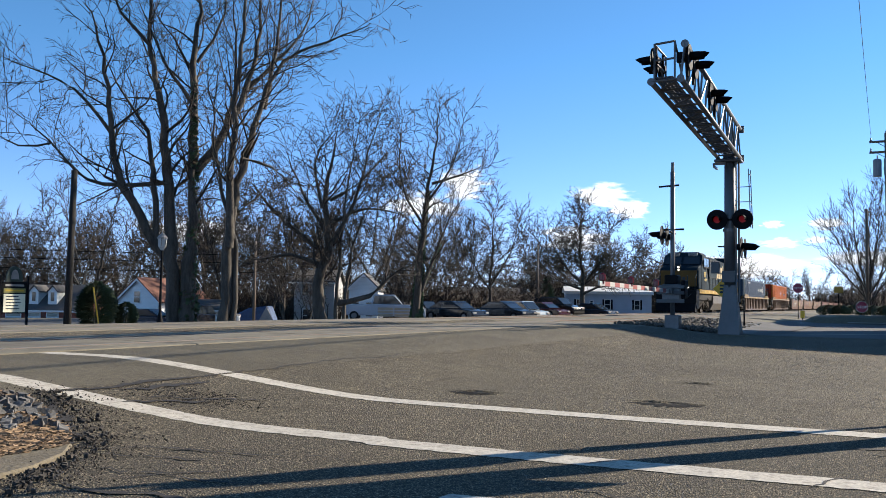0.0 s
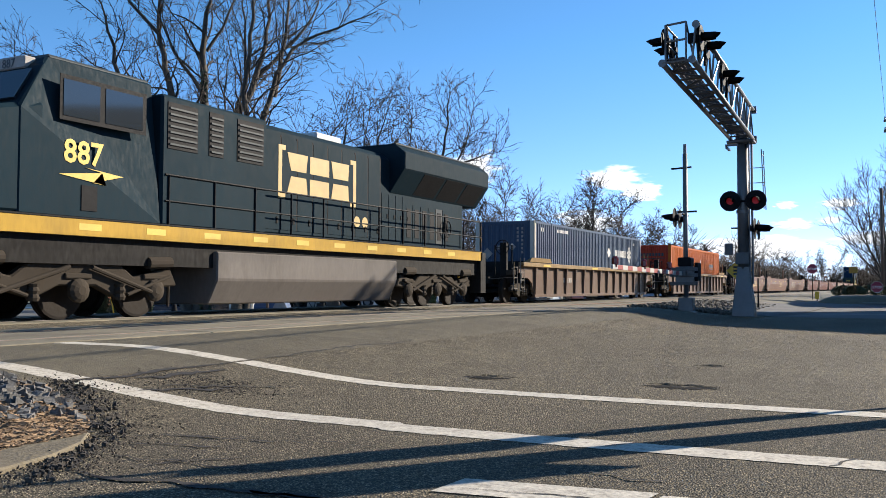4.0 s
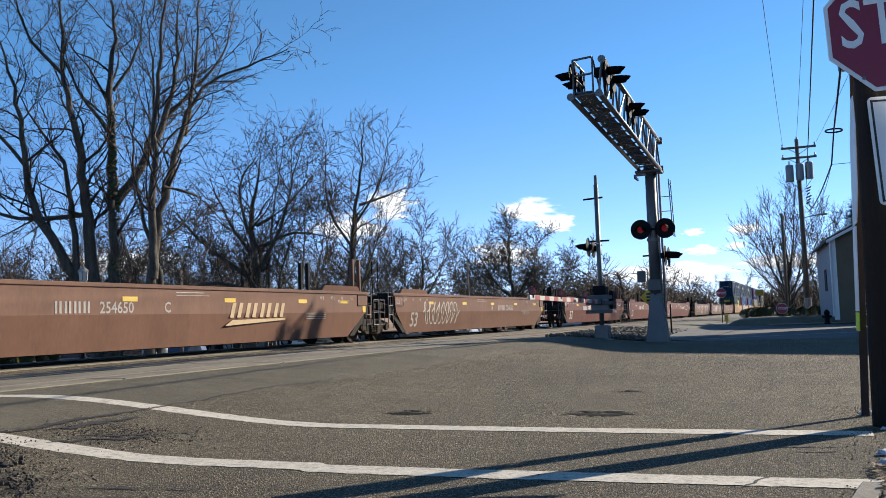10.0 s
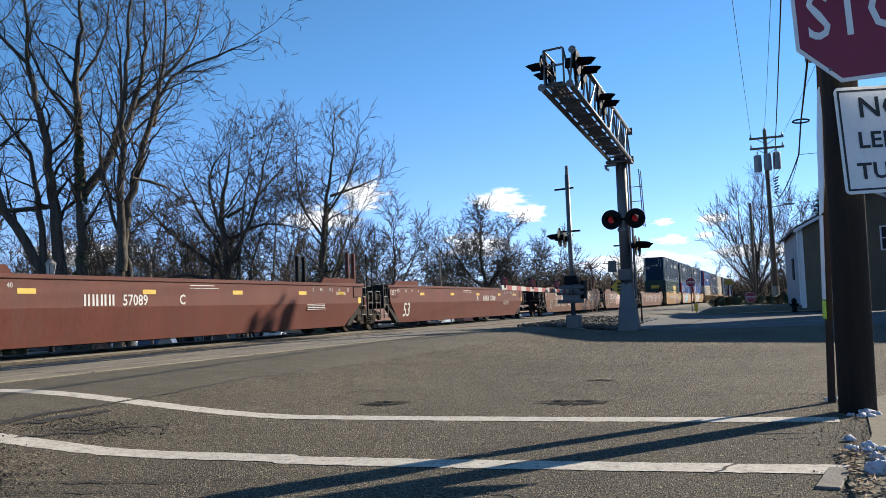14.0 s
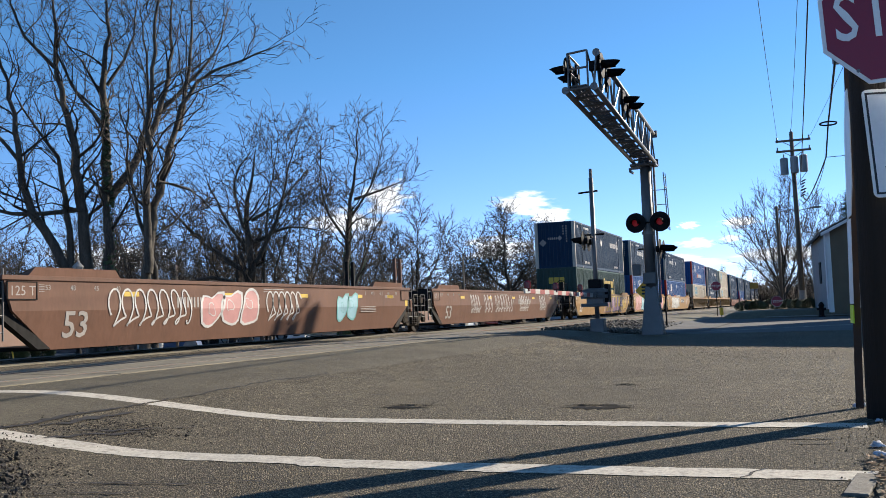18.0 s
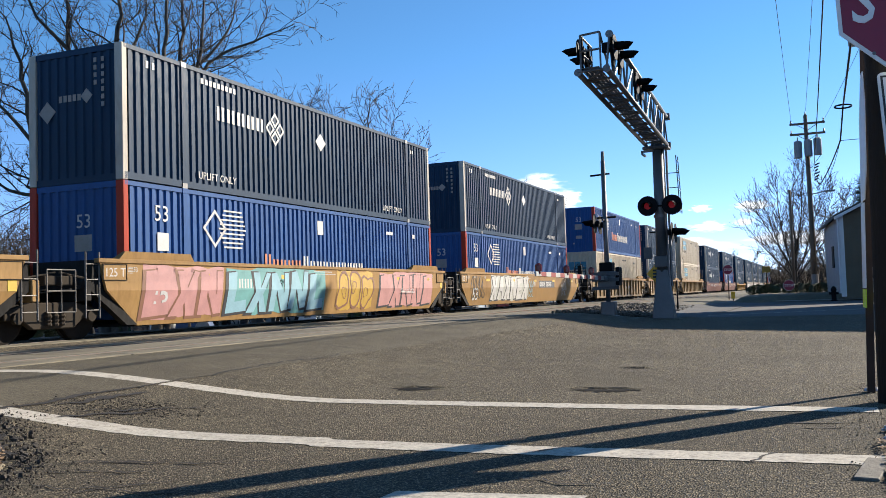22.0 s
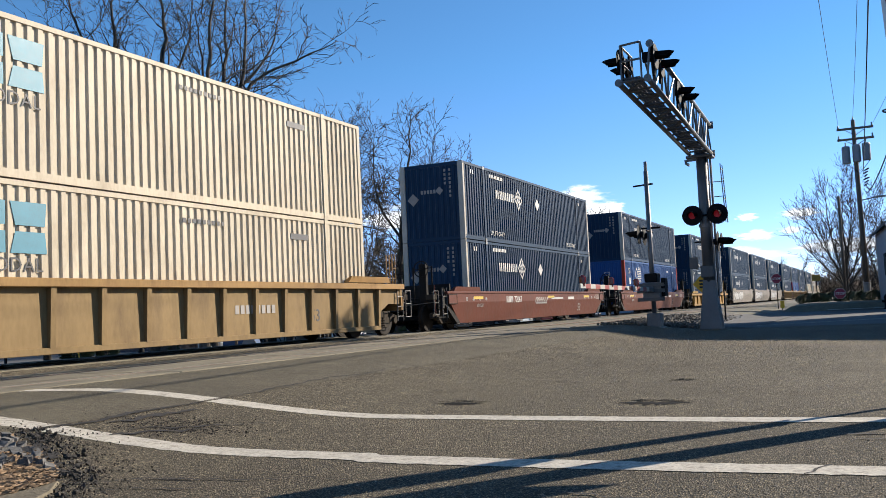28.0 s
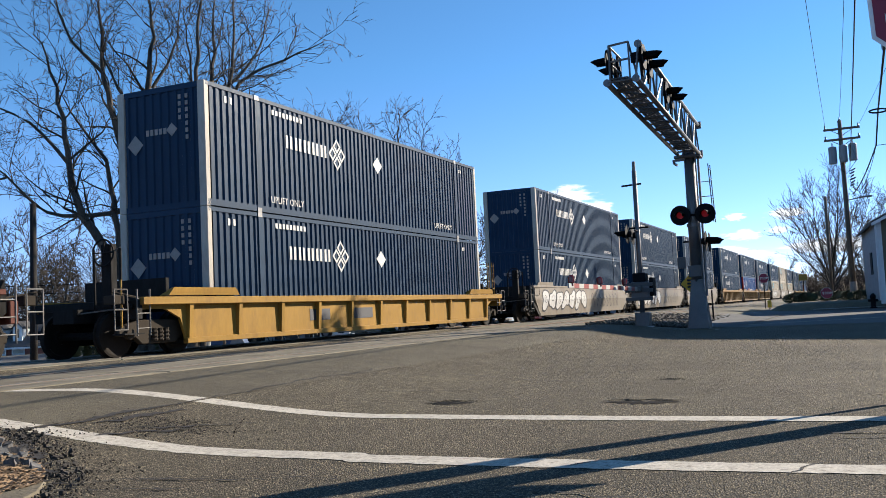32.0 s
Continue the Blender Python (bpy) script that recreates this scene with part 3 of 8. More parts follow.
def mound(name, x, y, r, h, seed, label="lump of old snow by the kerb"):
    rnd = random.Random(seed)
    bm = bmesh.new()
    bmesh.ops.create_icosphere(bm, subdivisions=3, radius=1)
    for q in bm.verts:
        k = 1 + 0.55 * noise.noise(q.co * 1.7 + Vector((seed, 0, 0))) + 0.3 * noise.noise(q.co * 4.5 + Vector((0, seed, 0)))
        q.co = Vector((x + q.co.x * r * k, y + q.co.y * r * 0.8 * k, max(q.co.z, -0.1) * h * (k + 0.25 * noise.noise(q.co * 7)) + 0.010))
    return tagged(part(name, bm, SNOW, smooth=True), label, "snow", group="snow lumps")


for k, (x, y, r, h) in enumerate(((0.47, 7.6, 0.10, 0.035), (0.56, 7.5, 0.09, 0.04), (0.44, 7.35, 0.035, 0.025), (0.51, 7.3, 0.05, 0.03), (0.57, 7.28, 0.04, 0.025), (0.62, 7.4, 0.045, 0.03), (0.33, 8.35, 0.035, 0.03), (0.39, 8.38, 0.04, 0.035),
                                  (0.35, 6.13, 0.05, 0.035), (0.34, 5.68, 0.06, 0.05), (0.41, 5.60, 0.05, 0.05), (0.43, 5.82, 0.06, 0.05), (0.49, 5.62, 0.06, 0.05), (0.44, 5.38, 0.05, 0.05), (0.42, 5.02, 0.10, 0.085), (0.55, 5.08, 0.13, 0.09), (0.47, 5.22, 0.06, 0.06))):
    mound("snow_lump", x, y, r * 0.75, h * 0.75, k)
leaves("corner_leaves", 900, lambda r: (0.27 + 1.0 * r.random() ** 1.5, r.uniform(4.1, 5.7), 0.025), "dry leaves and grass stems by the kerb", 6)
stones("corner_gravel", 1500, lambda r: (r.gauss(0.48, 0.2), r.uniform(4.4, 9.0), 0.008), (0.002, 0.006), KERBPATCH, "fine gravel at the corner", 9)


# ---- stop sign on its wooden pole ----
def octagon(r):
    return [(r * math.cos(math.pi / 8 + k * math.pi / 4), r * math.sin(math.pi / 8 + k * math.pi / 4)) for k in range(8)]


def rounded(w, h, r=0.04, n=4):
    out = []
    for cx, cz, a0 in ((w - r, h - r, 0), (-w + r, h - r, 90), (-w + r, -h + r, 180), (w - r, -h + r, 270)):
        out += [(cx + r * math.cos(radians(a0 + 90 * k / n)), cz + r * math.sin(radians(a0 + 90 * k / n))) for k in range(n + 1)]
    return out


pole = thing("sign_pole", "thick dark weathered wooden pole with road signs", "pole", pose(0.509, 7.63, 0))
part("pole_shaft", nr((0, 0, -0.1), (0.10, 0.03, 8.0), 0.138, 0.122, 18), DARKPOLE, pole, smooth=True)
post = thing("sign_post", "thin rusty brown steel sign post with plates on edge", "post", pose(0.36, 8.3, 0, 0, 1.7, 0))
part("channel", prism(bmesh.new(), [(-0.03, -0.02), (0.03, -0.02), (0.03, 0.02), (0.018, 0.02), (0.018, -0.008), (-0.018, -0.008), (-0.018, 0.02), (-0.03, 0.02)], -0.1, 3.2, "z"), mat("rusty_steel", (0.045, 0.026, 0.018), 0.85, 0.1), post)
for name, outline, m, label in (("plate_edge", ((-0.15, 0.86), (0.12, 0.86), (0.12, 1.56), (-0.15, 1.56)), SIGNWHITE, "pale narrow sign plate seen on edge"),
                                ("upper_plate", ((0.10, 1.58), (0.10, 2.28), (-0.08, 2.62), (-0.24, 2.62), (-0.38, 2.35), (-0.38, 1.8), (-0.22, 1.58)), SIGNWHITE, "pale wide sign plate seen on edge"),
                                ("lime_plate", ((-0.15, 0.70), (0.12, 0.70), (0.12, 0.85), (-0.15, 0.85)), FLUOR, "lime-yellow reflective strip")):
    ob = part(name, prism(bmesh.new(), outline, -0.004, 0.004, "x"), m, post, label)
    ob.matrix_basis = pose(-0.034, 0, 0, 0, 0, 2.5)

stop = thing("stop_sign", "large red octagonal stop sign on a wooden pole", "stop sign", pose(0.723, 7.42, 2.995, -3, -2, 3) @ Matrix.Scale(0.97, 4))
part("sign_plate", prism(bmesh.new(), octagon(0.554), 0.0, 0.012), SIGNWHITE, stop, "white border of the sign")
part("sign_face", prism(bmesh.new(), octagon(0.522), -0.004, 0.0), SIGNRED, stop, "red face of the sign")
words("lettering", "STOP", 0.55, pose(-0.42, -0.008, -0.145, 90) @ Matrix.Diagonal((0.74, 1, 1, 1)), SIGNWHITE, stop, 1.02, 0.004)
for z in (-0.4, 0.4):
    part("bolt", nr((-0.28, -0.012, z), (-0.28, 0.0, z), 0.014, seg=6), GALV, stop)
plate = thing("turn_sign", "white regulatory sign with black words under the stop sign", "traffic sign", pose(0.775, 7.54, 2.062, -3, -1.7, 22) @ Matrix.Scale(0.97, 4))
part("sign_plate", prism(bmesh.new(), rounded(0.305, 0.425), 0.0, 0.01), SIGNWHITE, plate)
for x0, x1, z0, z1 in ((-0.28, 0.28, 0.385, 0.40), (-0.28, 0.28, -0.40, -0.385), (-0.285, -0.268, -0.40, 0.40), (0.268, 0.285, -0.40, 0.40)):
    part("border_line", nb(x0, x1, -0.003, 0.0, z0, z1), INK, plate, "thin black border")
for w, h, x, z in (("NO", 0.225, -0.135, 0.18), ("LEFT", 0.18, -0.165, -0.065), ("TURN", 0.18, -0.195, -0.31)):
    words("lettering", w, h, pose(x, -0.004, z, 90) @ Matrix.Diagonal((1.06, 1, 1, 1)), INK, plate, 1.05, 0.003)


# ---- flashing light, pair of hoods ----
def flasher(m, parent, lit=True):
    """One crossing lamp: round black backboard, housing, lens and visor, facing -y of m."""
    bd = part("backboard", lathe(bmesh.new(), [(0.30, 0), (0.305, 0.012), (0.10, 0.04), (0.09, 0.14)], 28, m @ pose(0, 0, 0, -90)), BLACK, parent, "round black backboard")
    bm = lathe(bmesh.new(), [(0.105, -0.012), (0.105, -0.004)], 20, m @ pose(0, 0, 0, -90))
    part("lens", bm, LENSRED if lit else LENSDARK, bd, "red lamp lens")
    bm = bmesh.new()
    n = 14
    rings = []
    for u, r, drop in ((0.0, 0.135, 0.0), (0.35, 0.135, -0.005), (0.75, 0.125, -0.012), (1.0, 0.10, -0.02)):
        row = []
        for k in range(n + 1):
            t = radians(-22 + 224 * k / n)
            reach = u * (0.30 + 0.13 * max(0.0, math.sin(t)))
            row.append(bm.verts.new(m @ Vector((r * math.cos(t), -reach, r * math.sin(t) * 0.92 + drop))))
        rings.append(row)
    for ra, rb in zip(rings, rings[1:]):
        for k in range(n):
            bm.faces.new((ra[k], ra[k + 1], rb[k + 1], rb[k]))
    bmesh.ops.solidify(bm, geom=list(bm.faces), thickness=0.006)
    part("visor", bm, BLACK, bd, "long black visor", smooth=True)
    return bd


# ---- cantilever signal ----
canti = thing("cantilever_signal", "galvanised cantilever signal bridge with crossing lamps over the road", "railway signal", pose(-4.35, 28.1, 0))
part("footing", bevelled(nb(-0.5, 0.5, -0.45, 0.45, -0.2, 0.03), 0.02), KERBPATCH, canti, "concrete footing")
bm = bmesh.new()
lathe(bm, [(0.45, 0.03), (0.43, 0.2), (0.25, 1.35), (0.24, 1.5)], 4, pose(0, 0, 0, 0, 0, 45))
part("pedestal", bevelled(bm, 0.015), ALU, canti, "flared sheet-metal pedestal")
part("mast", nr((0, 0, 1.4), (0, 0, 5.45), 0.175, 0.16, 20), ALU, canti, smooth=True)
part("mast_cap", nr((0, 0, 5.45), (0, 0, 5.5), 0.2, seg=20), ALU, canti)
part("conduit", nr((0.26, -0.02, 1.0), (0.26, -0.02, 5.3), 0.035), GALV, canti)
part("conduit", nr((0.20, -0.14, 0.6), (0.20, -0.14, 5.2), 0.025), GALV, canti)
for z in (1.75, 3.1):
    part("clamp", nr((0, 0, z), (0, 0, z + 0.09), 0.2, seg=20), GALV, canti)
part("control_box", bevelled(nb(-0.2, 0.18, -0.27, -0.14, 1.58, 1.92), 0.015), GALVSHADE, canti)
part("small_box", bevelled(nb(-0.52, -0.28, -0.2, -0.06, 1.85, 2.2), 0.012), GALVSHADE, canti)
# arm: a three-chord truss, a little skewed to the mast and deeper at its root
TIP, ROOT = -10.35, 0.25
LOW_A, LOW_B, TOP_C = ((0.10, 5.30), (-0.34, 5.33)), ((0.68, 5.32), (0.27, 5.33)), ((0.76, 6.00), (0.27, 6.22))


def on_arm(chord, y):
    k = (y - TIP) / (ROOT - TIP)
    (x0, z0), (x1, z1) = chord
    return Vector((x0 + (x1 - x0) * k, y, z0 + (z1 - z0) * k))


for chord, n in ((LOW_A, "lower_chord"), (LOW_B, "lower_chord"), (TOP_C, "upper_chord")):
    part(n, nr(on_arm(chord, TIP), on_arm(chord, ROOT), 0.058, seg=12), ALU, canti, smooth=True)
    part("end_cap", nr(on_arm(chord, TIP - 0.02), on_arm(chord, TIP), 0.078, seg=14), GALV, canti)
N = 13
for k in range(N):
    y0, y1 = TIP + (ROOT - TIP) * k / N, TIP + (ROOT - TIP) * (k + 1) / N
    part("cross_tube", nr(on_arm(LOW_A, y0), on_arm(LOW_B, y0), 0.024, seg=6), GALVSHADE, canti)
    part("web_post", nr(on_arm(LOW_B, y0), on_arm(TOP_C, y0), 0.026, seg=6), ALU, canti)
    part("web_diagonal", nr(on_arm(LOW_B, y0), on_arm(TOP_C, y1), 0.024, seg=6) if k % 2 else nr(on_arm(TOP_C, y0), on_arm(LOW_B, y1), 0.024, seg=6), ALU, canti)
    part("floor_diagonal", nr(on_arm(LOW_A, y0), on_arm(LOW_B, y1), 0.022, seg=6) if k % 2 else nr(on_arm(LOW_B, y0), on_arm(LOW_A, y1), 0.022, seg=6), GALVSHADE, canti)
# walkway grating: close mesh that lets the sky through
bm = bmesh.new()
for k in range(150):
    y = TIP + 0.06 + k * 0.065
    a, b = on_arm(LOW_A, y), on_arm(LOW_B, y)
    box(bm, a.x + 0.05, b.x - 0.16, y, y + 0.022, 5.385, 5.40)
for f in (0.1, 0.24, 0.38, 0.52, 0.66):
    rod(bm, on_arm(LOW_A, TIP + 0.05).lerp(on_arm(LOW_B, TIP + 0.05), f) + Vector((0, 0, 0.07)), on_arm(LOW_A, ROOT - 0.5).lerp(on_arm(LOW_B, ROOT - 0.5), f) + Vector((0, 0, 0.07)), 0.011, seg=4)
part("walkway_grating", bm, GALVSHADE, canti, "open steel walkway grating")
A, B, Y = 0.16, 0.56, TIP + 0.02
for p_, q_ in (((A, Y, 5.32), (A, Y, 6.05)), ((B, Y, 5.32), (B, Y, 6.08)), ((A, Y, 6.05), (B, Y, 6.08)), ((A, Y, 5.72), (B, Y, 5.74)), ((A, Y, 6.02), (A, Y + 1.1, 5.36)), ((A, Y, 6.05), (A, Y + 1.0, 6.05)), ((A, Y + 1.0, 6.05), (A, Y + 1.0, 5.32)), ((A, Y, 5.70), (A, Y + 1.0, 5.70)), ((B, Y, 6.08), (B, Y + 0.9, 5.4))):
    part("guard_rail", nr(p_, q_, 0.022, seg=6), ALU, canti)
part("tip_bracket", bevelled(nb(0.55, 0.76, TIP + 0.2, TIP + 0.3, 5.7, 5.9), 0.01), BLACK, canti)
for chord in (LOW_B, TOP_C):
    c_ = on_arm(chord, ROOT)
    part("root_plate", bevelled(nb(c_.x - 0.1, c_.x + 0.1, ROOT, ROOT + 0.05, c_.z - 0.11, c_.z + 0.11), 0.008), GALVSHADE, canti)
part("saddle", bevelled(nb(-0.42, 0.36, -0.28, 0.26, 5.18, 5.27), 0.02), ALU, canti)
part("saddle_beam", nb(-0.42, -0.05, -0.5, -0.44, 5.06, 5.12), ALU, canti)
part("saddle_beam", nb(-0.42, -0.36, -0.46, 0.1, 5.0, 5.06), ALU, canti)
for x in (-0.14, 0.14):
    part("clevis", bevelled(nb(x - 0.03, x + 0.03, -0.2, 0.2, 5.24, 5.4), 0.008), GALVSHADE, canti)
part("mast_head", nr((0, 0, 5.4), (0.02, 0, 6.15), 0.1, 0.09, 14), ALU, canti, smooth=True)
# lamps over the lanes: two facing each way at the tip, two further in
for y, x, turn in ((TIP + 0.15, 0.10, -90), (TIP + 0.9, 0.07, -90), (TIP + 0.15, 0.84, 90), (TIP + 0.9, 0.81, 90), (TIP + 3.55, 0.66, 90), (TIP + 4.3, 0.64, 90)):
    z = 5.76
    flasher(pose(x, y, z, 0, 0, turn) @ Matrix.Scale(0.84, 4), canti, False)
    part("lamp_hanger", nr((x - 0.06 * (1 if turn > 0 else -1), y, z - 0.38), (x - 0.06 * (1 if turn > 0 else -1), y, z + 0.3), 0.03, seg=8), BLACK, canti)
# lamps on the mast
for x, lit in ((-0.33, True), (0.40, True)):
    flasher(pose(x, -0.28, 3.45, 0, 0, 0), canti, lit)
part("lamp_arm", nr((-0.4, -0.18, 3.45), (0.45, -0.18, 3.45), 0.03), BLACK, canti)
part("lamp_arm", nr((-0.3, -0.1, 3.62), (0.3, -0.1, 3.62), 0.02), GALV, canti)
part("lamp_arm", nr((-0.35, 0, 2.66), (0.55, 0, 2.66), 0.025), BLACK, canti)
for y in (-0.3, 0.42):
    flasher(pose(0.38, y, 2.62, 0, 0, 90), canti, False)
# caged ladder frame
bm = bmesh.new()
for y in (-0.2, 0.2):
    rod(bm, (0.62, y, 3.2), (0.56, y, 4.95), 0.016, seg=6)
for k in range(6):
    rod(bm, (0.62 - 0.01 * k, -0.2, 3.3 + 0.3 * k), (0.62 - 0.01 * k, 0.2, 3.3 + 0.3 * k), 0.012, seg=6)
for z in (3.6, 4.0, 4.45):
    rod(bm, (0.15, 0.1, z), (0.6, 0.1, z), 0.012, seg=6)
part("ladder", bm, GALV, canti)
warn = part("warning_plate", prism(bmesh.new(), [(0, -0.36), (0.36, 0), (0, 0.36), (-0.36, 0)], -0.30, -0.29), SIGNYELLOW, canti, "yellow diamond plate")
warn.matrix_basis = pose(-0.2, 0.65, 1.4)
bm = bmesh.new()
for z in (0.1, 0.0, -0.1):
    box(bm, -0.16, 0.16, -0.304, -0.300, z - 0.03, z + 0.03)
part("lettering_mark", bm, INK, warn, "black bars of lettering")

# ---- gate with its mast ----
gate = thing("crossing_gate", "crossing gate mast with striped arm lowered across the road", "crossing gate", pose(-6.12, 28.4, 0.03))
part("footing", bevelled(nb(-0.3, 0.3, -0.3, 0.3, -0.2, 0.12), 0.02), CONCRETE, gate)
part("base_box", bevelled(nb(-0.2, 0.24, -0.22, 0.2, 0.1, 0.55), 0.02), GALV, gate, "grey junction box at the foot")
part("mast", nr((0, 0, 0.1), (0, 0, 5.0), 0.075, 0.07, 14), GALV, gate, smooth=True)
part("mast_sleeve", nr((0, 0, 4.95), (0, 0, 5.3), 0.055, 0.05, 12), GALV, gate)
part("cross_bar", nr((-0.42, 0, 4.55), (0.2, 0, 4.58), 0.03), BLACK, gate)
part("lamp_arm", nr((-0.35, 0, 3.2), (0.35, 0, 3.2), 0.03), BLACK, gate)
part("lamp_arm", nr((0.0, -0.4, 3.1), (0.0, 0.4, 3.1), 0.03), BLACK, gate)
for y in (-0.36, 0.36):
    flasher(pose(-0.25, y, 3.0, 0, 0, -90), gate, False)
part("mechanism", bevelled(nb(-0.26, 0.30, -0.3, 0.3, 0.98, 1.5), 0.03), GALV, gate, "grey gate mechanism housing")
part("mechanism_cover", bevelled(nb(0.30, 0.42, -0.22, 0.24, 1.05, 1.62), 0.02), BLACK, gate)
part("mechanism_top", bevelled(nb(-0.2, 0.2, -0.25, 0.25, 1.5, 1.78), 0.03), BLACK, gate)
for k, (z, c) in enumerate(((1.42, GALVSHADE), (1.24, GALVSHADE), (0.98, GALVSHADE))):
    part("counterweight", bevelled(nb(-0.42, 0.42, -0.34, -0.28, z - 0.06, z + 0.05), 0.01), c, gate)
arm = part("arm_pivot", bevelled(nb(-0.1, 0.1, -0.6, 0.35, 1.2, 1.36), 0.02), GALV, gate, "pivot of the gate arm")
GATEWHITE = mat("gate_white", (0.324, 0.317, 0.295), 0.6, vary=0.12, bump=0.05)
REDP = mat("gate_red", (0.216, 0.014, 0.011), 0.5, vary=0.1, bump=0.05)
for k in range(17):
    y0 = -0.55 - k * 0.43
    part("stripe", bevelled(nb(-0.02, 0.02, y0 - 0.43, y0, 1.22 + k * 0.004, 1.345 + k * 0.003), 0.004), REDP if k % 2 else GATEWHITE, arm)
for y in (-2.2, -5.0, -7.6):
    part("arm_lamp", lathe(bmesh.new(), [(0.05, 0), (0.05, 0.06), (0.08, 0.08), (0.08, 0.22), (0.04, 0.26)], 12, pose(0, y, 1.33)), LENSDARK, arm, "small red arm lamp")


# ---- bare trees ----
def smooth_line(pts, step):
    """Points along a soft curve through a few guide points."""
    out = []
    n = len(pts)
    for i in range(n - 1):
        p0, p1, p2, p3 = pts[max(i - 1, 0)], pts[i], pts[i + 1], pts[min(i + 2, n - 1)]
        k = max(2, int((p2 - p1).length / step))
        for j in range(k):
            t = j / k
            out.append(0.5 * ((2 * p1) + (p2 - p0) * t + (2 * p0 - 5 * p1 + 4 * p2 - p3) * t * t + (3 * p1 - p0 - 3 * p2 + p3) * t ** 3))
    out.append(pts[-1])
    return out


class Wood:
    """Gathers tapered tubes into one mesh."""
    def __init__(self):
        self.v, self.f = [], []

    def tube(self, line_, r0, r1, seg):
        b = len(self.v)
        n = len(line_)
        for i, p in enumerate(line_):
            d = (line_[min(i + 1, n - 1)] - line_[max(i - 1, 0)]).normalized()
            a = d.orthogonal().normalized()
            c = d.cross(a)
            r = r0 + (r1 - r0) * i / (n - 1)
            for k in range(seg):
                t = 2 * math.pi * k / seg
                self.v.append(p + (a * math.cos(t) + c * math.sin(t)) * r)
        for i in range(n - 1):
            for k in range(seg):
                self.f.append((b + i * seg + k, b + i * seg + (k + 1) % seg, b + (i + 1) * seg + (k + 1) % seg, b + (i + 1) * seg + k))

    def spike(self, line_, r0):
        """A fine three-sided twig that runs out to a point."""
        b = len(self.v)
        n = len(line_)
        d = (line_[-1] - line_[0]).normalized()
        a = d.orthogonal().normalized()
        c = d.cross(a)
        for i, p in enumerate(line_[:-1]):
            r = r0 * (1 - 0.55 * i / (n - 1))
            self.v += [p + a * r, p + (c * 0.87 - a * 0.5) * r, p - (c * 0.87 + a * 0.5) * r]
        self.v.append(line_[-1])
        for i in range(n - 2):
            for k in range(3):
                self.f.append((b + i * 3 + k, b + i * 3 + (k + 1) % 3, b + (i + 1) * 3 + (k + 1) % 3, b + (i + 1) * 3 + k))
        e = b + (n - 2) * 3
        for k in range(3):
            self.f.append((e + k, e + (k + 1) % 3, e + 3))

    def make(self, name, material, parent, label="", smooth=True):
        return soup(name, [tuple(p) for p in self.v], self.f, material, parent, label, smooth)


def grow(rnd, crown, line_, r0, r1, level, top, spread, droop, density, reach, clear, fine):
    """Side branches along a line, and theirs in turn, down to fine twigs."""
    length = sum((b - a).length for a, b in zip(line_, line_[1:]))
    count = max(1, int(length * density[level] + rnd.random()))
    for k in range(count):
        t = (0.1 if level else 0.2) + (0.9 if level else 0.8) * (k + rnd.random()) / count
        i = min(int(t * (len(line_) - 1)), len(line_) - 2)
        p = line_[i].lerp(line_[i + 1], min(t * (len(line_) - 1) - i, 1))
        if p.z < clear:
            continue
        d = (line_[i + 1] - line_[i]).normalized()
        a = d.orthogonal().normalized()
        a.rotate(Matrix.Rotation(rnd.uniform(0, 2 * math.pi), 3, d))
        bend = spread if level < 2 else spread * 0.75
        w = (d * math.cos(bend) + a * math.sin(bend) * rnd.uniform(0.7, 1.25) + Vector((0, 0, 0.15 - droop * level))).normalized()
        ln = reach[level] * rnd.uniform(0.5, 1.35) * (1.15 - 0.5 * t)
        r = max((r0 + (r1 - r0) * t) * rnd.uniform(0.4, 0.66), fine)
        n = 6 if level == 0 else 4 if level == 1 else 3 if level < top else 2 if fine < 0.02 else 1
        pts, q = [p], p
        for j in range(n):
            w = (w + Vector((rnd.uniform(-1, 1), rnd.uniform(-1, 1), rnd.uniform(-0.75, 0.95))) * (0.34 if level < 2 else 0.22)).normalized()
            q = q + w * (ln / n)
            pts.append(q)
        if level >= top:
            crown.spike(pts, min(r, fine * 1.4))
        elif level >= 1:
            crown.spike(pts, min(r, 0.05 if level == 1 else 0.026))
        else:
            crown.tube(pts, min(r, 0.085), max(r * 0.22, fine), 5)
        if level < top:
            grow(rnd, crown, pts, min(r, 0.085), max(r * 0.22, fine), level + 1, top, spread, droop, density, reach, clear, fine)


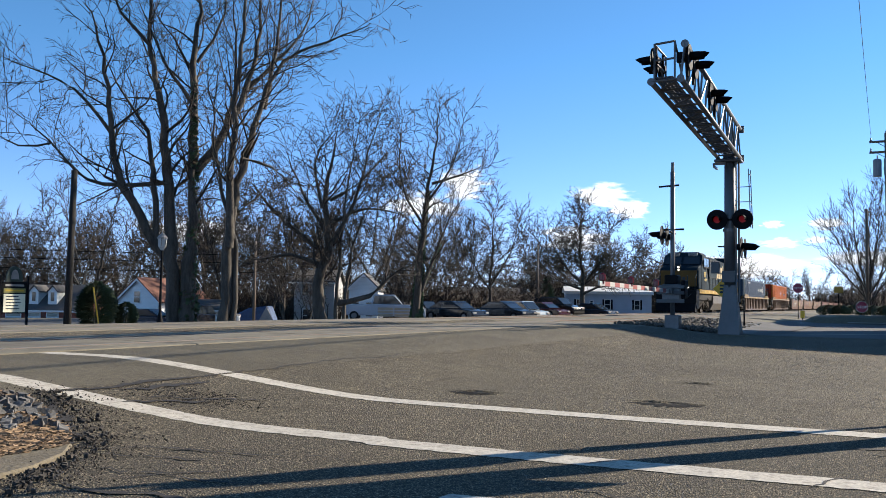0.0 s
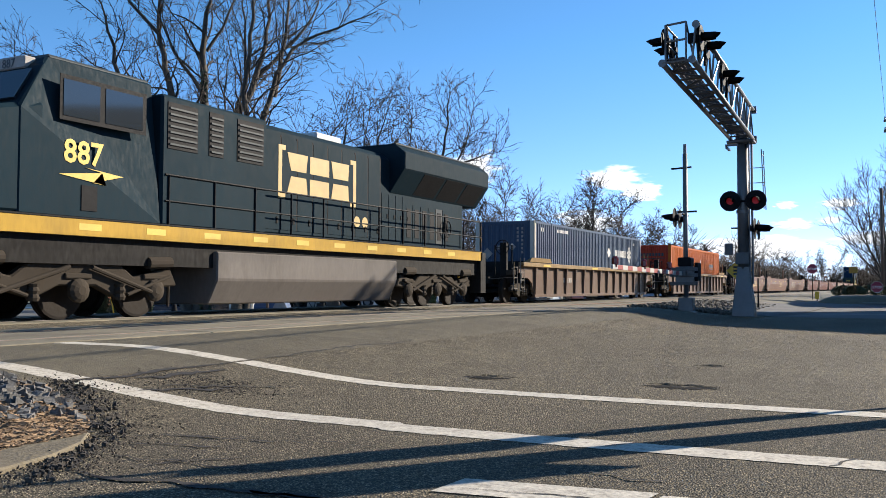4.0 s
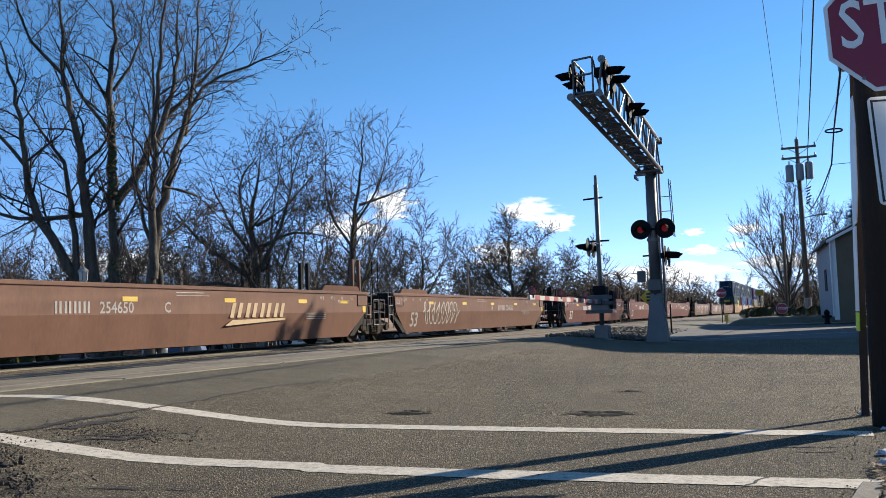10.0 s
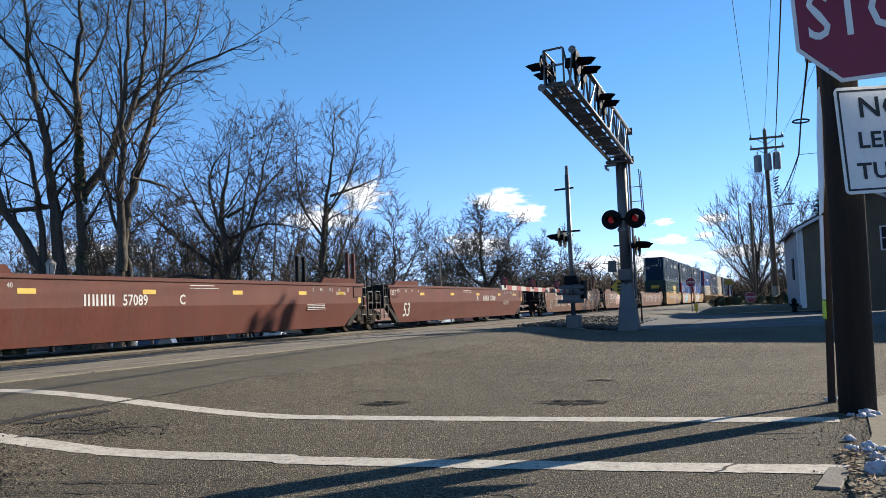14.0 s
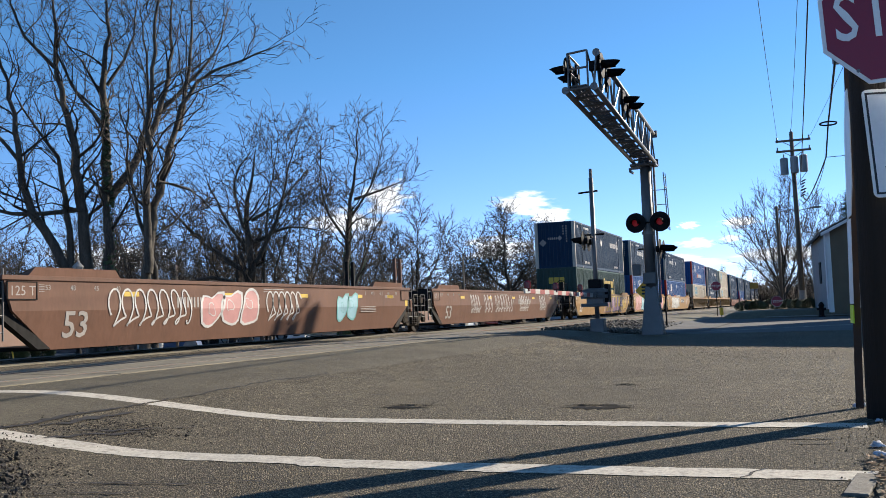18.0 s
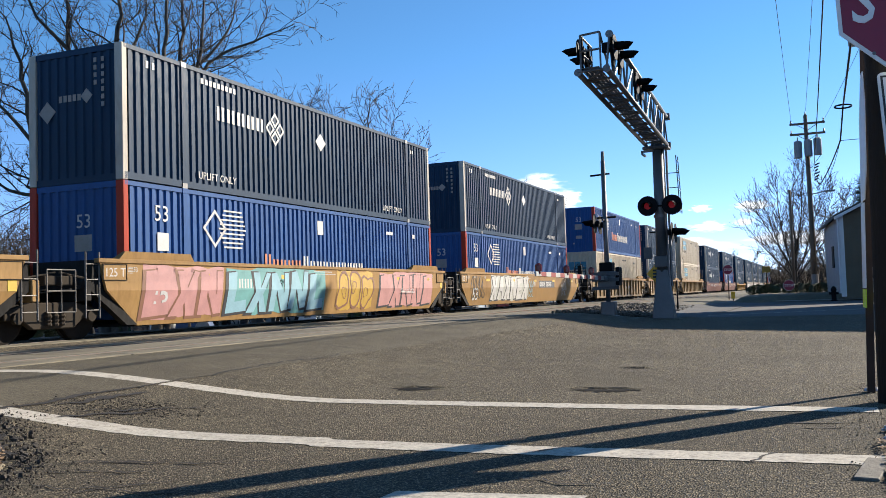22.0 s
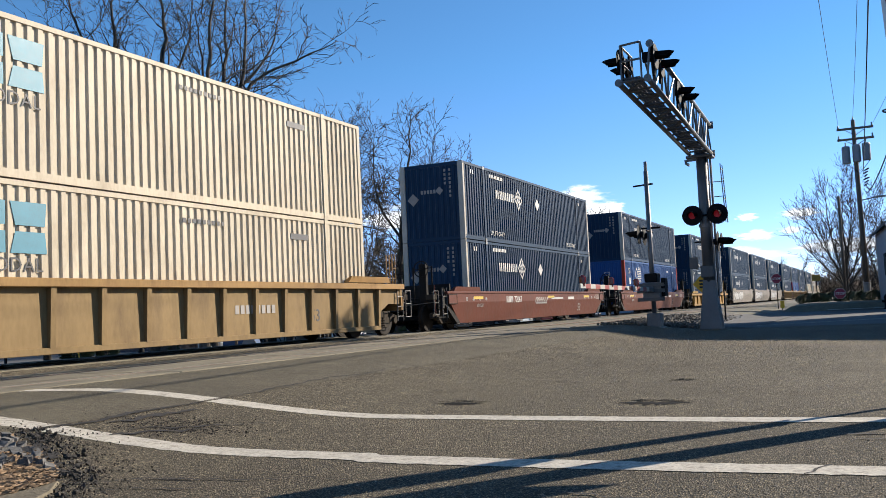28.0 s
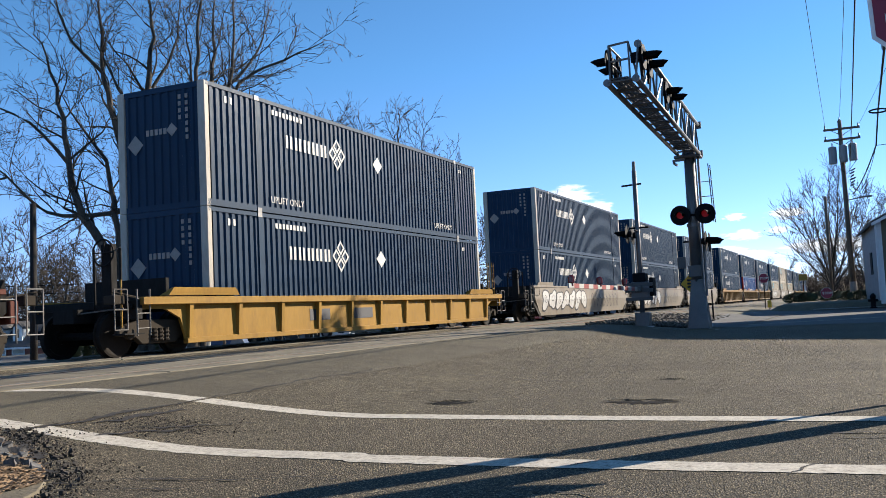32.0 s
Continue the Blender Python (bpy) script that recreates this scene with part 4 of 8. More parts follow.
def tree(label, base, stems, seed, top=3, spread=0.75, droop=0.05, density=(1.0, 1.5, 2.2, 2.4), ivy=0, bark=None, twig=None, name="bare_tree", depth=0.25, reach=(3.3, 1.55, 0.75, 0.4), clear=0.0, fine=0.0125, thick=0.72):
    """A bare tree at base. Each stem: guide points (sideways, up) in metres as seen from the crossing, thickness at foot and tip."""
    rnd = random.Random(seed)
    away = Vector((base[0], base[1], 0)).normalized()
    side = Vector((away.y, -away.x, 0))
    t = thing(name, label, "tree", pose(*base), "trees beyond the tracks")
    trunk, crown = Wood(), Wood()
    for pts, r0, r1 in stems:
        r0, r1 = r0 * thick, r1 * 0.35
        d0 = rnd.uniform(-1, 1)
        guide = [side * u + Vector((0, 0, z)) + away * d0 * depth * z * 0.4 for u, z in pts]
        line_ = [p + Vector((rnd.uniform(-1, 1), rnd.uniform(-1, 1), 0)) * min(0.11, 0.03 + r0 * 0.3) for p in smooth_line(guide, 0.6)]
        trunk.tube(line_, r0, r1, 9 if r0 > 0.15 else 6)
        grow(rnd, crown, line_, r0 * 0.75, r1, 0, top, spread, droop, density, reach, clear, fine)
    trunk.make("trunk", bark or BARK, t)
    crown.make("crown", twig or TWIG, t, "bare branching twigs")
    if ivy:
        v, f = [], []
        for _ in range(ivy):
            pts, r0, r1 = stems[rnd.randrange(min(2, len(stems)))]
            h = rnd.random() ** 1.2 * pts[-1][1] * 0.62
            u = np.interp(h, [p[1] for p in pts], [p[0] for p in pts])
            a, s = rnd.uniform(0, 6.3), rnd.uniform(0.06, 0.13)
            w = r0 * (1.0 - 0.75 * h / (pts[-1][1] * 0.62)) * rnd.uniform(0.75, 1.35)
            c = side * (u + math.cos(a) * w) + away * math.sin(a) * w + Vector((0, 0, h))
            b = len(v)
            n1 = Vector((rnd.uniform(-1, 1), rnd.uniform(-1, 1), rnd.uniform(-1, 1))).normalized()
            n2 = n1.orthogonal().normalized()
            v += [tuple(c + n1 * s), tuple(c + n2 * s), tuple(c - n1 * s), tuple(c - n2 * s)]
            f.append((b, b + 1, b + 2, b + 3))
        ob = soup("ivy", v, f, IVY, t, "dark ivy on the trunk")
        ob["kind"] = "stuff"
    return t


tree("tall many-stemmed bare tree with grey bark", (-29.3, 32.5, -0.75), (
    (((0.0, -0.3), (0.05, 3.2), (0.15, 7.6)), 0.50, 0.34),
    (((0.15, 7.4), (0.0, 11.5), (0.15, 15.5), (0.0, 19)), 0.30, 0.05),
    (((0.15, 7.5), (1.3, 9.3), (2.4, 11.6), (2.9, 14.0), (3.1, 18)), 0.26, 0.05),
    (((-0.5, -0.2), (-0.8, 4.0), (-1.0, 6.8), (-1.35, 10.0), (-1.9, 13.0), (-2.2, 17.5)), 0.42, 0.07),
    (((-0.7, 3.0), (-2.2, 5.3), (-3.3, 7.4), (-3.7, 9.7), (-4.0, 12.6), (-4.9, 15.0)), 0.30, 0.06),
    (((-1.4, 4.2), (-1.65, 6.7), (-2.0, 9.3), (-3.0, 10.8), (-3.9, 12.5)), 0.20, 0.05),
    (((-1.02, 6.95), (-2.4, 6.75), (-4.5, 6.9), (-6.2, 8.6), (-8.4, 10.3)), 0.13, 0.02), (((-6.2, 8.6), (-7.6, 8.4), (-9.2, 9.4)), 0.07, 0.015), (((-1.0, 6.8), (-2.2, 7.2), (-3.2, 6.9)), 0.06, 0.015), (((2.4, 11.6), (3.8, 13.2), (5.2, 15.0), (5.8, 17.5)), 0.13, 0.02), (((0.1, 13.0), (1.2, 15.0), (1.6, 18.0)), 0.1, 0.02), (((-2.0, 13.2), (-3.6, 15.2), (-4.2, 18.0)), 0.11, 0.02),
    (((-3.4, 8.8), (-5.2, 11.0), (-8.2, 12.2)), 0.11, 0.03),
    (((0.1, 10.5), (-1.4, 12.5), (-2.6, 15.5)), 0.12, 0.03),
    (((1.4, 9.5), (2.0, 12.5), (1.6, 17.0)), 0.13, 0.04)), 11, 3, 0.85, 0.04, (1.35, 2.1, 2.5, 2.0), ivy=900, clear=5.6, thick=0.9)
tree("tall twin-stemmed bare tree with spreading crown", (-26.5, 31.8, -0.7), (
    (((0.0, -0.2), (0.1, 4.3), (0.45, 6.7), (1.1, 9.3), (1.9, 11.7), (2.9, 12.8), (6.1, 14.3)), 0.29, 0.05),
    (((0.15, 3.8), (0.05, 7.2), (0.2, 10.0), (0.5, 14.0), (1.0, 18)), 0.20, 0.05),
    (((1.5, 10.2), (2.0, 13.0), (2.2, 17)), 0.13, 0.04),
    (((0.6, 7.75), (1.9, 7.4), (2.9, 6.4), (3.6, 6.3)), 0.08, 0.02),
    (((0.3, -0.2), (0.35, 4.0), (-0.45, 7.0), (-0.75, 9.5), (-0.4, 12.5)), 0.16, 0.03)), 12, 3, 0.85, 0.04, (1.4, 2.1, 2.5, 2.0), clear=5.0, thick=1.0)
tree("broad bare tree with tangled low limbs", (-25.3, 37.9, -0.8), (
    (((0.0, -0.2), (-0.3, 2.4), (0.2, 4.4), (-0.2, 6.4), (0.1, 8.3), (0.5, 10.2)), 0.38, 0.03),
    (((-0.1, 4.0), (-1.4, 5.0), (-2.6, 6.0), (-3.6, 7.3), (-4.6, 8.0)), 0.16, 0.02),
    (((0.3, 4.5), (1.3, 6.4), (2.0, 9.0), (2.6, 11.2)), 0.13, 0.02),
    (((0.5, 0.2), (0.7, 4.0), (1.1, 8.0), (1.6, 11.0)), 0.11, 0.03),
    (((0.9, 0.2), (1.2, 3.5), (1.9, 6.0), (3.4, 7.5)), 0.12, 0.03),
    (((0.6, 1.5), (2.2, 1.9), (3.6, 3.2), (5.2, 3.8)), 0.17, 0.04),
    (((0.2, 5.5), (2.0, 6.3), (4.0, 6.0)), 0.12, 0.03),
    (((-0.2, 6.2), (-0.6, 8.5), (0.4, 10.3)), 0.10, 0.02), (((-0.2, 3.4), (-1.8, 3.9), (-3.6, 3.6), (-5.0, 4.4)), 0.13, 0.02), (((-0.1, 5.2), (-1.2, 7.0), (-2.2, 9.2)), 0.11, 0.02), (((0.2, 6.6), (1.6, 7.6), (3.2, 9.4)), 0.10, 0.02)), 13, 3, 1.0, 0.06, (2.1, 2.3, 2.6, 2.4), clear=2.4, thick=0.95, reach=(2.6, 1.4, 0.7, 0.36))
tree("slender bare tree with ivy-clad trunk", (-22.7, 42.5, -0.8), (
    (((0.0, -0.2), (0.2, 3.0), (0.5, 6.5), (0.9, 9.5), (1.2, 12.2)), 0.24, 0.03),
    (((0.3, 2.2), (1.2, 4.5), (2.0, 6.5), (2.9, 7.6)), 0.11, 0.02),
    (((0.5, 5.5), (-0.7, 7.6), (-0.9, 9.8), (-0.7, 11.3)), 0.09, 0.02),
    (((0.7, 7.0), (1.9, 9.0), (2.4, 11.0)), 0.08, 0.02),
    (((0.8, 8.0), (2.4, 8.5), (3.7, 9.1)), 0.09, 0.02)), 14, 3, 0.85, 0.02, (2.4, 2.5, 2.8, 2.4), ivy=3400, clear=3.2, thick=1.0, reach=(2.2, 1.25, 0.65, 0.38))
tree("pale slender bare tree beyond the car park", (-29.9, 69, -1.2), (
    (((0.0, 0.0), (0.1, 4.0), (0.3, 7.0), (0.2, 10.2)), 0.18, 0.03),
    (((0.1, 3.0), (-1.4, 5.5), (-2.0, 8.0)), 0.09, 0.02),
    (((0.2, 3.5), (1.6, 6.0), (2.4, 8.4)), 0.09, 0.02)), 15, 3, 0.8, 0.0, (3.0, 2.8, 2.8, 2.2), twig=BRUSH, bark=BRUSH, clear=2.5, reach=(2.3, 1.3, 0.7, 0.4), fine=0.02, thick=1.0)
tree("wide round-crowned bare tree far along the track", (-29.2, 91.8, -1.2), (
    (((0.0, 0.0), (0.1, 4.0), (-0.2, 7.5), (0.0, 12.0)), 0.28, 0.03),
    (((0.0, 4.2), (-2.0, 6.3), (-3.6, 9.5)), 0.18, 0.03),
    (((0.1, 4.0), (2.0, 6.5), (3.0, 10.0)), 0.18, 0.03),
    (((0.0, 3.0), (3.0, 4.6), (5.4, 7.0)), 0.14, 0.03),
    (((-0.1, 3.6), (-2.6, 4.6), (-4.8, 6.8)), 0.14, 0.03)), 16, 3, 0.95, 0.02, (2.8, 2.8, 2.8, 2.2), clear=3.5, reach=(3.2, 1.8, 0.9, 0.5), fine=0.024, thick=1.1)
tree("bare spreading street tree beside the side street", (-1.7, 81, -0.05), (
    (((0.0, 0.0), (0.1, 3.0), (0.0, 6.0), (0.2, 10.0)), 0.22, 0.03),
    (((-0.1, 1.2), (-1.2, 4.5), (-2.4, 8.0)), 0.11, 0.02),
    (((0.1, 1.0), (1.2, 5.0), (2.6, 9.0)), 0.11, 0.02),
    (((0.0, 1.5), (-2.2, 4.0), (-3.8, 6.2)), 0.12, 0.03),
    (((0.1, 1.5), (2.4, 4.6), (4.2, 7.4)), 0.13, 0.03),
    (((-0.1, 1.8), (-0.9, 5.5), (-1.2, 9.6)), 0.13, 0.03),
    (((0.0, 2.0), (1.9, 5.2), (3.2, 8.4)), 0.12, 0.03),
    (((0.0, 2.0), (-1.8, 5.4), (-3.0, 7.6)), 0.12, 0.03),
    (((0.0, 2.5), (0.6, 6.5), (1.0, 10.6)), 0.13, 0.03)), 17, 3, 0.55, -0.03, (2.4, 2.4, 2.4, 1.8), clear=1.6, reach=(2.2, 1.3, 0.8, 0.45), fine=0.014)


# ---- far trees and brush, built once and copied ----
def far_tree(seed, h):
    rnd = random.Random(seed)
    return tree("bare grey-brown tree of the far tree line", (0, 1, 0), (
        (((0, 0), (rnd.uniform(-0.3, 0.3), h * 0.3), (rnd.uniform(-0.8, 0.8), h * 0.65), (rnd.uniform(-1, 1), h)), h * 0.017, 0.02),
        (((0, h * 0.25), (-h * 0.12, h * 0.5), (-h * 0.25, h * 0.8)), h * 0.012, 0.02),
        (((0, h * 0.22), (h * 0.13, h * 0.45), (h * 0.24, h * 0.82)), h * 0.012, 0.02),
        (((0, h * 0.35), (h * 0.05, h * 0.6), (h * 0.1, h * 0.95)), h * 0.011, 0.02)), seed, 2, 0.95, 0.0, (1.8, 2.3, 2.6), depth=1.2, twig=BRUSH, reach=(2.7, 1.5, 0.85), clear=h * 0.16, fine=0.028)


FAR = [far_tree(q, h) for q, h in ((21, 13.0), (22, 11.0), (23, 14.0), (24, 9.0), (25, 12.0))]
rnd = random.Random(5)
spots = []
# the wooded edge behind the houses, denser towards its near side
for k in range(74):
    a = radians(12 + 48 * (k + rnd.random()) / 74)
    d = rnd.choice((74, 84, 96, 112, 130) if math.degrees(a) < 42 else (104, 112, 124)) + rnd.uniform(-6, 6)
    spots.append((-math.sin(a) * d, math.cos(a) * d, rnd.uniform(0.72, 1.05)))
spots = [p for p in spots if p[0] < -27 and not (p[1] < 106 and -40 < p[0] < -22)]
for k in range(18):
    spots.append((-22 - rnd.uniform(0, 40), rnd.uniform(180, 420), rnd.uniform(0.8, 1.2)))
spots += [(-40.5, 55.5, 0.5), (-37.5, 54.0, 0.42), (-43.5, 57.5, 0.55), (-35.0, 63.0, 0.5), (-50.0, 60.0, 0.7), (-60.0, 66.0, 0.85), (4, 130, 0.8), (9, 150, 0.9), (3, 190, 0.8), (14, 120, 1.0), (-6, 260, 0.9), (-3, 330, 0.9), (1.5, 100, 0.75), (5, 108, 0.8), (-3.4, 140, 0.7), (8, 95, 0.9)]
for k, (x, y, q) in enumerate(spots):
    ob = FAR[k] if k < 5 else copy_thing(FAR[k % 5], pose(0, 0, 0))
    ob.matrix_basis = pose(x, y, rise(x) - 0.2, 0, 0, rnd.uniform(0, 360)) @ Matrix.Scale(q, 4)


def brush(seed, w, h, n):
    rnd_ = random.Random(seed)
    wd = Wood()
    for _ in range(n):
        x, y = rnd_.gauss(0, w * 0.5), rnd_.gauss(0, w * 0.3)
        p = Vector((x, y, 0))
        pts = [p]
        d = Vector((rnd_.uniform(-0.4, 0.4), rnd_.uniform(-0.4, 0.4), 1)).normalized()
        ln = h * rnd_.uniform(0.4, 1.0) * math.exp(-(x / w) ** 2)
        for _ in range(3):
            d = (d + Vector((rnd_.uniform(-1, 1), rnd_.uniform(-1, 1), rnd_.uniform(-0.6, 0.6))) * 0.35).normalized()
            p = p + d * ln / 3
            pts.append(p)
        wd.spike(pts, 0.065)
        for _ in range(5):
            q = pts[rnd_.randrange(1, 4)]
            e = q + Vector((rnd_.uniform(-1, 1), rnd_.uniform(-1, 1), rnd_.uniform(0, 1))) * ln * 0.35
            wd.spike([q, e], 0.042)
    t = thing("thicket", "tangled leafless brown thicket of brush", "brush", group="thickets beyond the tracks")
    wd.make("stem_tangle", BRUSH, t)["kind"] = "stuff"
    return t


BR = [brush(31, 5.0, 5.0, 140), brush(32, 6.0, 3.6, 140)]
for k in range(84):
    a = radians(8 + 54 * (k + rnd.random()) / 84)
    d = rnd.uniform(116, 134) if math.degrees(a) < 21 else rnd.uniform(80 if math.degrees(a) < 42 else 103, 120)
    x, y = -math.sin(a) * d, math.cos(a) * d
    if x > -24:
        x = -24 - rnd.uniform(0, 14)
    ob = BR[k] if k < 2 else copy_thing(BR[k % 2], pose(0, 0, 0))
    ob.matrix_basis = pose(x, y, rise(x) - 0.2, 0, 0, rnd.uniform(0, 360)) @ Matrix.Scale(rnd.uniform(0.8, 1.35) * (1.5 if math.degrees(a) < 21 else 1), 4)
for k in range(24):
    ob = copy_thing(BR[k % 2], pose(0, 0, 0))
    ob.matrix_basis = pose(-24 - rnd.uniform(0, 18), rnd.uniform(140, 300), -0.8, 0, 0, rnd.uniform(0, 360)) @ Matrix.Scale(rnd.uniform(1.5, 2.2), 4)


for k in range(16):
    ob = copy_thing(BR[k % 2], pose(0, 0, 0))
    ob.matrix_basis = pose(-19 + 2.3 * k + rnd.uniform(-1, 1), 330 - 8.0 * k + rnd.uniform(-20, 20), -0.6, 0, 0, rnd.uniform(0, 360)) @ Matrix.Scale(rnd.uniform(1.7, 2.4), 4)


def evergreen(label, base, h, w, n, seed, name="evergreen_shrub", cone=True):
    rnd_ = random.Random(seed)
    t = thing(name, label, "shrub", pose(*base))
    part("trunk", nr((0, 0, -0.1), (0, 0, h * 0.8), 0.07 * h / 3, 0.02), BARK, t)
    v, f = [], []
    for _ in range(n):
        z = rnd_.random() ** 0.8
        r = w * ((1 - z) if cone else math.sqrt(max(0, 1 - (2 * z - 0.9) ** 2))) * rnd_.uniform(0.1, 1.05) ** 0.6 + 0.04
        a = rnd_.uniform(0, 6.3)
        c = Vector((r * math.cos(a), r * math.sin(a), z * h + 0.05))
        d = Vector((math.cos(a), math.sin(a), rnd_.uniform(-0.5, 0.4))).normalized()
        e = d.orthogonal().normalized() * rnd_.uniform(0.03, 0.07)
        ln = rnd_.uniform(0.15, 0.35) * h / 3
        b = len(v)
        v += [tuple(c - e), tuple(c + d * ln), tuple(c + e)]
        f.append((b, b + 1, b + 2))
    soup("foliage", v, f, SPRUCE, t, "dense dark needles")
    return t


evergreen("dense dark evergreen shrub by the houses", (-41.6, 38.6, -1.0), 2.65, 1.0, 6500, 1, cone=False)
evergreen("small dark evergreen shrub beside a white house", (-41.0, 40.3, -1.0), 1.5, 0.62, 3400, 2, cone=False)
evergreen("tall dark conifer behind the grey building", (3.5, 66, -0.05), 8.0, 2.2, 5000, 3, "conifer")
evergreen("tall dark conifer behind the grey building", (6.0, 70, -0.05), 9.0, 2.4, 5000, 4, "conifer")
evergreen("narrow dark conifer far behind the parked cars", (-36, 100, -1.2), 5.0, 1.4, 2500, 5, "conifer")
for k, (x, y) in enumerate(((-4.0, 68.5), (-3.3, 68), (-2.5, 69), (-1.2, 69), (-0.5, 68), (0.2, 67))):
    evergreen("low clipped dark shrub at the street corner", (x, y, 0.25), 0.75, 0.75, 3000, 40 + k, "low_shrub", cone=False)


# ---- train: materials ----
def paint(name, color, **k):
    a = dict(rough=0.5, vary=0.12, scale=0.6, fine=14, bump=0.06, stain=tuple(c * 0.55 + 0.02 for c in color), amount=0.35, stretch=(1, 1, 0.35), random=0.06, gloss=0.12)
    a.update(k)
    return mat(name, color, **a)


NAVY = paint("container_navy", (0.008, 0.031, 0.066))
NAVYOLD = paint("container_faded_navy", (0.050, 0.074, 0.115), amount=0.4)
PBLUE = paint("container_blue", (0.020, 0.074, 0.215))
CWHITE = paint("container_cream", (0.470, 0.405, 0.305), stain=(0.187, 0.122, 0.072), amount=0.4)
CGREEN = paint("container_green", (0.032, 0.061, 0.054))
ORANGE = paint("container_orange", (0.446, 0.115, 0.014), stain=(0.252, 0.058, 0.014))
CREAMPOST = paint("post_cream", (0.446, 0.410, 0.346), stain=(0.252, 0.216, 0.180), amount=0.5)
REDPOST = paint("post_red", (0.360, 0.040, 0.018))
ORANGE_SHADED = paint("container_end_shaded", (0.360, 0.040, 0.016))
ORPOST = paint("post_orange", (0.432, 0.108, 0.014))
MAROON = paint("well_maroon", (0.104, 0.037, 0.027), stain=(0.072, 0.050, 0.040), amount=0.5)
BROWNRED = paint("well_faded_maroon", (0.133, 0.071, 0.048), stain=(0.083, 0.050, 0.035), amount=0.6)
FECRED = paint("well_red_brown", (0.108, 0.035, 0.023), stain=(0.072, 0.040, 0.029), amount=0.5)
TTX = paint("well_ochre", (0.275, 0.163, 0.062), stain=(0.158, 0.086, 0.036), amount=0.7)
TTXDIRTY = paint("well_dusty_ochre", (0.205, 0.138, 0.064), stain=(0.094, 0.061, 0.036), amount=0.75)
TTXYELLOW = paint("well_yellow", (0.274, 0.155, 0.032), stain=(0.137, 0.079, 0.032), amount=0.7)
GREYTAN = paint("well_grey_tan", (0.223, 0.194, 0.158), stain=(0.144, 0.086, 0.058), amount=0.7)
BROWN = paint("well_brown", (0.115, 0.076, 0.054), stain=(0.065, 0.040, 0.029), amount=0.6)
# grime made near-black, with the shade under and between cars in it
DARK = paint("grime_and_shade", (0.008, 0.007, 0.006), rough=0.85, random=0, gloss=0.25)
GRIT = paint("truck_dust", (0.040, 0.032, 0.024), rough=0.9, random=0)
WHEEL = mat("wheel_steel", (0.017, 0.013, 0.010), 0.75, 0.2, vary=0.2, scale=3, fine=20, gloss=0.2)
LWHITE = mat("lettering_white", (0.446, 0.439, 0.418), 0.6, vary=0.1, bump=0)
LGREY = mat("lettering_faded", (0.259, 0.238, 0.216), 0.7, vary=0.15, bump=0)
LBLUE = mat("lettering_blue", (0.025, 0.17, 0.24), 0.5, vary=0.1, bump=0)
LORANGE = mat("lettering_orange", (0.446, 0.122, 0.029), 0.5, vary=0.1, bump=0)
LYELLOW = mat("lettering_yellow", (0.490, 0.324, 0.022), 0.5, vary=0.1, bump=0)
LINK = mat("lettering_dark", (0.03, 0.03, 0.035), 0.6, vary=0.1, bump=0)
CL, CW, CH = 16.15, 2.59, 2.896


def bars(name, parent, material, rects, face, lift=0.006, label=""):
    """Plain marks on a side that looks along +x (rects of y0, y1, z0, z1) or on an end that looks along -y (x0, x1, z0, z1)."""
    bm = bmesh.new()
    for a, b, c, d in rects:
        if face[0] == "x":
            box(bm, face[1], face[1] + lift, a, b, c, d)
        else:
            box(bm, a, b, face[1] - lift, face[1], c, d)
    ob = part(name, bm, material, parent, label)
    if len(rects) > 1:
        ob["kind"] = "stuff"
    return ob


def patches(name, parent, material, rects, x, label=""):
    """Reflective patches, each a part of its own."""
    for a, b, c, d in rects:
        part(name, nb(x, x + 0.004, a, b, c, d), material, parent, label)


def slanted(name, parent, material, shapes, x, lift=0.006, label=""):
    """Plain outlines of (y, z) on a side that looks along +x."""
    bm = bmesh.new()
    for s in shapes:
        prism(bm, s, x, x + lift, "x")
    ob = part(name, bm, material, parent, label)
    if len(shapes) > 1:
        ob["kind"] = "stuff"
    return ob


def uprights(y, z, h, pitch, n, lean=0.0, tall=()):
    """A row of plain upright bars, in pairs, for a name or logo that is not spelt out."""
    sh = []
    for k in range(n):
        u, t = y + k * pitch, pitch * 0.24
        top = z + h * (1.3 if k in tall else 1.0)
        for a in (u, u + pitch * 0.46):
            sh.append([(a, z), (a + t, z), (a + t + lean * (top - z), top), (a + lean * (top - z), top)])
    return sh


def diamond(y, z, r, k=1.0):
    return [(y - r * k, z), (y, z - r), (y + r * k, z), (y, z + r)]


def ring(y, z, r, inner=0.6):
    o, i = diamond(y, z, r), diamond(y, z, r * inner)
    return [[o[k], o[(k + 1) % 4], i[(k + 1) % 4], i[k]] for k in range(4)]


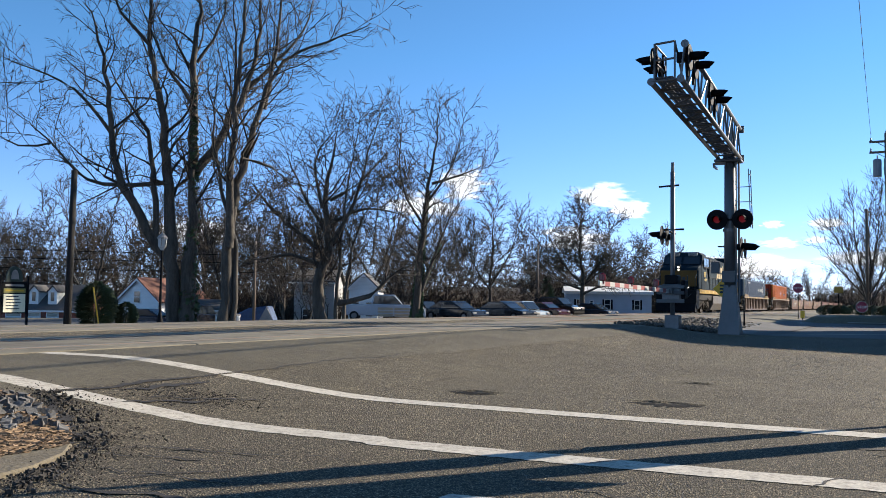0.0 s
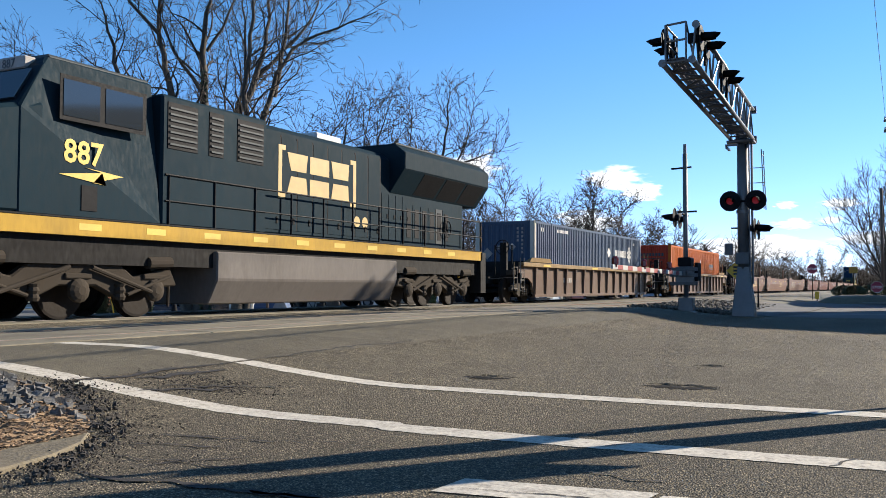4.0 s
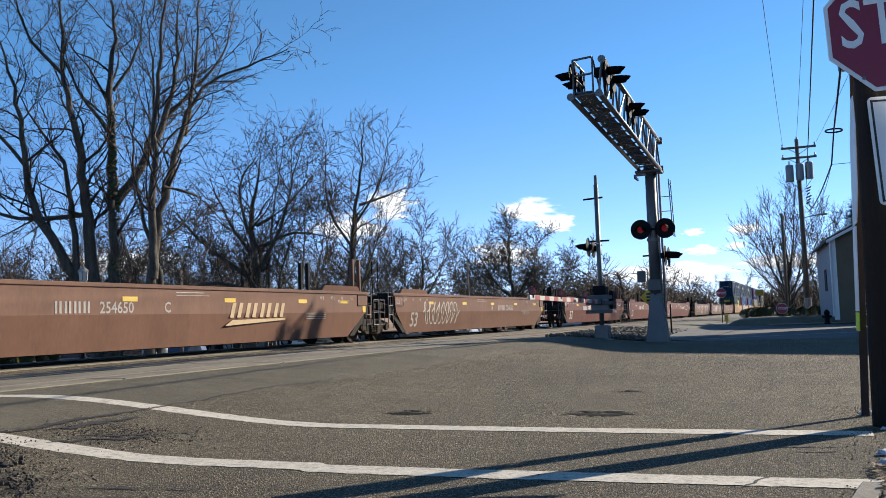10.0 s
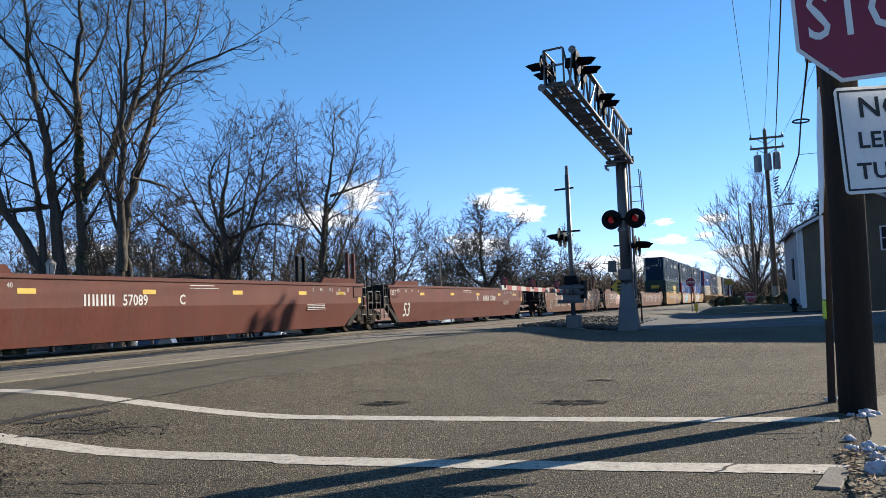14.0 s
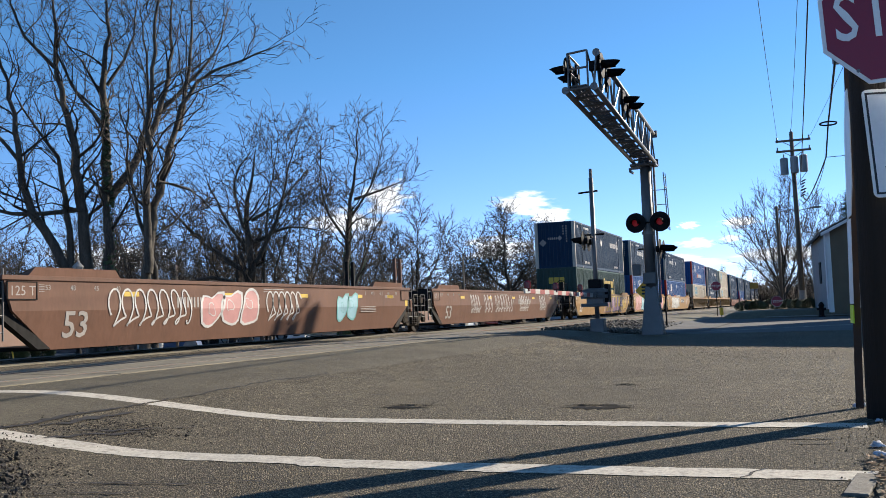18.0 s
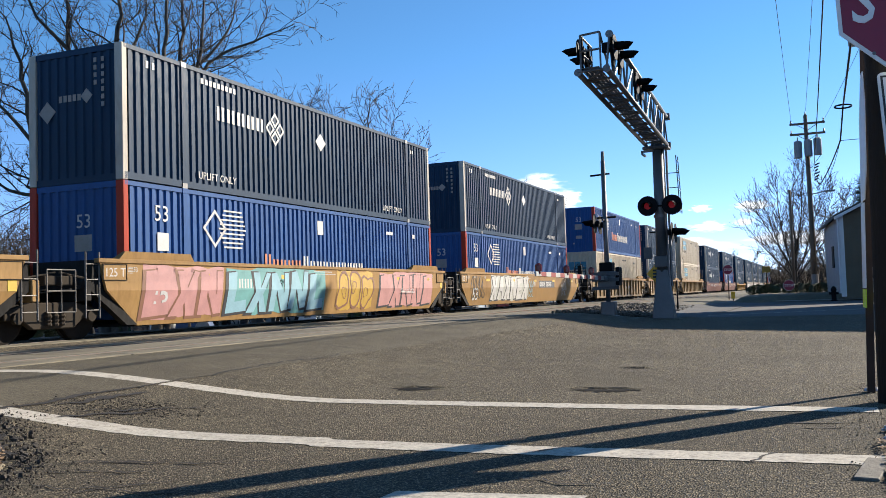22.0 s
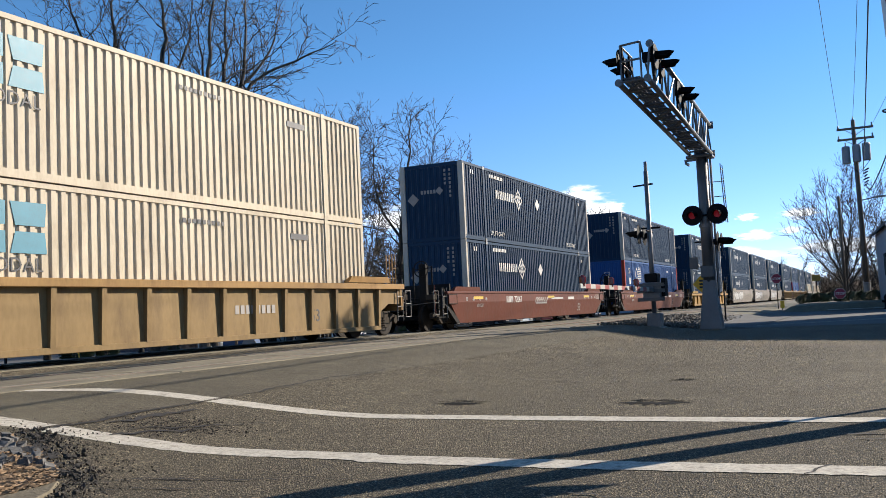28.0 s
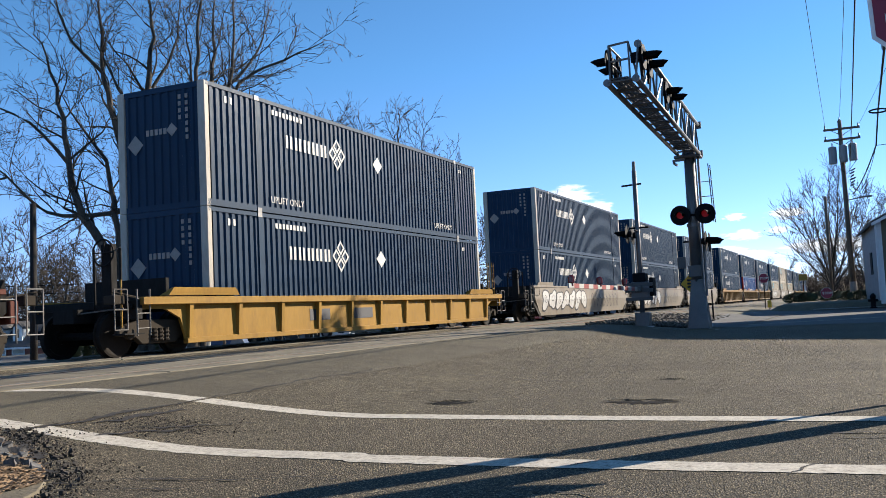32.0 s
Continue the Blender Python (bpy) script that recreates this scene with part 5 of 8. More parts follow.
def container(label, body, posts, marks):
    """A 53-foot box, front end at y = 0, floor at z = 0; marks(thing) paints its side and front."""
    t = thing("shipping_container", label, "container")
    h, hw = CH, CW / 2
    # corrugated sides
    v, f = [], []
    for sx in (-1, 1):
        ypts = []
        y = 0.22
        while y < CL - 0.22:
            ypts += [(y, 0.0), (y + 0.105, 0.0), (y + 0.135, -0.038), (y + 0.20, -0.038)]
            y += 0.23
        ypts.append((CL - 0.15, 0.0))
        b = len(v)
        for yy, d in ypts:
            x = sx * (hw - 0.02 + d)
            v += [(x, yy, 0.16), (x, yy, h - 0.09)]
        for k in range(len(ypts) - 1):
            q = (b + 2 * k, b + 2 * k + 2, b + 2 * k + 3, b + 2 * k + 1)
            f.append(q if sx > 0 else q[::-1])
    soup("side_wall", v, f, body, t)
    xs_, v, f = [-hw + 0.05], [], []
    for k in range(9):
        c = -hw + 0.2 + k * 0.24
        xs_ += [c, c + 0.03, c + 0.11, c + 0.14]
    xs_.append(hw - 0.05)
    for k, x in enumerate(xs_):
        d = 0.03 if k % 4 in (2, 3) and 0 < k < len(xs_) - 1 else 0.065
        v += [(x, d, 0.1), (x, d, h - 0.06), (x, 0.09, 0.1), (x, 0.09, h - 0.06)]
        if k:
            b = 4 * k
            f += [(b - 4, b, b + 1, b - 3), (b - 2, b - 1, b + 3, b + 2)]
    # the orange box's front end has its shade put in as a darker red
    end = ORANGE_SHADED if body is ORANGE else body
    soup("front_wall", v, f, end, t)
    bm = nb(-hw + 0.03, hw - 0.03, CL - 0.09, CL - 0.05, 0.1, h - 0.06)
    part("rear_door", bm, body, t)
    part("roof", nb(-hw + 0.02, hw - 0.02, 0.03, CL - 0.03, h - 0.05, h - 0.02), body, t)
    for sx in (-1, 1):
        x0, x1 = sorted((sx * hw, sx * (hw - 0.07)))
        part("bottom_rail", nb(x0, x1, 0.05, CL - 0.05, 0.02, 0.17), body, t)
        part("top_rail", nb(x0, x1, 0.05, CL - 0.05, h - 0.10, h - 0.005), body, t)
        for y in (1.92, 14.10):
            part("lifting_post", nb(min(sx * (hw + 0.012), sx * (hw - 0.08)), max(sx * (hw + 0.012), sx * (hw - 0.08)), y, y + 0.13, 0.0, h), body, t)
            for z in (-0.005, h - 0.11):
                part("casting", nb(min(sx * (hw + 0.018), sx * (hw - 0.09)), max(sx * (hw + 0.018), sx * (hw - 0.09)), y - 0.02, y + 0.15, z, z + 0.115), GALV if body is NAVY else body, t)
        for y in (0.0, CL - 0.16):
            part("corner_post", bevelled(nb(min(sx * hw, sx * (hw - 0.2)), max(sx * hw, sx * (hw - 0.2)), y, y + 0.16, 0.0, h), 0.012), posts, t)
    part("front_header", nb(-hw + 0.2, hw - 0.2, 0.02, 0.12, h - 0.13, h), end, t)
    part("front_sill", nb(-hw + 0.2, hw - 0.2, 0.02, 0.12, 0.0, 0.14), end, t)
    marks(t)
    return t


SX = CW / 2 - 0.014


def marks_navy(t, ink=LWHITE, logo=3.25, dia=8.2):
    z = 1.95
    slanted("logo_shape", t, ink, uprights(logo, z - 0.17, 0.34, 0.42, 5) +
            sum((ring(logo + 2.55 + dy, z + dz, 0.21) for dy, dz in ((-0.24, 0), (0.24, 0), (0, 0.24), (0, -0.24))), []), SX, label="pale logo shape")
    slanted("hazard_diamond", t, ink, [diamond(dia, z, 0.26, 1.15)], SX)
    bars("code_stencil", t, ink, [(2.65 + k * 0.16, 2.75 + k * 0.16, 2.55, 2.68) for k in range(9)] + [(0.75, 0.83, 2.5, 2.66), (0.95, 1.03, 2.5, 2.66), (14.55, 14.62, 2.48, 2.6), (14.68, 14.75, 2.48, 2.6)], ("x", SX), label="bars of lettering")
    bars("code_stencil", t, LGREY, [(0.72, 0.80, 2.55 - k * 0.16, 2.65 - k * 0.16) for k in range(7)] + [(0.52, 0.60, 2.55 - k * 0.16, 2.65 - k * 0.16) for k in range(4)] + [(-0.45 + k * 0.13, -0.36 + k * 0.13, 1.78, 1.92) for k in range(5)], ("y", 0.03), label="bars of lettering")
    bm = bmesh.new()
    for cx, cz, r in ((-0.78, 1.6, 0.24), (0.32, 1.86, 0.16)):
        prism(bm, [(cx - r, cz), (cx, cz - r), (cx + r, cz), (cx, cz + r)], 0.022, 0.03)
    part("end_diamond", bm, LGREY, t)


    for y in (2.5, 12.2):
        words("lettering", "UPLIFT ONLY", 0.25, pose(SX + 0.006, y, 0.28) @ RX, ink, t)


def marks_old(t):
    marks_navy(t, LWHITE, 11.2, 10.1)


def marks_rear(t):
    marks_navy(t, LWHITE, 11.1, 8.0)


def marks_pacer(t):
    slanted("name_shape", t, LORANGE, uprights(5.2, 0.94, 0.44, 0.37, 5, tall=(0,)), SX, label="orange bars of a name")
    slanted("name_shape", t, LWHITE, uprights(7.1, 0.94, 0.44, 0.365, 10, tall=(0,)), SX, label="white bars of a name")
    bars("placard", t, LWHITE, [(7.9, 8.22, 2.15, 2.55), (1.05, 1.42, 1.45, 1.85), (12.4, 12.9, 2.38, 2.48), (14.5, 14.7, 2.35, 2.48)], ("x", SX), label="white placards")
    words("lettering", "53", 0.5, pose(SX + 0.006, 0.95, 2.1) @ RX, LWHITE, t)
    slanted("emblem", t, LWHITE, [[(3.25 + 0.05 * abs(k - 4), 1.60 + k * 0.11), (4.35 - 0.04 * abs(k - 4), 1.60 + k * 0.11), (4.35 - 0.04 * abs(k - 4), 1.64 + k * 0.11), (3.25 + 0.05 * abs(k - 4), 1.64 + k * 0.11)] for k in range(9)] + ring(3.1, 2.05, 0.46, 0.8), SX, label="pale striped emblem")
    words("lettering", "53", 0.42, pose(0, 0.02, 1.95) @ RY, LWHITE, t)
    bars("placard", t, LGREY, [(-0.05, 0.42, 1.45, 1.8), (0.0, 0.4, 0.85, 1.05), (-0.2, -0.1, 0.5, 0.6)], ("y", 0.03))


def marks_white(t, c=LBLUE, d=LINK):
    sh = []
    y, z, h = 2.45, 1.62, 0.90
    for k in range(3):
        # three chamfered blocks with a slit each
        cut = (0.16, 0.0, 0.1)[k]
        for lo, hi in ((0.0, 0.42), (0.54, 1.0)):
            sh.append([(y + cut, z + lo * h), (y + 0.76 - cut * 0.4, z + lo * h), (y + 0.76, z + hi * h), (y, z + hi * h)] if lo else [(y, z + lo * h), (y + 0.76, z + lo * h), (y + 0.76 - cut * 0.4, z + hi * h), (y + cut, z + hi * h)])
        y += 0.86
    slanted("logo_shape", t, c, sh, SX, label="bold logo shape")
    words("lettering", "INTERMODAL", 0.36, pose(SX + 0.006, 2.5, 1.30) @ RX, d, t, 1.06)
    bars("name_bar", t, d, [(8.5 + k * 0.16, 8.6 + k * 0.16, 2.45, 2.55) for k in range(9)] + [(1.3, 1.42, 0.5, 0.75), (1.5, 1.62, 0.5, 0.75), (12.5, 13.3, 2.3, 2.45)], ("x", SX), label="dark bars of lettering")
    bars("end_logo", t, c, [(-0.55, -0.2, 1.75, 2.25), (-0.15, 0.2, 1.75, 2.25), (0.25, 0.6, 1.75, 2.25)], ("y", 0.03))
    bars("end_stencil", t, d, [(-0.5 + k * 0.12, -0.41 + k * 0.12, 1.55, 1.66) for k in range(9)], ("y", 0.03))


def marks_green(t):
    marks_blocks(t, 8.7, 1.15, 1.05)
    words("lettering", "How tomorrow moves", 0.42, pose(SX + 0.006, 4.0, 1.28) @ RX, LYELLOW, t)
    bars("end_logo", t, LYELLOW, [(-0.5, -0.2, 1.9, 2.3), (-0.15, 0.15, 1.9, 2.3), (0.2, 0.5, 1.9, 2.3)], ("y", 0.03))


def marks_blocks(t, y, z, h, sx=SX, c=LYELLOW):
    """Three heavy glyph-like blocks between brackets."""
    w = h * 0.85
    sh = []
    for k in range(3):
        u, cut = y + k * (w + 0.1 * h), (0.16 * h, 0.0, 0.1 * h)[k]
        for lo, hi in ((0.0, 0.42), (0.56, 1.0)):
            sh.append([(u + cut, z + lo * h), (u + w - cut * 0.4, z + lo * h), (u + w, z + hi * h), (u, z + hi * h)] if lo else [(u, z + lo * h), (u + w, z + lo * h), (u + w - cut * 0.4, z + hi * h), (u + cut, z + hi * h)])
    y3 = y + 2 * (w + 0.1 * h)
    a, b = y - 0.35 * h, y3 + w + 0.1 * h
    for p, s in ((a, 1), (b + 0.25 * h, -1)):
        sh += [[(p, z - 0.15 * h), (p + s * 0.14 * h, z - 0.15 * h), (p + s * 0.14 * h, z + 1.15 * h), (p, z + 1.15 * h)]]
        for zz in (z - 0.15 * h, z + 1.03 * h):
            sh += [[(p + s * 0.14 * h, zz), (p + s * 0.28 * h, zz), (p + s * 0.28 * h, zz + 0.12 * h), (p + s * 0.14 * h, zz + 0.12 * h)]]
    slanted("logo_shape", t, c, sh, sx, label="bold yellow logo shape")


def marks_orange(t):
    slanted("hazard_diamond", t, LWHITE, [diamond(9.0, 1.9, 0.3, 0.8)], SX)
    bars("name_bar", t, LINK, [(12.2 + k * 0.18, 12.33 + k * 0.18, 1.72, 1.95) for k in range(9)] + [(12.2, 13.8, 1.58, 1.64)], ("x", SX), label="dark bars of lettering")
    bars("name_bar", t, LINK, [(-0.85 + k * 0.19, -0.71 + k * 0.19, 2.2, 2.4) for k in range(9)] + [(-0.9, 0.9, 2.05, 2.1)], ("y", 0.03), label="dark bars of lettering")
    bm = prism(bmesh.new(), [(-0.8, 1.3), (-0.55, 1.05), (-0.3, 1.3), (-0.55, 1.55)], 0.02, 0.03)
    part("end_diamond", bm, LWHITE, t)


BOXES = {
    "navy": ("dark navy corrugated shipping container with pale corner posts", NAVY, CREAMPOST, marks_navy),
    "rear": ("dark navy corrugated shipping container with pale corner posts", NAVY, CREAMPOST, marks_rear),
    "old": ("faded navy corrugated shipping container with pale corner posts", NAVYOLD, CREAMPOST, marks_old),
    "blue": ("blue corrugated shipping container with red corner posts", PBLUE, REDPOST, marks_pacer),
    "white": ("rust-streaked cream corrugated shipping container with blue logo", CWHITE, CWHITE, marks_white),
    "green": ("dark green corrugated shipping container with yellow lettering", CGREEN, CGREEN, marks_green),
    "orange": ("orange corrugated shipping container, its shaded front end coloured darker red", ORANGE, ORPOST, marks_orange),
}
MOVERS = []
FIRST = {}


def put_container(kind, front, z):
    if kind not in FIRST:
        ob = FIRST[kind] = container(*BOXES[kind])
    else:
        ob = copy_thing(FIRST[kind], pose(0, 0, 0))
    ob["group"] = "containers on the train"
    MOVERS.append((ob, front, z))


# ---- trucks ----
# paler steel for end ladders and rods: sun catching their edges painted in
STEELBAR = mat("sun_edged_steel_bar", (0.110, 0.100, 0.088), 0.6, 0.2, vary=0.2, scale=3, fine=20, bump=0.05)


def truck(parent, y, dusty=True):
    """A two-axle freight truck about y."""
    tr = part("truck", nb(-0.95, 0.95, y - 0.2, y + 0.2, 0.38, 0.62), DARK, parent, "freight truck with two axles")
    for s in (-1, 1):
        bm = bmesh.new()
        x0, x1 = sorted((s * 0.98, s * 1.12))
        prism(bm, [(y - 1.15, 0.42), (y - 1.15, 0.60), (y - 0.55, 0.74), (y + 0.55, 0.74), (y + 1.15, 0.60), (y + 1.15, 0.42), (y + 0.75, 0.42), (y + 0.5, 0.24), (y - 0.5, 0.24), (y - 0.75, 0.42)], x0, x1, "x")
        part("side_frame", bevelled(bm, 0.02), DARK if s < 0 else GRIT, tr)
        for k in (-0.17, 0, 0.17):
            part("spring", lathe(bmesh.new(), [(0.07, 0.30), (0.08, 0.33), (0.06, 0.36), (0.08, 0.40), (0.06, 0.44), (0.08, 0.48), (0.06, 0.52), (0.07, 0.56)], 8, pose(s * 1.14, y + k, 0)), GRIT, tr)
        for d in (-0.9, 0.9):
            part("axle_cap", nr((s * 1.1, y + d, 0.46), (s * 1.2, y + d, 0.46), 0.11, seg=10), GRIT, tr)
    for d in (-0.9, 0.9):
        for s in (-0.75, 0.75):
            bm = lathe(bmesh.new(), [(0.42, -0.07), (0.46, -0.06), (0.455, 0.05), (0.49, 0.065), (0.49, 0.08), (0.40, 0.085), (0.36, 0.03), (0.16, 0.02), (0.14, 0.08)], 22, pose(0, 0, 0, 0, -90 if s > 0 else 90))
            part("rail_wheel", bm, WHEEL, tr, "steel rail wheel").matrix_parent_inverse = pose(s, y + d, 0.455)
        part("axle", nr((-0.75, y + d, 0.455), (0.75, y + d, 0.455), 0.08, seg=8), DARK, tr)
    return tr


def ladder(parent, x, y, z0, z1, material, w=0.36):
    bm = bmesh.new()
    for d in (0, w):
        rod(bm, (x, y + d, z0), (x, y + d, z1), 0.018, seg=6)
    n = int((z1 - z0) / 0.3)
    for k in range(n):
        rod(bm, (x, y, z0 + 0.15 + k * 0.3), (x, y + w, z0 + 0.15 + k * 0.3), 0.012, seg=6)
    part("ladder", bm, material, parent, "steel end ladder")


def end_gear(t, L, body, tall=False, stakes=False, top=1.55):
    """Platforms, hand rails, ladders and brake gear over both trucks."""
    for e, s in ((0.0, 1), (L, -1)):
        y0, y1 = sorted((e - s * 0.1, e + s * 1.5))
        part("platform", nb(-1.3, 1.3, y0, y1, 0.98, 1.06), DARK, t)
        # front sill and bulkheads near-black: shade of the gap put into their colour
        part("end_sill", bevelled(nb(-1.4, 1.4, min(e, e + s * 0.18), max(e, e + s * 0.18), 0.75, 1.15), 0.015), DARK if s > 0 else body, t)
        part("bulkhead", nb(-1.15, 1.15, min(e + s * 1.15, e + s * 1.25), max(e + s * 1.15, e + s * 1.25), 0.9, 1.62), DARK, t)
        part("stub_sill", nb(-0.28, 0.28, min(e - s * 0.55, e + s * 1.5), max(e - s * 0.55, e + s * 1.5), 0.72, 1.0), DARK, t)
        for x in (-1.38, 1.40):
            ladder(t, x, min(e + s * 0.02, e + s * 0.42), 0.42, top + 0.16, STEELBAR)
        g0, g1 = sorted((e + s * 0.9, e + s * 3.3))
        bm = prism(bmesh.new(), [(1.20, top + 0.03), (1.44, top + 0.03), (1.46, top + 0.2), (1.40, top + 0.2)], g0, g1)
        for q in bm.verts:
            if q.co.z > top + 0.1:
                q.co.y += 0.16 * (1 if q.co.y < (g0 + g1) / 2 else -1)
        part("guide", bm, body, t, "sloped container guide plate")
        # grab irons, uncoupling rod and small fittings on the near corner
        bm = bmesh.new()
        for a_, b_ in (((1.36, e - s * 0.2, 0.55), (1.36, e - s * 0.2, 1.35)), ((1.36, e - s * 0.55, 0.55), (1.36, e - s * 0.55, 1.35)), ((1.36, e - s * 0.2, 0.55), (1.36, e - s * 0.55, 0.55)), ((1.36, e - s * 0.2, 1.35), (1.36, e - s * 0.55, 1.35)), ((1.36, e - s * 0.2, 0.95), (1.36, e - s * 0.55, 0.95))):
            rod(bm, a_, b_, 0.014, seg=5)
        part("step_frame", bm, STEELBAR, t, "steel step frame coloured pale for sun on its edges")
        part("uncoupling_rod", nr((1.3, e - s * 0.25, 0.98), (0.2, e - s * 0.45, 0.9), 0.016, seg=5), STEELBAR, t)
        part("valve_box", bevelled(nb(1.02, 1.3, min(e - s * 0.5, e - s * 0.2), max(e - s * 0.5, e - s * 0.2), 1.06, 1.24), 0.015), GRIT, t)
        part("air_pipe", nr((1.25, e + s * 0.3, 1.18), (1.25, e - s * 0.5, 1.3), 0.022, seg=5), GRIT, t)
        part("hose", nr((0.5, e, 0.9), (0.7, e - s * 0.35, 0.5), 0.03, seg=6), DARK, t)
    if stakes:
        for y in (L - 0.55, L - 0.1):
            for x in (-1.0, 0.9):
                part("stanchion", bevelled(nb(x, x + 0.12, y, y + 0.1, 1.0, 2.65), 0.01), body if x > 0 else DARK, t, "upright end stanchion")
        ladder(t, 1.34, L + 0.18, 0.55, 2.6, DARK, 0.42)
        part("catwalk", nb(-1.1, 1.35, L + 0.05, L + 0.5, 1.5, 1.55), DARK, t)
    if tall:
        bm = bmesh.new()
        hub = Vector((0.75, -0.2, 2.12))
        spot = [hub + Vector((0.27 * math.cos(math.pi * k / 9), 0, 0.27 * math.sin(math.pi * k / 9))) for k in range(18)]
        for k in range(18):
            rod(bm, spot[k], spot[(k + 1) % 18], 0.02, seg=5)
        for k in (0, 4, 9, 13):
            rod(bm, hub, spot[k], 0.015, seg=5)
        part("brake_wheel", bm, DARK, t, "spoked hand brake wheel")
        part("brake_stand", bevelled(nb(0.62, 0.88, -0.14, 0.05, 1.0, 2.3), 0.02), DARK, t)
        for x in (0.4, 1.1):
            part("end_post", nr((x, -0.1, 1.0), (x, -0.1, 2.2), 0.03, seg=6), DARK, t)
        part("end_rail", nr((0.4, -0.1, 2.0), (1.1, -0.1, 2.2), 0.018, seg=6), STEELBAR, t)
        part("end_rail", nr((1.25, -0.25, 0.6), (1.25, -0.25, 1.55), 0.02, seg=6), body, t)
        part("step", nb(1.1, 1.42, -0.35, 0.2, 0.45, 0.48), DARK, t)


def smooth_well(L, body, label, first=False, last=False, stakes=True, top=1.55):
    """A smooth-sided well unit; a truck under an end only where its set ends or the units join."""
    t = thing("well_car", label, "railcar")
    for s in (-1, 1):
        bm = bmesh.new()
        # upper sheet, crease, lower sheet turned inwards
        pr = ((1.44, top), (1.44, 0.95), (1.31, 0.22))
        cut = (0.35, 0.55, 1.55)
        rows = [[bm.verts.new((s * x, c, z)) for c in (k, L - k)] for (x, z), k in zip(pr, cut)]
        inner = [[bm.verts.new((s * (x - 0.06), c, z)) for c in (k, L - k)] for (x, z), k in zip(pr, cut)]
        for a, b in ((0, 1), (1, 2)):
            for R_ in (rows, inner):
                bm.faces.new((R_[a][0], R_[a][1], R_[b][1], R_[b][0]))
        for a in ((0, 1), (1, 2)):
            for e in (0, 1):
                bm.faces.new((rows[a[0]][e], rows[a[1]][e], inner[a[1]][e], inner[a[0]][e]))
        bm.faces.new((rows[0][0], rows[0][1], inner[0][1], inner[0][0]))
        bm.faces.new((rows[2][0], rows[2][1], inner[2][1], inner[2][0]))
        bmesh.ops.recalc_face_normals(bm, faces=list(bm.faces))
        part("side_sheet", bm, body, t)
        part("top_chord", bevelled(nb(min(s * 1.34, s * 1.47), max(s * 1.34, s * 1.47), 0.3, L - 0.3, top - 0.05, top + 0.04), 0.01), body, t)
    part("well_floor", nb(-1.2, 1.2, 1.6, L - 1.6, 0.2, 0.27), DARK, t)
    for e, s in ((0.0, 1), (L, -1)):
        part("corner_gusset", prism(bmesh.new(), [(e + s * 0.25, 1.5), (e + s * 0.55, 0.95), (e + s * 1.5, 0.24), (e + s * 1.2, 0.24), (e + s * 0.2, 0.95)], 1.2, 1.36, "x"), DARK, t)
        p0, p1 = sorted((e + s * 0.42, e + s * 1.1))
        panel = part("placard_panel", nb(1.44, 1.456, p0, p1, top - 0.4, top - 0.07), body, t)
        for a_, b_, c_, d_ in ((p0, p1, top - 0.40, top - 0.385), (p0, p1, top - 0.085, top - 0.07), (p0, p0 + 0.02, top - 0.4, top - 0.07), (p1 - 0.02, p1, top - 0.4, top - 0.07)):
            part("panel_edge", nb(1.456, 1.464, a_, b_, c_, d_), DARK, panel, "dark panel edge")
    end_gear(t, L, body, tall=first, stakes=stakes, top=top)
    if first:
        truck(t, 0.95)
    truck(t, L + 0.6 if not last else L - 1.15)
    return t


def ribbed_well(L, body, chord, label, first=False, last=False, top=1.5, ribs=13):
    t = thing("well_car", label, "railcar")
    for s in (-1, 1):
        part("side_sheet", nb(min(s * 1.30, s * 1.34), max(s * 1.30, s * 1.34), 1.5, L - 1.5, 0.24, top - 0.1), body, t)
        part("top_chord", bevelled(nb(min(s * 1.28, s * 1.50), max(s * 1.28, s * 1.50), 0.1, L - 0.1, top - 0.16, top), 0.012), chord, t, "upper side chord")
        part("bottom_chord", bevelled(nb(min(s * 1.28, s * 1.41), max(s * 1.28, s * 1.41), 1.5, L - 1.5, 0.2, 0.32), 0.01), body, t)
        for k in range(ribs):
            y = 1.6 + (L - 3.2) * k / (ribs - 1)
            bm = prism(bmesh.new(), [(s * 1.33, 0.3), (s * 1.415, 0.3), (s * 1.46, top - 0.16), (s * 1.33, top - 0.16)], y - 0.06, y + 0.06)
            part("rib", bm, body, t)
    for e, s in ((0.0, 1), (L, -1)):
        for sx in (-1, 1):
            part("end_arch", prism(bmesh.new(), [(e, top - 0.16), (e, 0.95), (e + s * 0.9, 0.95), (e + s * 1.35, 0.75), (e + s * 1.55, 0.24), (e + s * 1.75, 0.24), (e + s * 1.75, top - 0.16)], min(sx * 1.28, sx * 1.345), max(sx * 1.28, sx * 1.345), "x"), body, t)
    part("well_floor", nb(-1.2, 1.2, 1.6, L - 1.6, 0.2, 0.27), DARK, t)
    end_gear(t, L, chord, tall=first, stakes=False, top=top)
    for x in (0.95, 1.15):
        ladder(t, x, L - 0.2, 1.0, 2.5, chord, 0.2)
    for y in (2.4, L - 2.4):
        part("lock_box", bevelled(nb(1.2, 1.38, y - 0.15, y + 0.15, top, top + 0.18), 0.02), DARK, t)
    if first:
        truck(t, 0.95)
    truck(t, L + 0.6 if not last else L - 1.1)
    return t


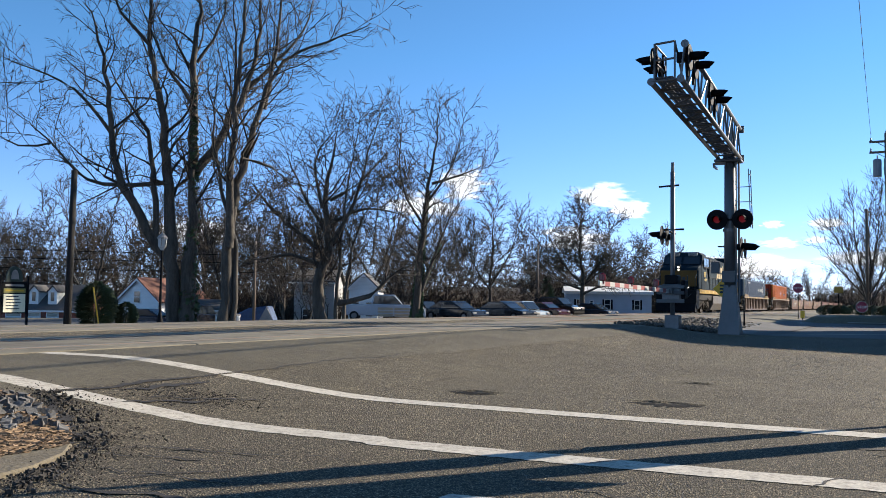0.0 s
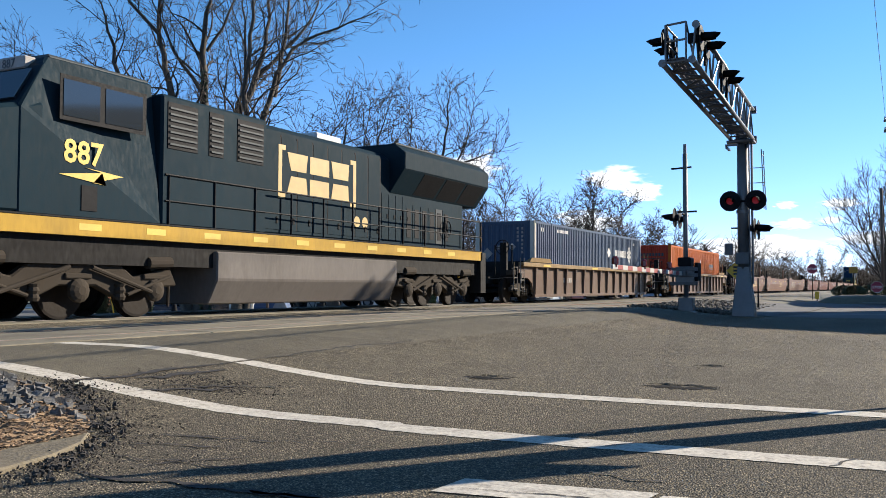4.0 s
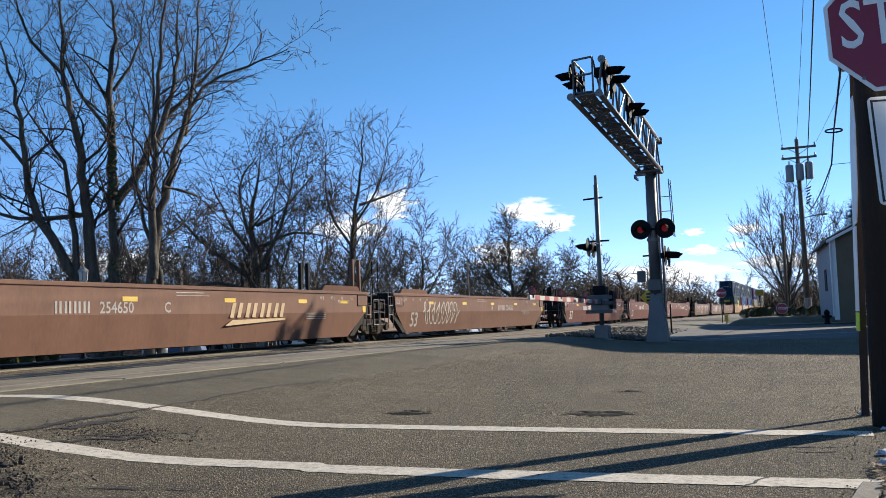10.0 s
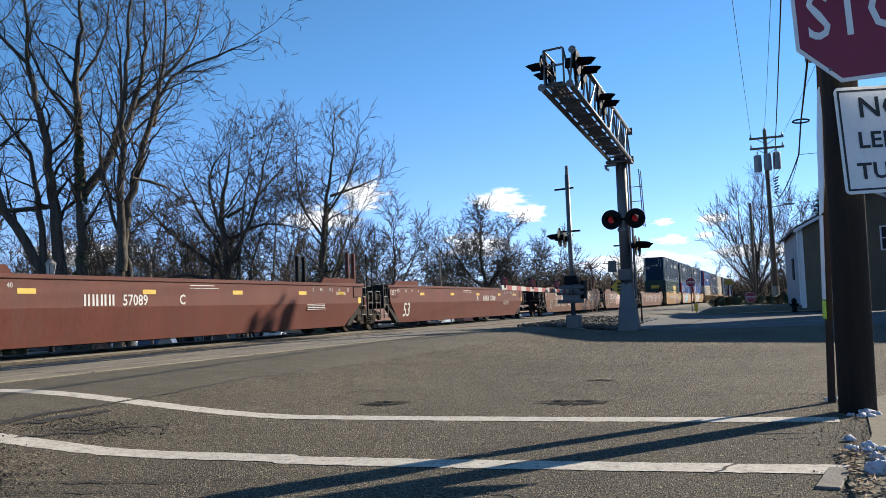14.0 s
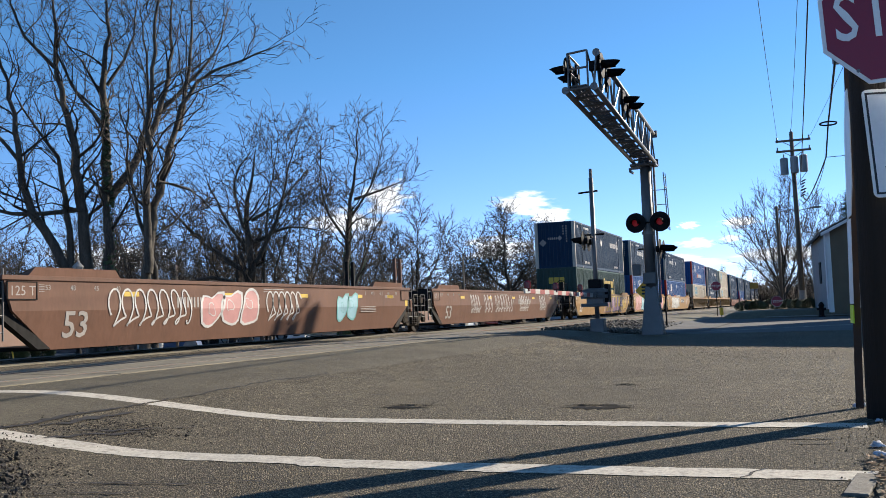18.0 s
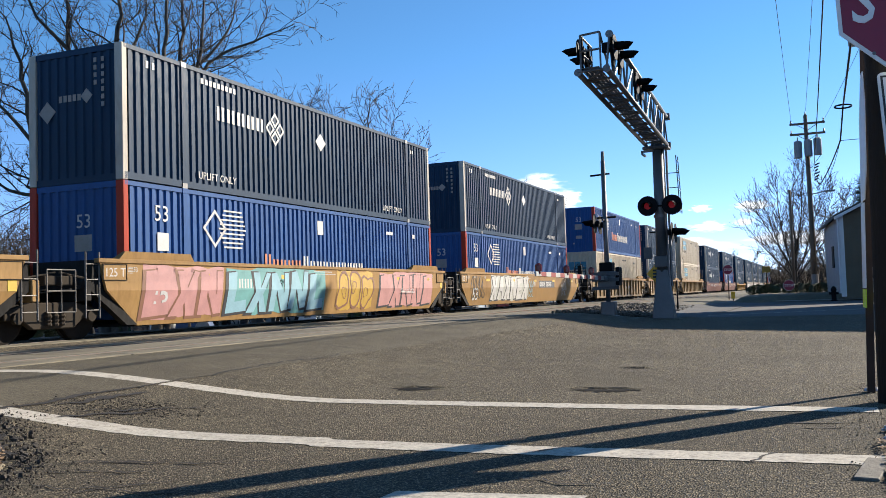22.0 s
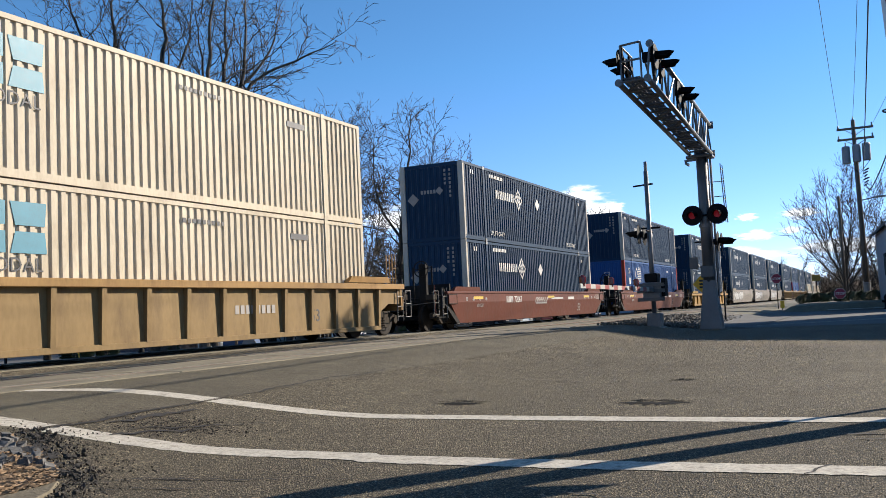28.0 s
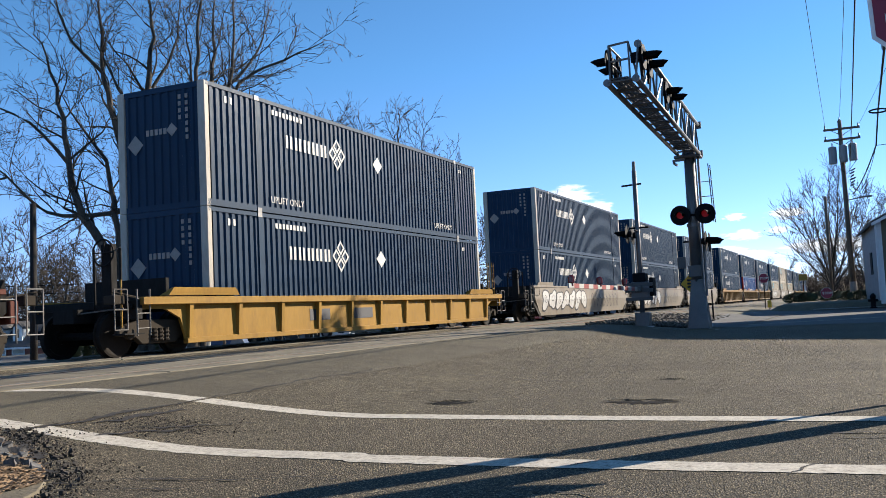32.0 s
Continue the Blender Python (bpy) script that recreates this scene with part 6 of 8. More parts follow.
def well_marks(t, L, x, number, ink=LWHITE, yellow=True, num=4.6, w53=True, unit="", unit_at=8.0):
    """Stencilled data on a car side."""
    if yellow:
        patches("reflector", t, LYELLOW, [(y, y + 0.45, 1.22, 1.32) for y in (3.4, 6.9, 10.4, 13.8, L - 2.2)] + [(0.75, 1.05, 1.2, 1.45), (L - 0.75, L - 0.55, 0.95, 1.4)], x, "yellow reflective patch")
    bars("data_stencil", t, ink, [(L - 2.6 - 0.62 * k, L - 2.58 - 0.62 * k, 1.31, 1.43) for k in range(3)] + [(L - 2.35, L - 1.65, 1.30 - k * 0.035, 1.312 - k * 0.035) for k in range(3)] + [(L - 4.2, L - 3.1, 0.93 - k * 0.05, 0.946 - k * 0.05) for k in range(4)] + [(1.15, 1.28, 1.42 - k * 0.03, 1.43 - k * 0.03) for k in range(5)] + [(8.6, 9.6, 1.42, 1.44), (8.6, 9.8, 1.36, 1.372)], ("x", x), 0.004, "bars of stencilled data")
    slanted("owner_stencil", t, ink, uprights(num, 0.98, 0.23, 0.24, 4), x, 0.004, "stencilled owner mark")
    words("lettering", number, 0.33, pose(x + 0.001, num + 1.15, 0.98) @ RX, ink, t, 1.0, 0.004)
    words("lettering", "125 T", 0.25, pose(x + 0.013, 0.47, 1.23) @ RX, ink, t)
    for k, w in enumerate(("53", "48", "45", "40")):
        words("lettering", w, 0.14, pose(x + 0.001, 1.3 + 0.62 * k, 1.33) @ RX, ink, t)
        words("lettering", w, 0.14, pose(x + 0.001, L - 1.55 - 0.62 * k, 1.33) @ RX, ink, t)
    if unit:
        words("lettering", unit, 0.32, pose(x + 0.001, unit_at, 0.99) @ RX, ink, t, 1.0, 0.006)
    if w53:
        words("lettering", "53", 0.72, pose(x - 0.086, 1.75, 0.44, 0, 10.1, 0) @ RX, ink, t, 0.95, 0.008)


GRAF = [mat("graffiti_" + n, tuple(v * 0.72 for v in c), 0.6, vary=0.12, bump=0) for n, c in (("white", (0.6, 0.58, 0.55)), ("pink", (0.56, 0.27, 0.25)), ("teal", (0.15, 0.40, 0.38)), ("gold", (0.55, 0.33, 0.03)), ("mauve", (0.30, 0.17, 0.26)), ("black", (0.02, 0.02, 0.025)), ("sky", (0.28, 0.50, 0.58)), ("rust", (0.24, 0.10, 0.05)), ("pale", (0.50, 0.50, 0.44)))]


def blob(rnd, y, z, w, h, kind):
    """One swollen sprayed form, or its outline stroke, as flat pieces of (y, z)."""
    n = 18
    k1, k2, p1, p2 = rnd.uniform(0.1, 0.3), rnd.uniform(0.08, 0.2), rnd.uniform(0, 6), rnd.uniform(0, 6)
    pts = []
    for i in range(n):
        a = 2 * math.pi * i / n
        r = 1 + k1 * math.sin(2 * a + p1) + k2 * math.sin(3 * a + p2)
        sq = max(abs(math.cos(a)), abs(math.sin(a))) ** 0.6
        pts.append((y + w * r * math.cos(a) / sq, z + h * r * math.sin(a) / sq))
    if kind == "fill":
        return [pts]
    c = [(y + (a - y) * 0.84, z + (b - z) * 0.86) for a, b in pts]
    return [[pts[i], pts[(i + 1) % n], c[(i + 1) % n], c[i]] for i in range(n)]


GLYPHS = (((-1, -1), (-0.45, -1), (-0.2, -0.3), (0.25, -0.3), (0.5, -1), (1, -1), (0.45, 1), (-0.3, 1)),
          ((-1, -1), (1, -0.9), (0.9, -0.35), (-0.2, -0.45), (-0.1, 1), (-0.9, 0.95)),
          ((-0.9, -1), (0.9, -0.95), (0.9, -0.5), (-0.1, -0.5), (-0.1, -0.2), (0.7, -0.15), (0.7, 0.2), (-0.1, 0.2), (-0.1, 0.5), (0.95, 0.55), (0.9, 1), (-1, 0.95)),
          ((-0.7, -1), (0.5, -1), (1, -0.4), (1, 0.5), (0.5, 1), (-0.6, 0.95), (-1, 0.4), (-1, -0.5)),
          ((-1, -1), (-0.4, -1), (-0.35, 0.1), (0.4, -1), (1, -0.95), (0.95, 1), (0.45, 1), (0.4, -0.1), (-0.4, 1), (-1, 0.95)),
          ((-0.9, 1), (-0.2, 1), (0.1, 0.2), (0.5, 1), (1, 0.95), (0.4, -0.1), (1, -1), (0.3, -1), (0, -0.4), (-0.3, -1), (-1, -1), (-0.4, 0.0)))


def sprayed(rnd, y, z, w, h, grow_):
    g = GLYPHS[rnd.randrange(6)]
    lean = rnd.uniform(0.02, 0.18)
    return [(y + u * w * grow_ + lean * v * h + rnd.uniform(-0.02, 0.02), z + v * h * (1 + (grow_ - 1) * 0.6)) for u, v in g]


def graffiti(t, x, y0, y1, z0, z1, fill, line_, seed, n=6, ground=None):
    """Rounded sprayed forms in a row on the car side, filled and outlined."""
    rnd = random.Random(seed)
    fills, lines_ = [], []
    w = (y1 - y0) / n
    if fill is None and ground is None:
        # one running hand-sprayed stroke, looped like quick script
        f1, f2, f3 = rnd.uniform(0, 6), rnd.uniform(0, 6), rnd.uniform(2.2, 2.9)
        run, m_ = [], 26 * n
        for k in range(m_ + 1):
            a = 2 * math.pi * n * k / m_
            run.append((y0 + (y1 - y0) * k / m_ + 0.12 * math.sin(f3 * a + f1), (z0 + z1) / 2 + (z1 - z0) * (0.34 * math.sin(a * 1.35) + 0.13 * math.sin(2.7 * a + f2))))
        for (a, b), (c, d) in zip(run, run[1:]):
            ln = math.hypot(c - a, d - b) or 1
            u, v = -(d - b) / ln * 0.02, (c - a) / ln * 0.02
            lines_.append([(a + u, b + v), (a - u, b - v), (c - u, d - v), (c + u, d + v)])
        n = 0
    for k in range(n):
        y, z = y0 + w * (k + 0.5), (z0 + z1) / 2 + rnd.uniform(-0.04, 0.04)
        s = rnd.getstate()
        if fill is not None and ground is not None:
            fills.append(sprayed(rnd, y, z, w * 0.46, (z1 - z0) * 0.44, 1.0))
            rnd.setstate(s)
            lines_.append(sprayed(rnd, y - 0.05, z - 0.02, w * 0.46, (z1 - z0) * 0.44, 1.16))
            continue
        fills += blob(rnd, y, z, w * 0.48, (z1 - z0) * 0.42, "fill")
        rnd.setstate(s)
        lines_ += blob(rnd, y, z, w * 0.50, (z1 - z0) * 0.44, "line")
        lines_ += blob(rnd, y + rnd.uniform(-0.1, 0.1), z + rnd.uniform(-0.05, 0.1), w * 0.17, (z1 - z0) * 0.14, "line")

    def lay(name, shapes, m, lift):
        bm = bmesh.new()
        for s in shapes:
            vs = []
            for yy, zz in s:
                zz = min(max(zz, 0.3), 1.5)
                vs.append(bm.verts.new((0, yy, zz)))
            try:
                bm.faces.new(vs)
            except ValueError:
                pass
        bmesh.ops.bisect_plane(bm, geom=list(bm.verts) + list(bm.edges) + list(bm.faces), plane_co=(0, 0, 0.95), plane_no=(0, 0, 1))
        for q in bm.verts:
            q.co.x = x + lift - max(0.0, 0.95 - q.co.z) * 0.178
        bmesh.ops.triangulate(bm, faces=list(bm.faces))
        part(name, bm, m, t, "sprayed graffiti")["kind"] = "stuff"
    if ground is not None:
        cols = 14
        top_ = [(y0 + (y1 - y0) * k / cols, z1 + rnd.uniform(-0.06, 0.05)) for k in range(cols + 1)]
        low_ = [(y0 + (y1 - y0) * k / cols + rnd.uniform(-0.06, 0.06), z0 + rnd.uniform(-0.05, 0.06)) for k in range(cols + 1)]
        back = []
        for k in range(cols):
            back += [[(low_[k][0], 0.95), (low_[k + 1][0], 0.95), top_[k + 1], top_[k]], [low_[k], low_[k + 1], (low_[k + 1][0], 0.95), (low_[k][0], 0.95)]]
        lay("graffiti_ground", back, GRAF[ground], 0.003)
    if fill is not None:
        lay("graffiti_fill", fills, GRAF[fill], 0.009 if ground is not None else 0.006)
    lay("graffiti_line", lines_, GRAF[line_], 0.006 if ground is not None and fill is not None else 0.010)


def mover(ob, front, z=0.0):
    ob["group"] = ob.get("group", "") or "cars of the freight train"
    MOVERS.append((ob, front, z))
    return ob


SMOOTH, RIB = 1.442, 1.345
# single ribbed wells behind the locomotive
for a, b, box_, at, body, chord in ((92.6, 112.6, "old", 94.35, BROWN, TTXDIRTY), (116.2, 136.2, "orange", 117.7, BROWN, TTXDIRTY)):
    c = mover(ribbed_well(b - a, body, chord, "dusty brown ribbed well car with one container", True, True, 1.55, 15), a)
    bars("number_stencil", c, LGREY, [(5.0 + 0.22 * k, 5.15 + 0.22 * k, 0.8, 1.0) for k in range(5)], ("x", RIB), 0.004)
    patches("reflector", c, LYELLOW, [(y, y + 0.8, 1.42, 1.5) for y in (2.2, 8.5, 17.2)], 1.502, "yellow reflective patch")
    put_container(box_, at, RAILZ + 0.36)


def speed_logo(t, y, z, k=1.0):
    """A slanted gold logo over a wedge."""
    sh = uprights(y, z, 0.36 * k, 0.64 * k, 4, 0.35)
    sh += [[(y - 0.2 * k, z - 0.2 * k), (y + 2.5 * k, z - 0.08 * k), (y + 2.5 * k, z - 0.03 * k), (y + 0.1 * k, z - 0.06 * k)]]
    slanted("logo_shape", t, paint_gold, sh, SMOOTH + 0.002, label="slanted gold logo shape")


paint_gold = mat("faded_gold", (0.324, 0.223, 0.108), 0.6, vary=0.15, bump=0)
SETS = (
    (((139.6, 158.3), (159.4, 177.8), (179.0, 198.2)), BROWNRED, "dusty maroon smooth-sided empty well car", None, "logo"),
    (((201.8, 220.3), (221.6, 240.1), (241.5, 260.3)), MAROON, "maroon smooth-sided empty well car with stencils", None, "plain"),
    (((264.5, 282.9), (284.3, 302.6), (304.0, 323.5)), BROWNRED, "graffitied maroon smooth-sided empty well car", None, "graffiti"),
    (((326.8, 345.8), (346.9, 365.4), (366.4, 386.2)), TTX, "graffitied ochre well car carrying two stacked containers", (("green", "rear"), ("blue", "navy"), ("blue", "navy")), "murals"),
)
for units, body, label, loads, style in SETS:
    for k, (a, b) in enumerate(units):
        c = mover(smooth_well(b - a, body, label, k == 0, k == len(units) - 1, stakes=k < len(units) - 1 and style != "murals"), a)
        L = b - a
        ink = LGREY if style in ("graffiti", "logo") else LWHITE
        num = 11.4 if k == 2 else 5.0 if style == "murals" else 5.1
        well_marks(c, L, SMOOTH, {"logo": "254650", "plain": "57089", "graffiti": "211039", "murals": "733189"}[style], ink, num=num, unit=("ACB" if style == "murals" else "BCA")[k], unit_at=num - 0.95 if k == 2 else num + 3.1)
        if style == "logo":
            if k < 2:
                speed_logo(c, 10.6, 0.85)
            if k != 1:
                graffiti(c, SMOOTH, 2.9, 6.4, 0.42, 1.42, None, 8, 91 + k, 6)
        if style == "graffiti":
            for y0, y1, f, ln, n in (((3.0, 4.4, None, 0, 3), (4.8, 6.2, None, 0, 3), (6.8, 9.2, 7, 0, 2), (11.4, 13.8, 7, 0, 4), (14.3, 15.3, None, 8, 3)), ((3.0, 5.6, None, 0, 5), (6.0, 8.4, 1, 0, 3), (8.8, 10.4, None, 0, 4), (12.6, 13.9, 6, 2, 2)), ((4.6, 5.8, None, 0, 3), (6.3, 7.4, None, 0, 2), (7.8, 10.4, None, 0, 5), (11.6, 13.2, None, 0, 4), (15.2, 16.4, None, 0, 3)))[k]:
                graffiti(c, SMOOTH, y0, y1, 0.45, 1.42, f, ln, 11 + k, n)
        if style == "murals" and k != 1:
            part("number_panel", nb(SMOOTH, SMOOTH + 0.002, num - 0.12, num + 2.75, 0.92, 1.28), LINK, c, "dark number panel")
        if style == "murals":
            for y0, y1, f, ln, n, g in (((9.2, 11.4, 3, 4, 3, 4), (11.5, 15.6, 4, 5, 4, 3), (15.2, 17.2, 3, 5, 3, None)),
                                        ((1.6, 4.4, 1, 7, 3, 1), (4.5, 9.2, 6, 5, 5, 2), (9.9, 12.2, None, 7, 3, 3), (12.7, 17.0, 1, 5, 5, 1)),
                                        ((1.6, 3.2, None, 5, 3, None), (4.0, 9.4, 0, 5, 6, 8), (15.6, 16.6, None, 0, 2, None), (9.5, 10.3, None, 6, 2, None)))[k]:
                graffiti(c, SMOOTH, y0, y1, 0.34, 1.48 if n > 2 else 1.3, f, ln, 31 + k, n, g)
        if loads:
            lo, hi = loads[k]
            f = (328.45, 348.1, 367.85)[k]
            put_container(lo, f, RAILZ + 0.36)
            put_container(hi, f, RAILZ + 0.36 + CH + 0.01)

for k, (a, b, f, lo, hi) in enumerate(((389.2, 408.3, 391.45, "white", "blue"), (409.5, 428.5, 411.1, "navy", "rear"), (429.5, 449.2, 430.9, "white", "white"))):
    c = mover(ribbed_well(b - a, TTXDIRTY, TTX, "dusty ochre ribbed well car carrying stacked containers", k == 0, k == 2, 1.55, 15), a)
    words("lettering", "53" if k != 1 else "25", 0.45, pose(RIB, 14.6 if k != 1 else 1.9, 0.55) @ RX, LINK if k != 1 else LWHITE, c)
    bars("number_stencil", c, LGREY, [(11.5 + 0.2 * j, 11.64 + 0.2 * j, 0.8, 1.0) for j in range(8)], ("x", RIB), 0.004)
    put_container(lo, f, RAILZ + 0.36)
    put_container(hi, f, RAILZ + 0.36 + CH + 0.01)

for a, b, f, lo in ((452.0, 472.6, 454.45, "navy"), (475.8, 496.0, 478.0, "blue")):
    c = mover(smooth_well(b - a, FECRED, "red-brown smooth-sided well car with stacked containers", True, True, stakes=False, top=1.3), a)
    patches("reflector", c, LYELLOW, [(y, y + 0.9, 1.05, 1.15) for y in (2.6, 11.0, 16.6)], SMOOTH, "yellow reflective patch")
    words("lettering", "72067", 0.36, pose(SMOOTH + 0.001, 6.75, 0.9) @ RX, LWHITE, c, 1.0, 0.004)
    slanted("owner_stencil", c, LWHITE, uprights(5.9, 0.9, 0.25, 0.26, 3), SMOOTH, 0.004, "stencilled owner mark")
    bars("number_stencil", c, LWHITE, [(11.5, 13.2, 1.0, 1.08), (14.0, 14.9, 0.98, 1.1)], ("x", SMOOTH), 0.004, "bars of car number")
    graffiti(c, SMOOTH, 9.4, 10.9, 0.75, 1.1, None, 0, 5, 4)
    words("lettering", "53", 0.5, pose(SMOOTH - 0.09, b - a - 5.0, 0.42, 0, 10.1, 0) @ RX, LGREY, c, 1.0, 0.006)
    for k, w in enumerate(("53", "48", "45", "40")):
        words("lettering", w, 0.17, pose(SMOOTH + 0.001, b - a - 2.1 - 0.6 * k, 1.0) @ RX, LWHITE, c)
        words("lettering", w, 0.17, pose(SMOOTH + 0.001, 1.9 + 0.6 * k, 1.0) @ RX, LWHITE, c)
    bars("data_stencil", c, LGREY, [(b - a - 1.85, b - a - 1.2, 1.16 - j * 0.05, 1.18 - j * 0.05) for j in range(5)] + [(2.9, 3.5, 0.86 - j * 0.04, 0.875 - j * 0.04) for j in range(3)], ("x", SMOOTH), 0.004, "bars of stencilled data")
    put_container(lo, f, RAILZ + 0.36)
    put_container("navy", f, RAILZ + 0.36 + CH + 0.01)
c = mover(ribbed_well(20.4, TTXYELLOW, TTXYELLOW, "yellow ribbed well car carrying two navy containers", True, True, 1.2, 11), 498.8)
bars("number_stencil", c, LINK, [(6.4, 7.4, 0.55, 0.85), (8.6, 9.8, 0.55, 0.85)], ("x", RIB), 0.004)
put_container("navy", 501.2, RAILZ + 0.36)
put_container("navy", 501.2, RAILZ + 0.36 + CH + 0.01)

# the rest of the train, farther back
REST = ((522.9, "g", "navy", "navy"), (542.9, "g", "navy", "navy"), (562.9, "g", "navy", "navy"), (585.6, "r", "navy", "navy"), (605.5, "r", "blue", "navy"), (625.4, "r", "navy", "navy"),
        (648.0, "g", "white", "navy"), (668.0, "g", "white", "white"), (688.0, "g", "white", "navy"), (711.0, "r", "navy", "navy"), (731.0, "r", "navy", "navy"), (751.0, "g", "blue", "navy"), (774, "g", "white", "white"), (794, "g", "navy", "navy"), (814, "r", "navy", "navy"), (837, "g", "navy", "navy"))
made = {}
for k, (a, kind, lo, hi) in enumerate(REST):
    if kind not in made:
        if kind == "g":
            c = smooth_well(19.0, GREYTAN, "grey-tan smooth-sided well car with graffiti and containers", True, False, stakes=False)
            graffiti(c, SMOOTH, 1.5, 9.0, 0.4, 1.42, 0, 5, 77, 7)
            graffiti(c, SMOOTH, 10.0, 16.0, 0.45, 1.35, None, 5, 78, 6)
        else:
            c = ribbed_well(19.0, TTXDIRTY, TTX, "dusty ochre ribbed well car carrying stacked containers", True, False, 1.5, 15)
        made[kind] = c
    else:
        c = copy_thing(made[kind], pose(0, 0, 0))
    mover(c, a)
    put_container(lo, a + 1.7, RAILZ + 0.36)
    put_container(hi, a + 1.7, RAILZ + 0.36 + CH + 0.01)


# ---- locomotive ----
LOCOGOLD = mat("loco_lettering", (0.36, 0.245, 0.075), 0.6, vary=0.12, bump=0)
LBODY = paint("loco_dark_blue", (0.009, 0.021, 0.029), stain=(0.018, 0.026, 0.030), amount=0.35, random=0, rough=0.62, gloss=0.04)
LGRAY = paint("loco_grey", (0.040, 0.047, 0.049), stain=(0.072, 0.072, 0.072), amount=0.4, random=0)
LGOLD = paint("loco_gold", (0.360, 0.216, 0.029), stain=(0.202, 0.130, 0.036), amount=0.5, random=0)
LTANK = paint("loco_tank", (0.115, 0.101, 0.090), stain=(0.065, 0.058, 0.050), amount=0.6, random=0)
loco = thing("locomotive", "dark blue and gold diesel locomotive with lit headlights", "locomotive", group="cars of the freight train")
part("frame", nb(-1.35, 1.35, 2.0, 21.9, 1.0, 1.5), DARK, loco)
for s in (-1, 1):
    part("sill", nb(min(s * 1.36, s * 1.5), max(s * 1.36, s * 1.5), 2.75, 22.0, 1.50, 1.80), LGOLD, loco, "gold side sill")
    patches("reflector", loco, LYELLOW, [(5.0 + 1.6 * k, 5.5 + 1.6 * k, 1.60, 1.72) for k in range(10)], 1.5, "yellow reflective patch") if s > 0 else None
part("walkway", nb(-1.5, 1.5, 2.75, 22.0, 1.79, 1.83), DARK, loco)
# wide nose under a sloping top
# nose gold far darker than the sill's: the front's shade is in the colour
NOSE_SHADED = paint("loco_gold_shaded", (0.125, 0.066, 0.016), stain=(0.075, 0.045, 0.018), amount=0.6, random=0)
bm = prism(bmesh.new(), [(2.70, 1.8), (2.50, 2.3), (2.55, 3.2), (2.75, 3.42), (4.3, 3.78), (4.3, 1.8)], -1.46, 1.46, "x")
nose = part("nose", bevelled(bm, 0.08), LBODY, loco, "dark blue rounded nose")
part("nose_face", bevelled(nb(-1.36, 1.36, 2.47, 2.535, 2.0, 3.2), 0.02), NOSE_SHADED, nose, "gold nose face")
part("nose_door", bevelled(nb(-0.95, -0.35, 2.44, 2.475, 1.95, 3.15), 0.015), NOSE_SHADED, nose)
bars("logo_shape", nose, LINK, [(-0.62 + k * 0.3, -0.40 + k * 0.3, 2.5, 2.72) for k in range(4)] + [(-0.78, -0.72, 2.42, 2.82), (0.62, 0.68, 2.42, 2.82)], ("y", 2.47), 0.006, "dark logo shape")
part("headlight_box", bevelled(nb(-0.14, 0.14, 2.46, 2.72, 3.12, 3.62), 0.03), BLACK, loco)
for z in (3.46, 3.25):
    part("headlight", nr((0.0, 2.5, z), (0.0, 2.44, z), 0.075, seg=16), LAMP, loco, "lit round headlight")
for x in (-0.85, 0.85):
    part("ditch_light_box", bevelled(nb(x - 0.12, x + 0.12, 1.62, 1.85, 1.78, 2.02), 0.03), BLACK, loco)
    part("ditch_light", nr((x, 1.64, 1.9), (x, 1.59, 1.9), 0.06, seg=16), LAMP, loco, "lit ditch light")
part("pilot", bevelled(nb(-1.48, 1.48, 1.6, 1.95, 0.62, 1.7), 0.03), BLACK, loco)
part("front_platform", nb(-1.48, 1.48, 1.7, 2.75, 1.68, 1.76), BLACK, loco)
bm = prism(bmesh.new(), [(1.65, 0.75), (1.25, 0.16), (1.33, 0.10), (1.95, 0.10), (1.95, 0.75)], -1.45, 1.45, "x")
part("plow", bm, BLACK, loco, "black snow plow")
part("coupler", bevelled(nb(-0.18, 0.18, 0.95, 1.7, 0.72, 1.02), 0.04), DARK, loco)
bm = bmesh.new()
for side in (-1, 1):
    run = [Vector((side * (0.32 + 0.8 * k / 8), 1.55 - 0.12 * math.sin(math.pi * k / 8), 1.42 - 0.34 * math.sin(math.pi * k / 8) + 0.05 * k / 8)) for k in range(9)]
    for a_, b_ in zip(run, run[1:]):
        rod(bm, a_, b_, 0.028, seg=6)
part("hose_loop", bm, LGRAY, loco, "pale air hoses")
for x in (-1.38, 1.38):
    bm = bmesh.new()
    rod(bm, (x, 1.62, 0.55), (x, 1.68, 2.6), 0.022, seg=6)
    rod(bm, (x, 1.68, 2.6), (x * 0.98, 2.5, 2.95), 0.022, seg=6)
    rod(bm, (x * 0.62, 1.62, 1.0), (x * 0.62, 1.66, 2.75), 0.022, seg=6)
    rod(bm, (x * 0.62, 1.66, 2.75), (x * 0.45, 2.46, 2.85), 0.022, seg=6)
    part("grab_rail", bm, LGRAY, loco, "pale grab rail")
    for k in range(4):
        part("step", nb(min(x, x * 0.66), max(x, x * 0.66), 1.95, 2.35, 0.35 + k * 0.34, 0.39 + k * 0.34), BLACK, loco)
    part("step_well", nb(min(x * 1.05, x * 1.08), max(x * 1.05, x * 1.08), 1.75, 2.75, 0.35, 1.7), BLACK, loco)
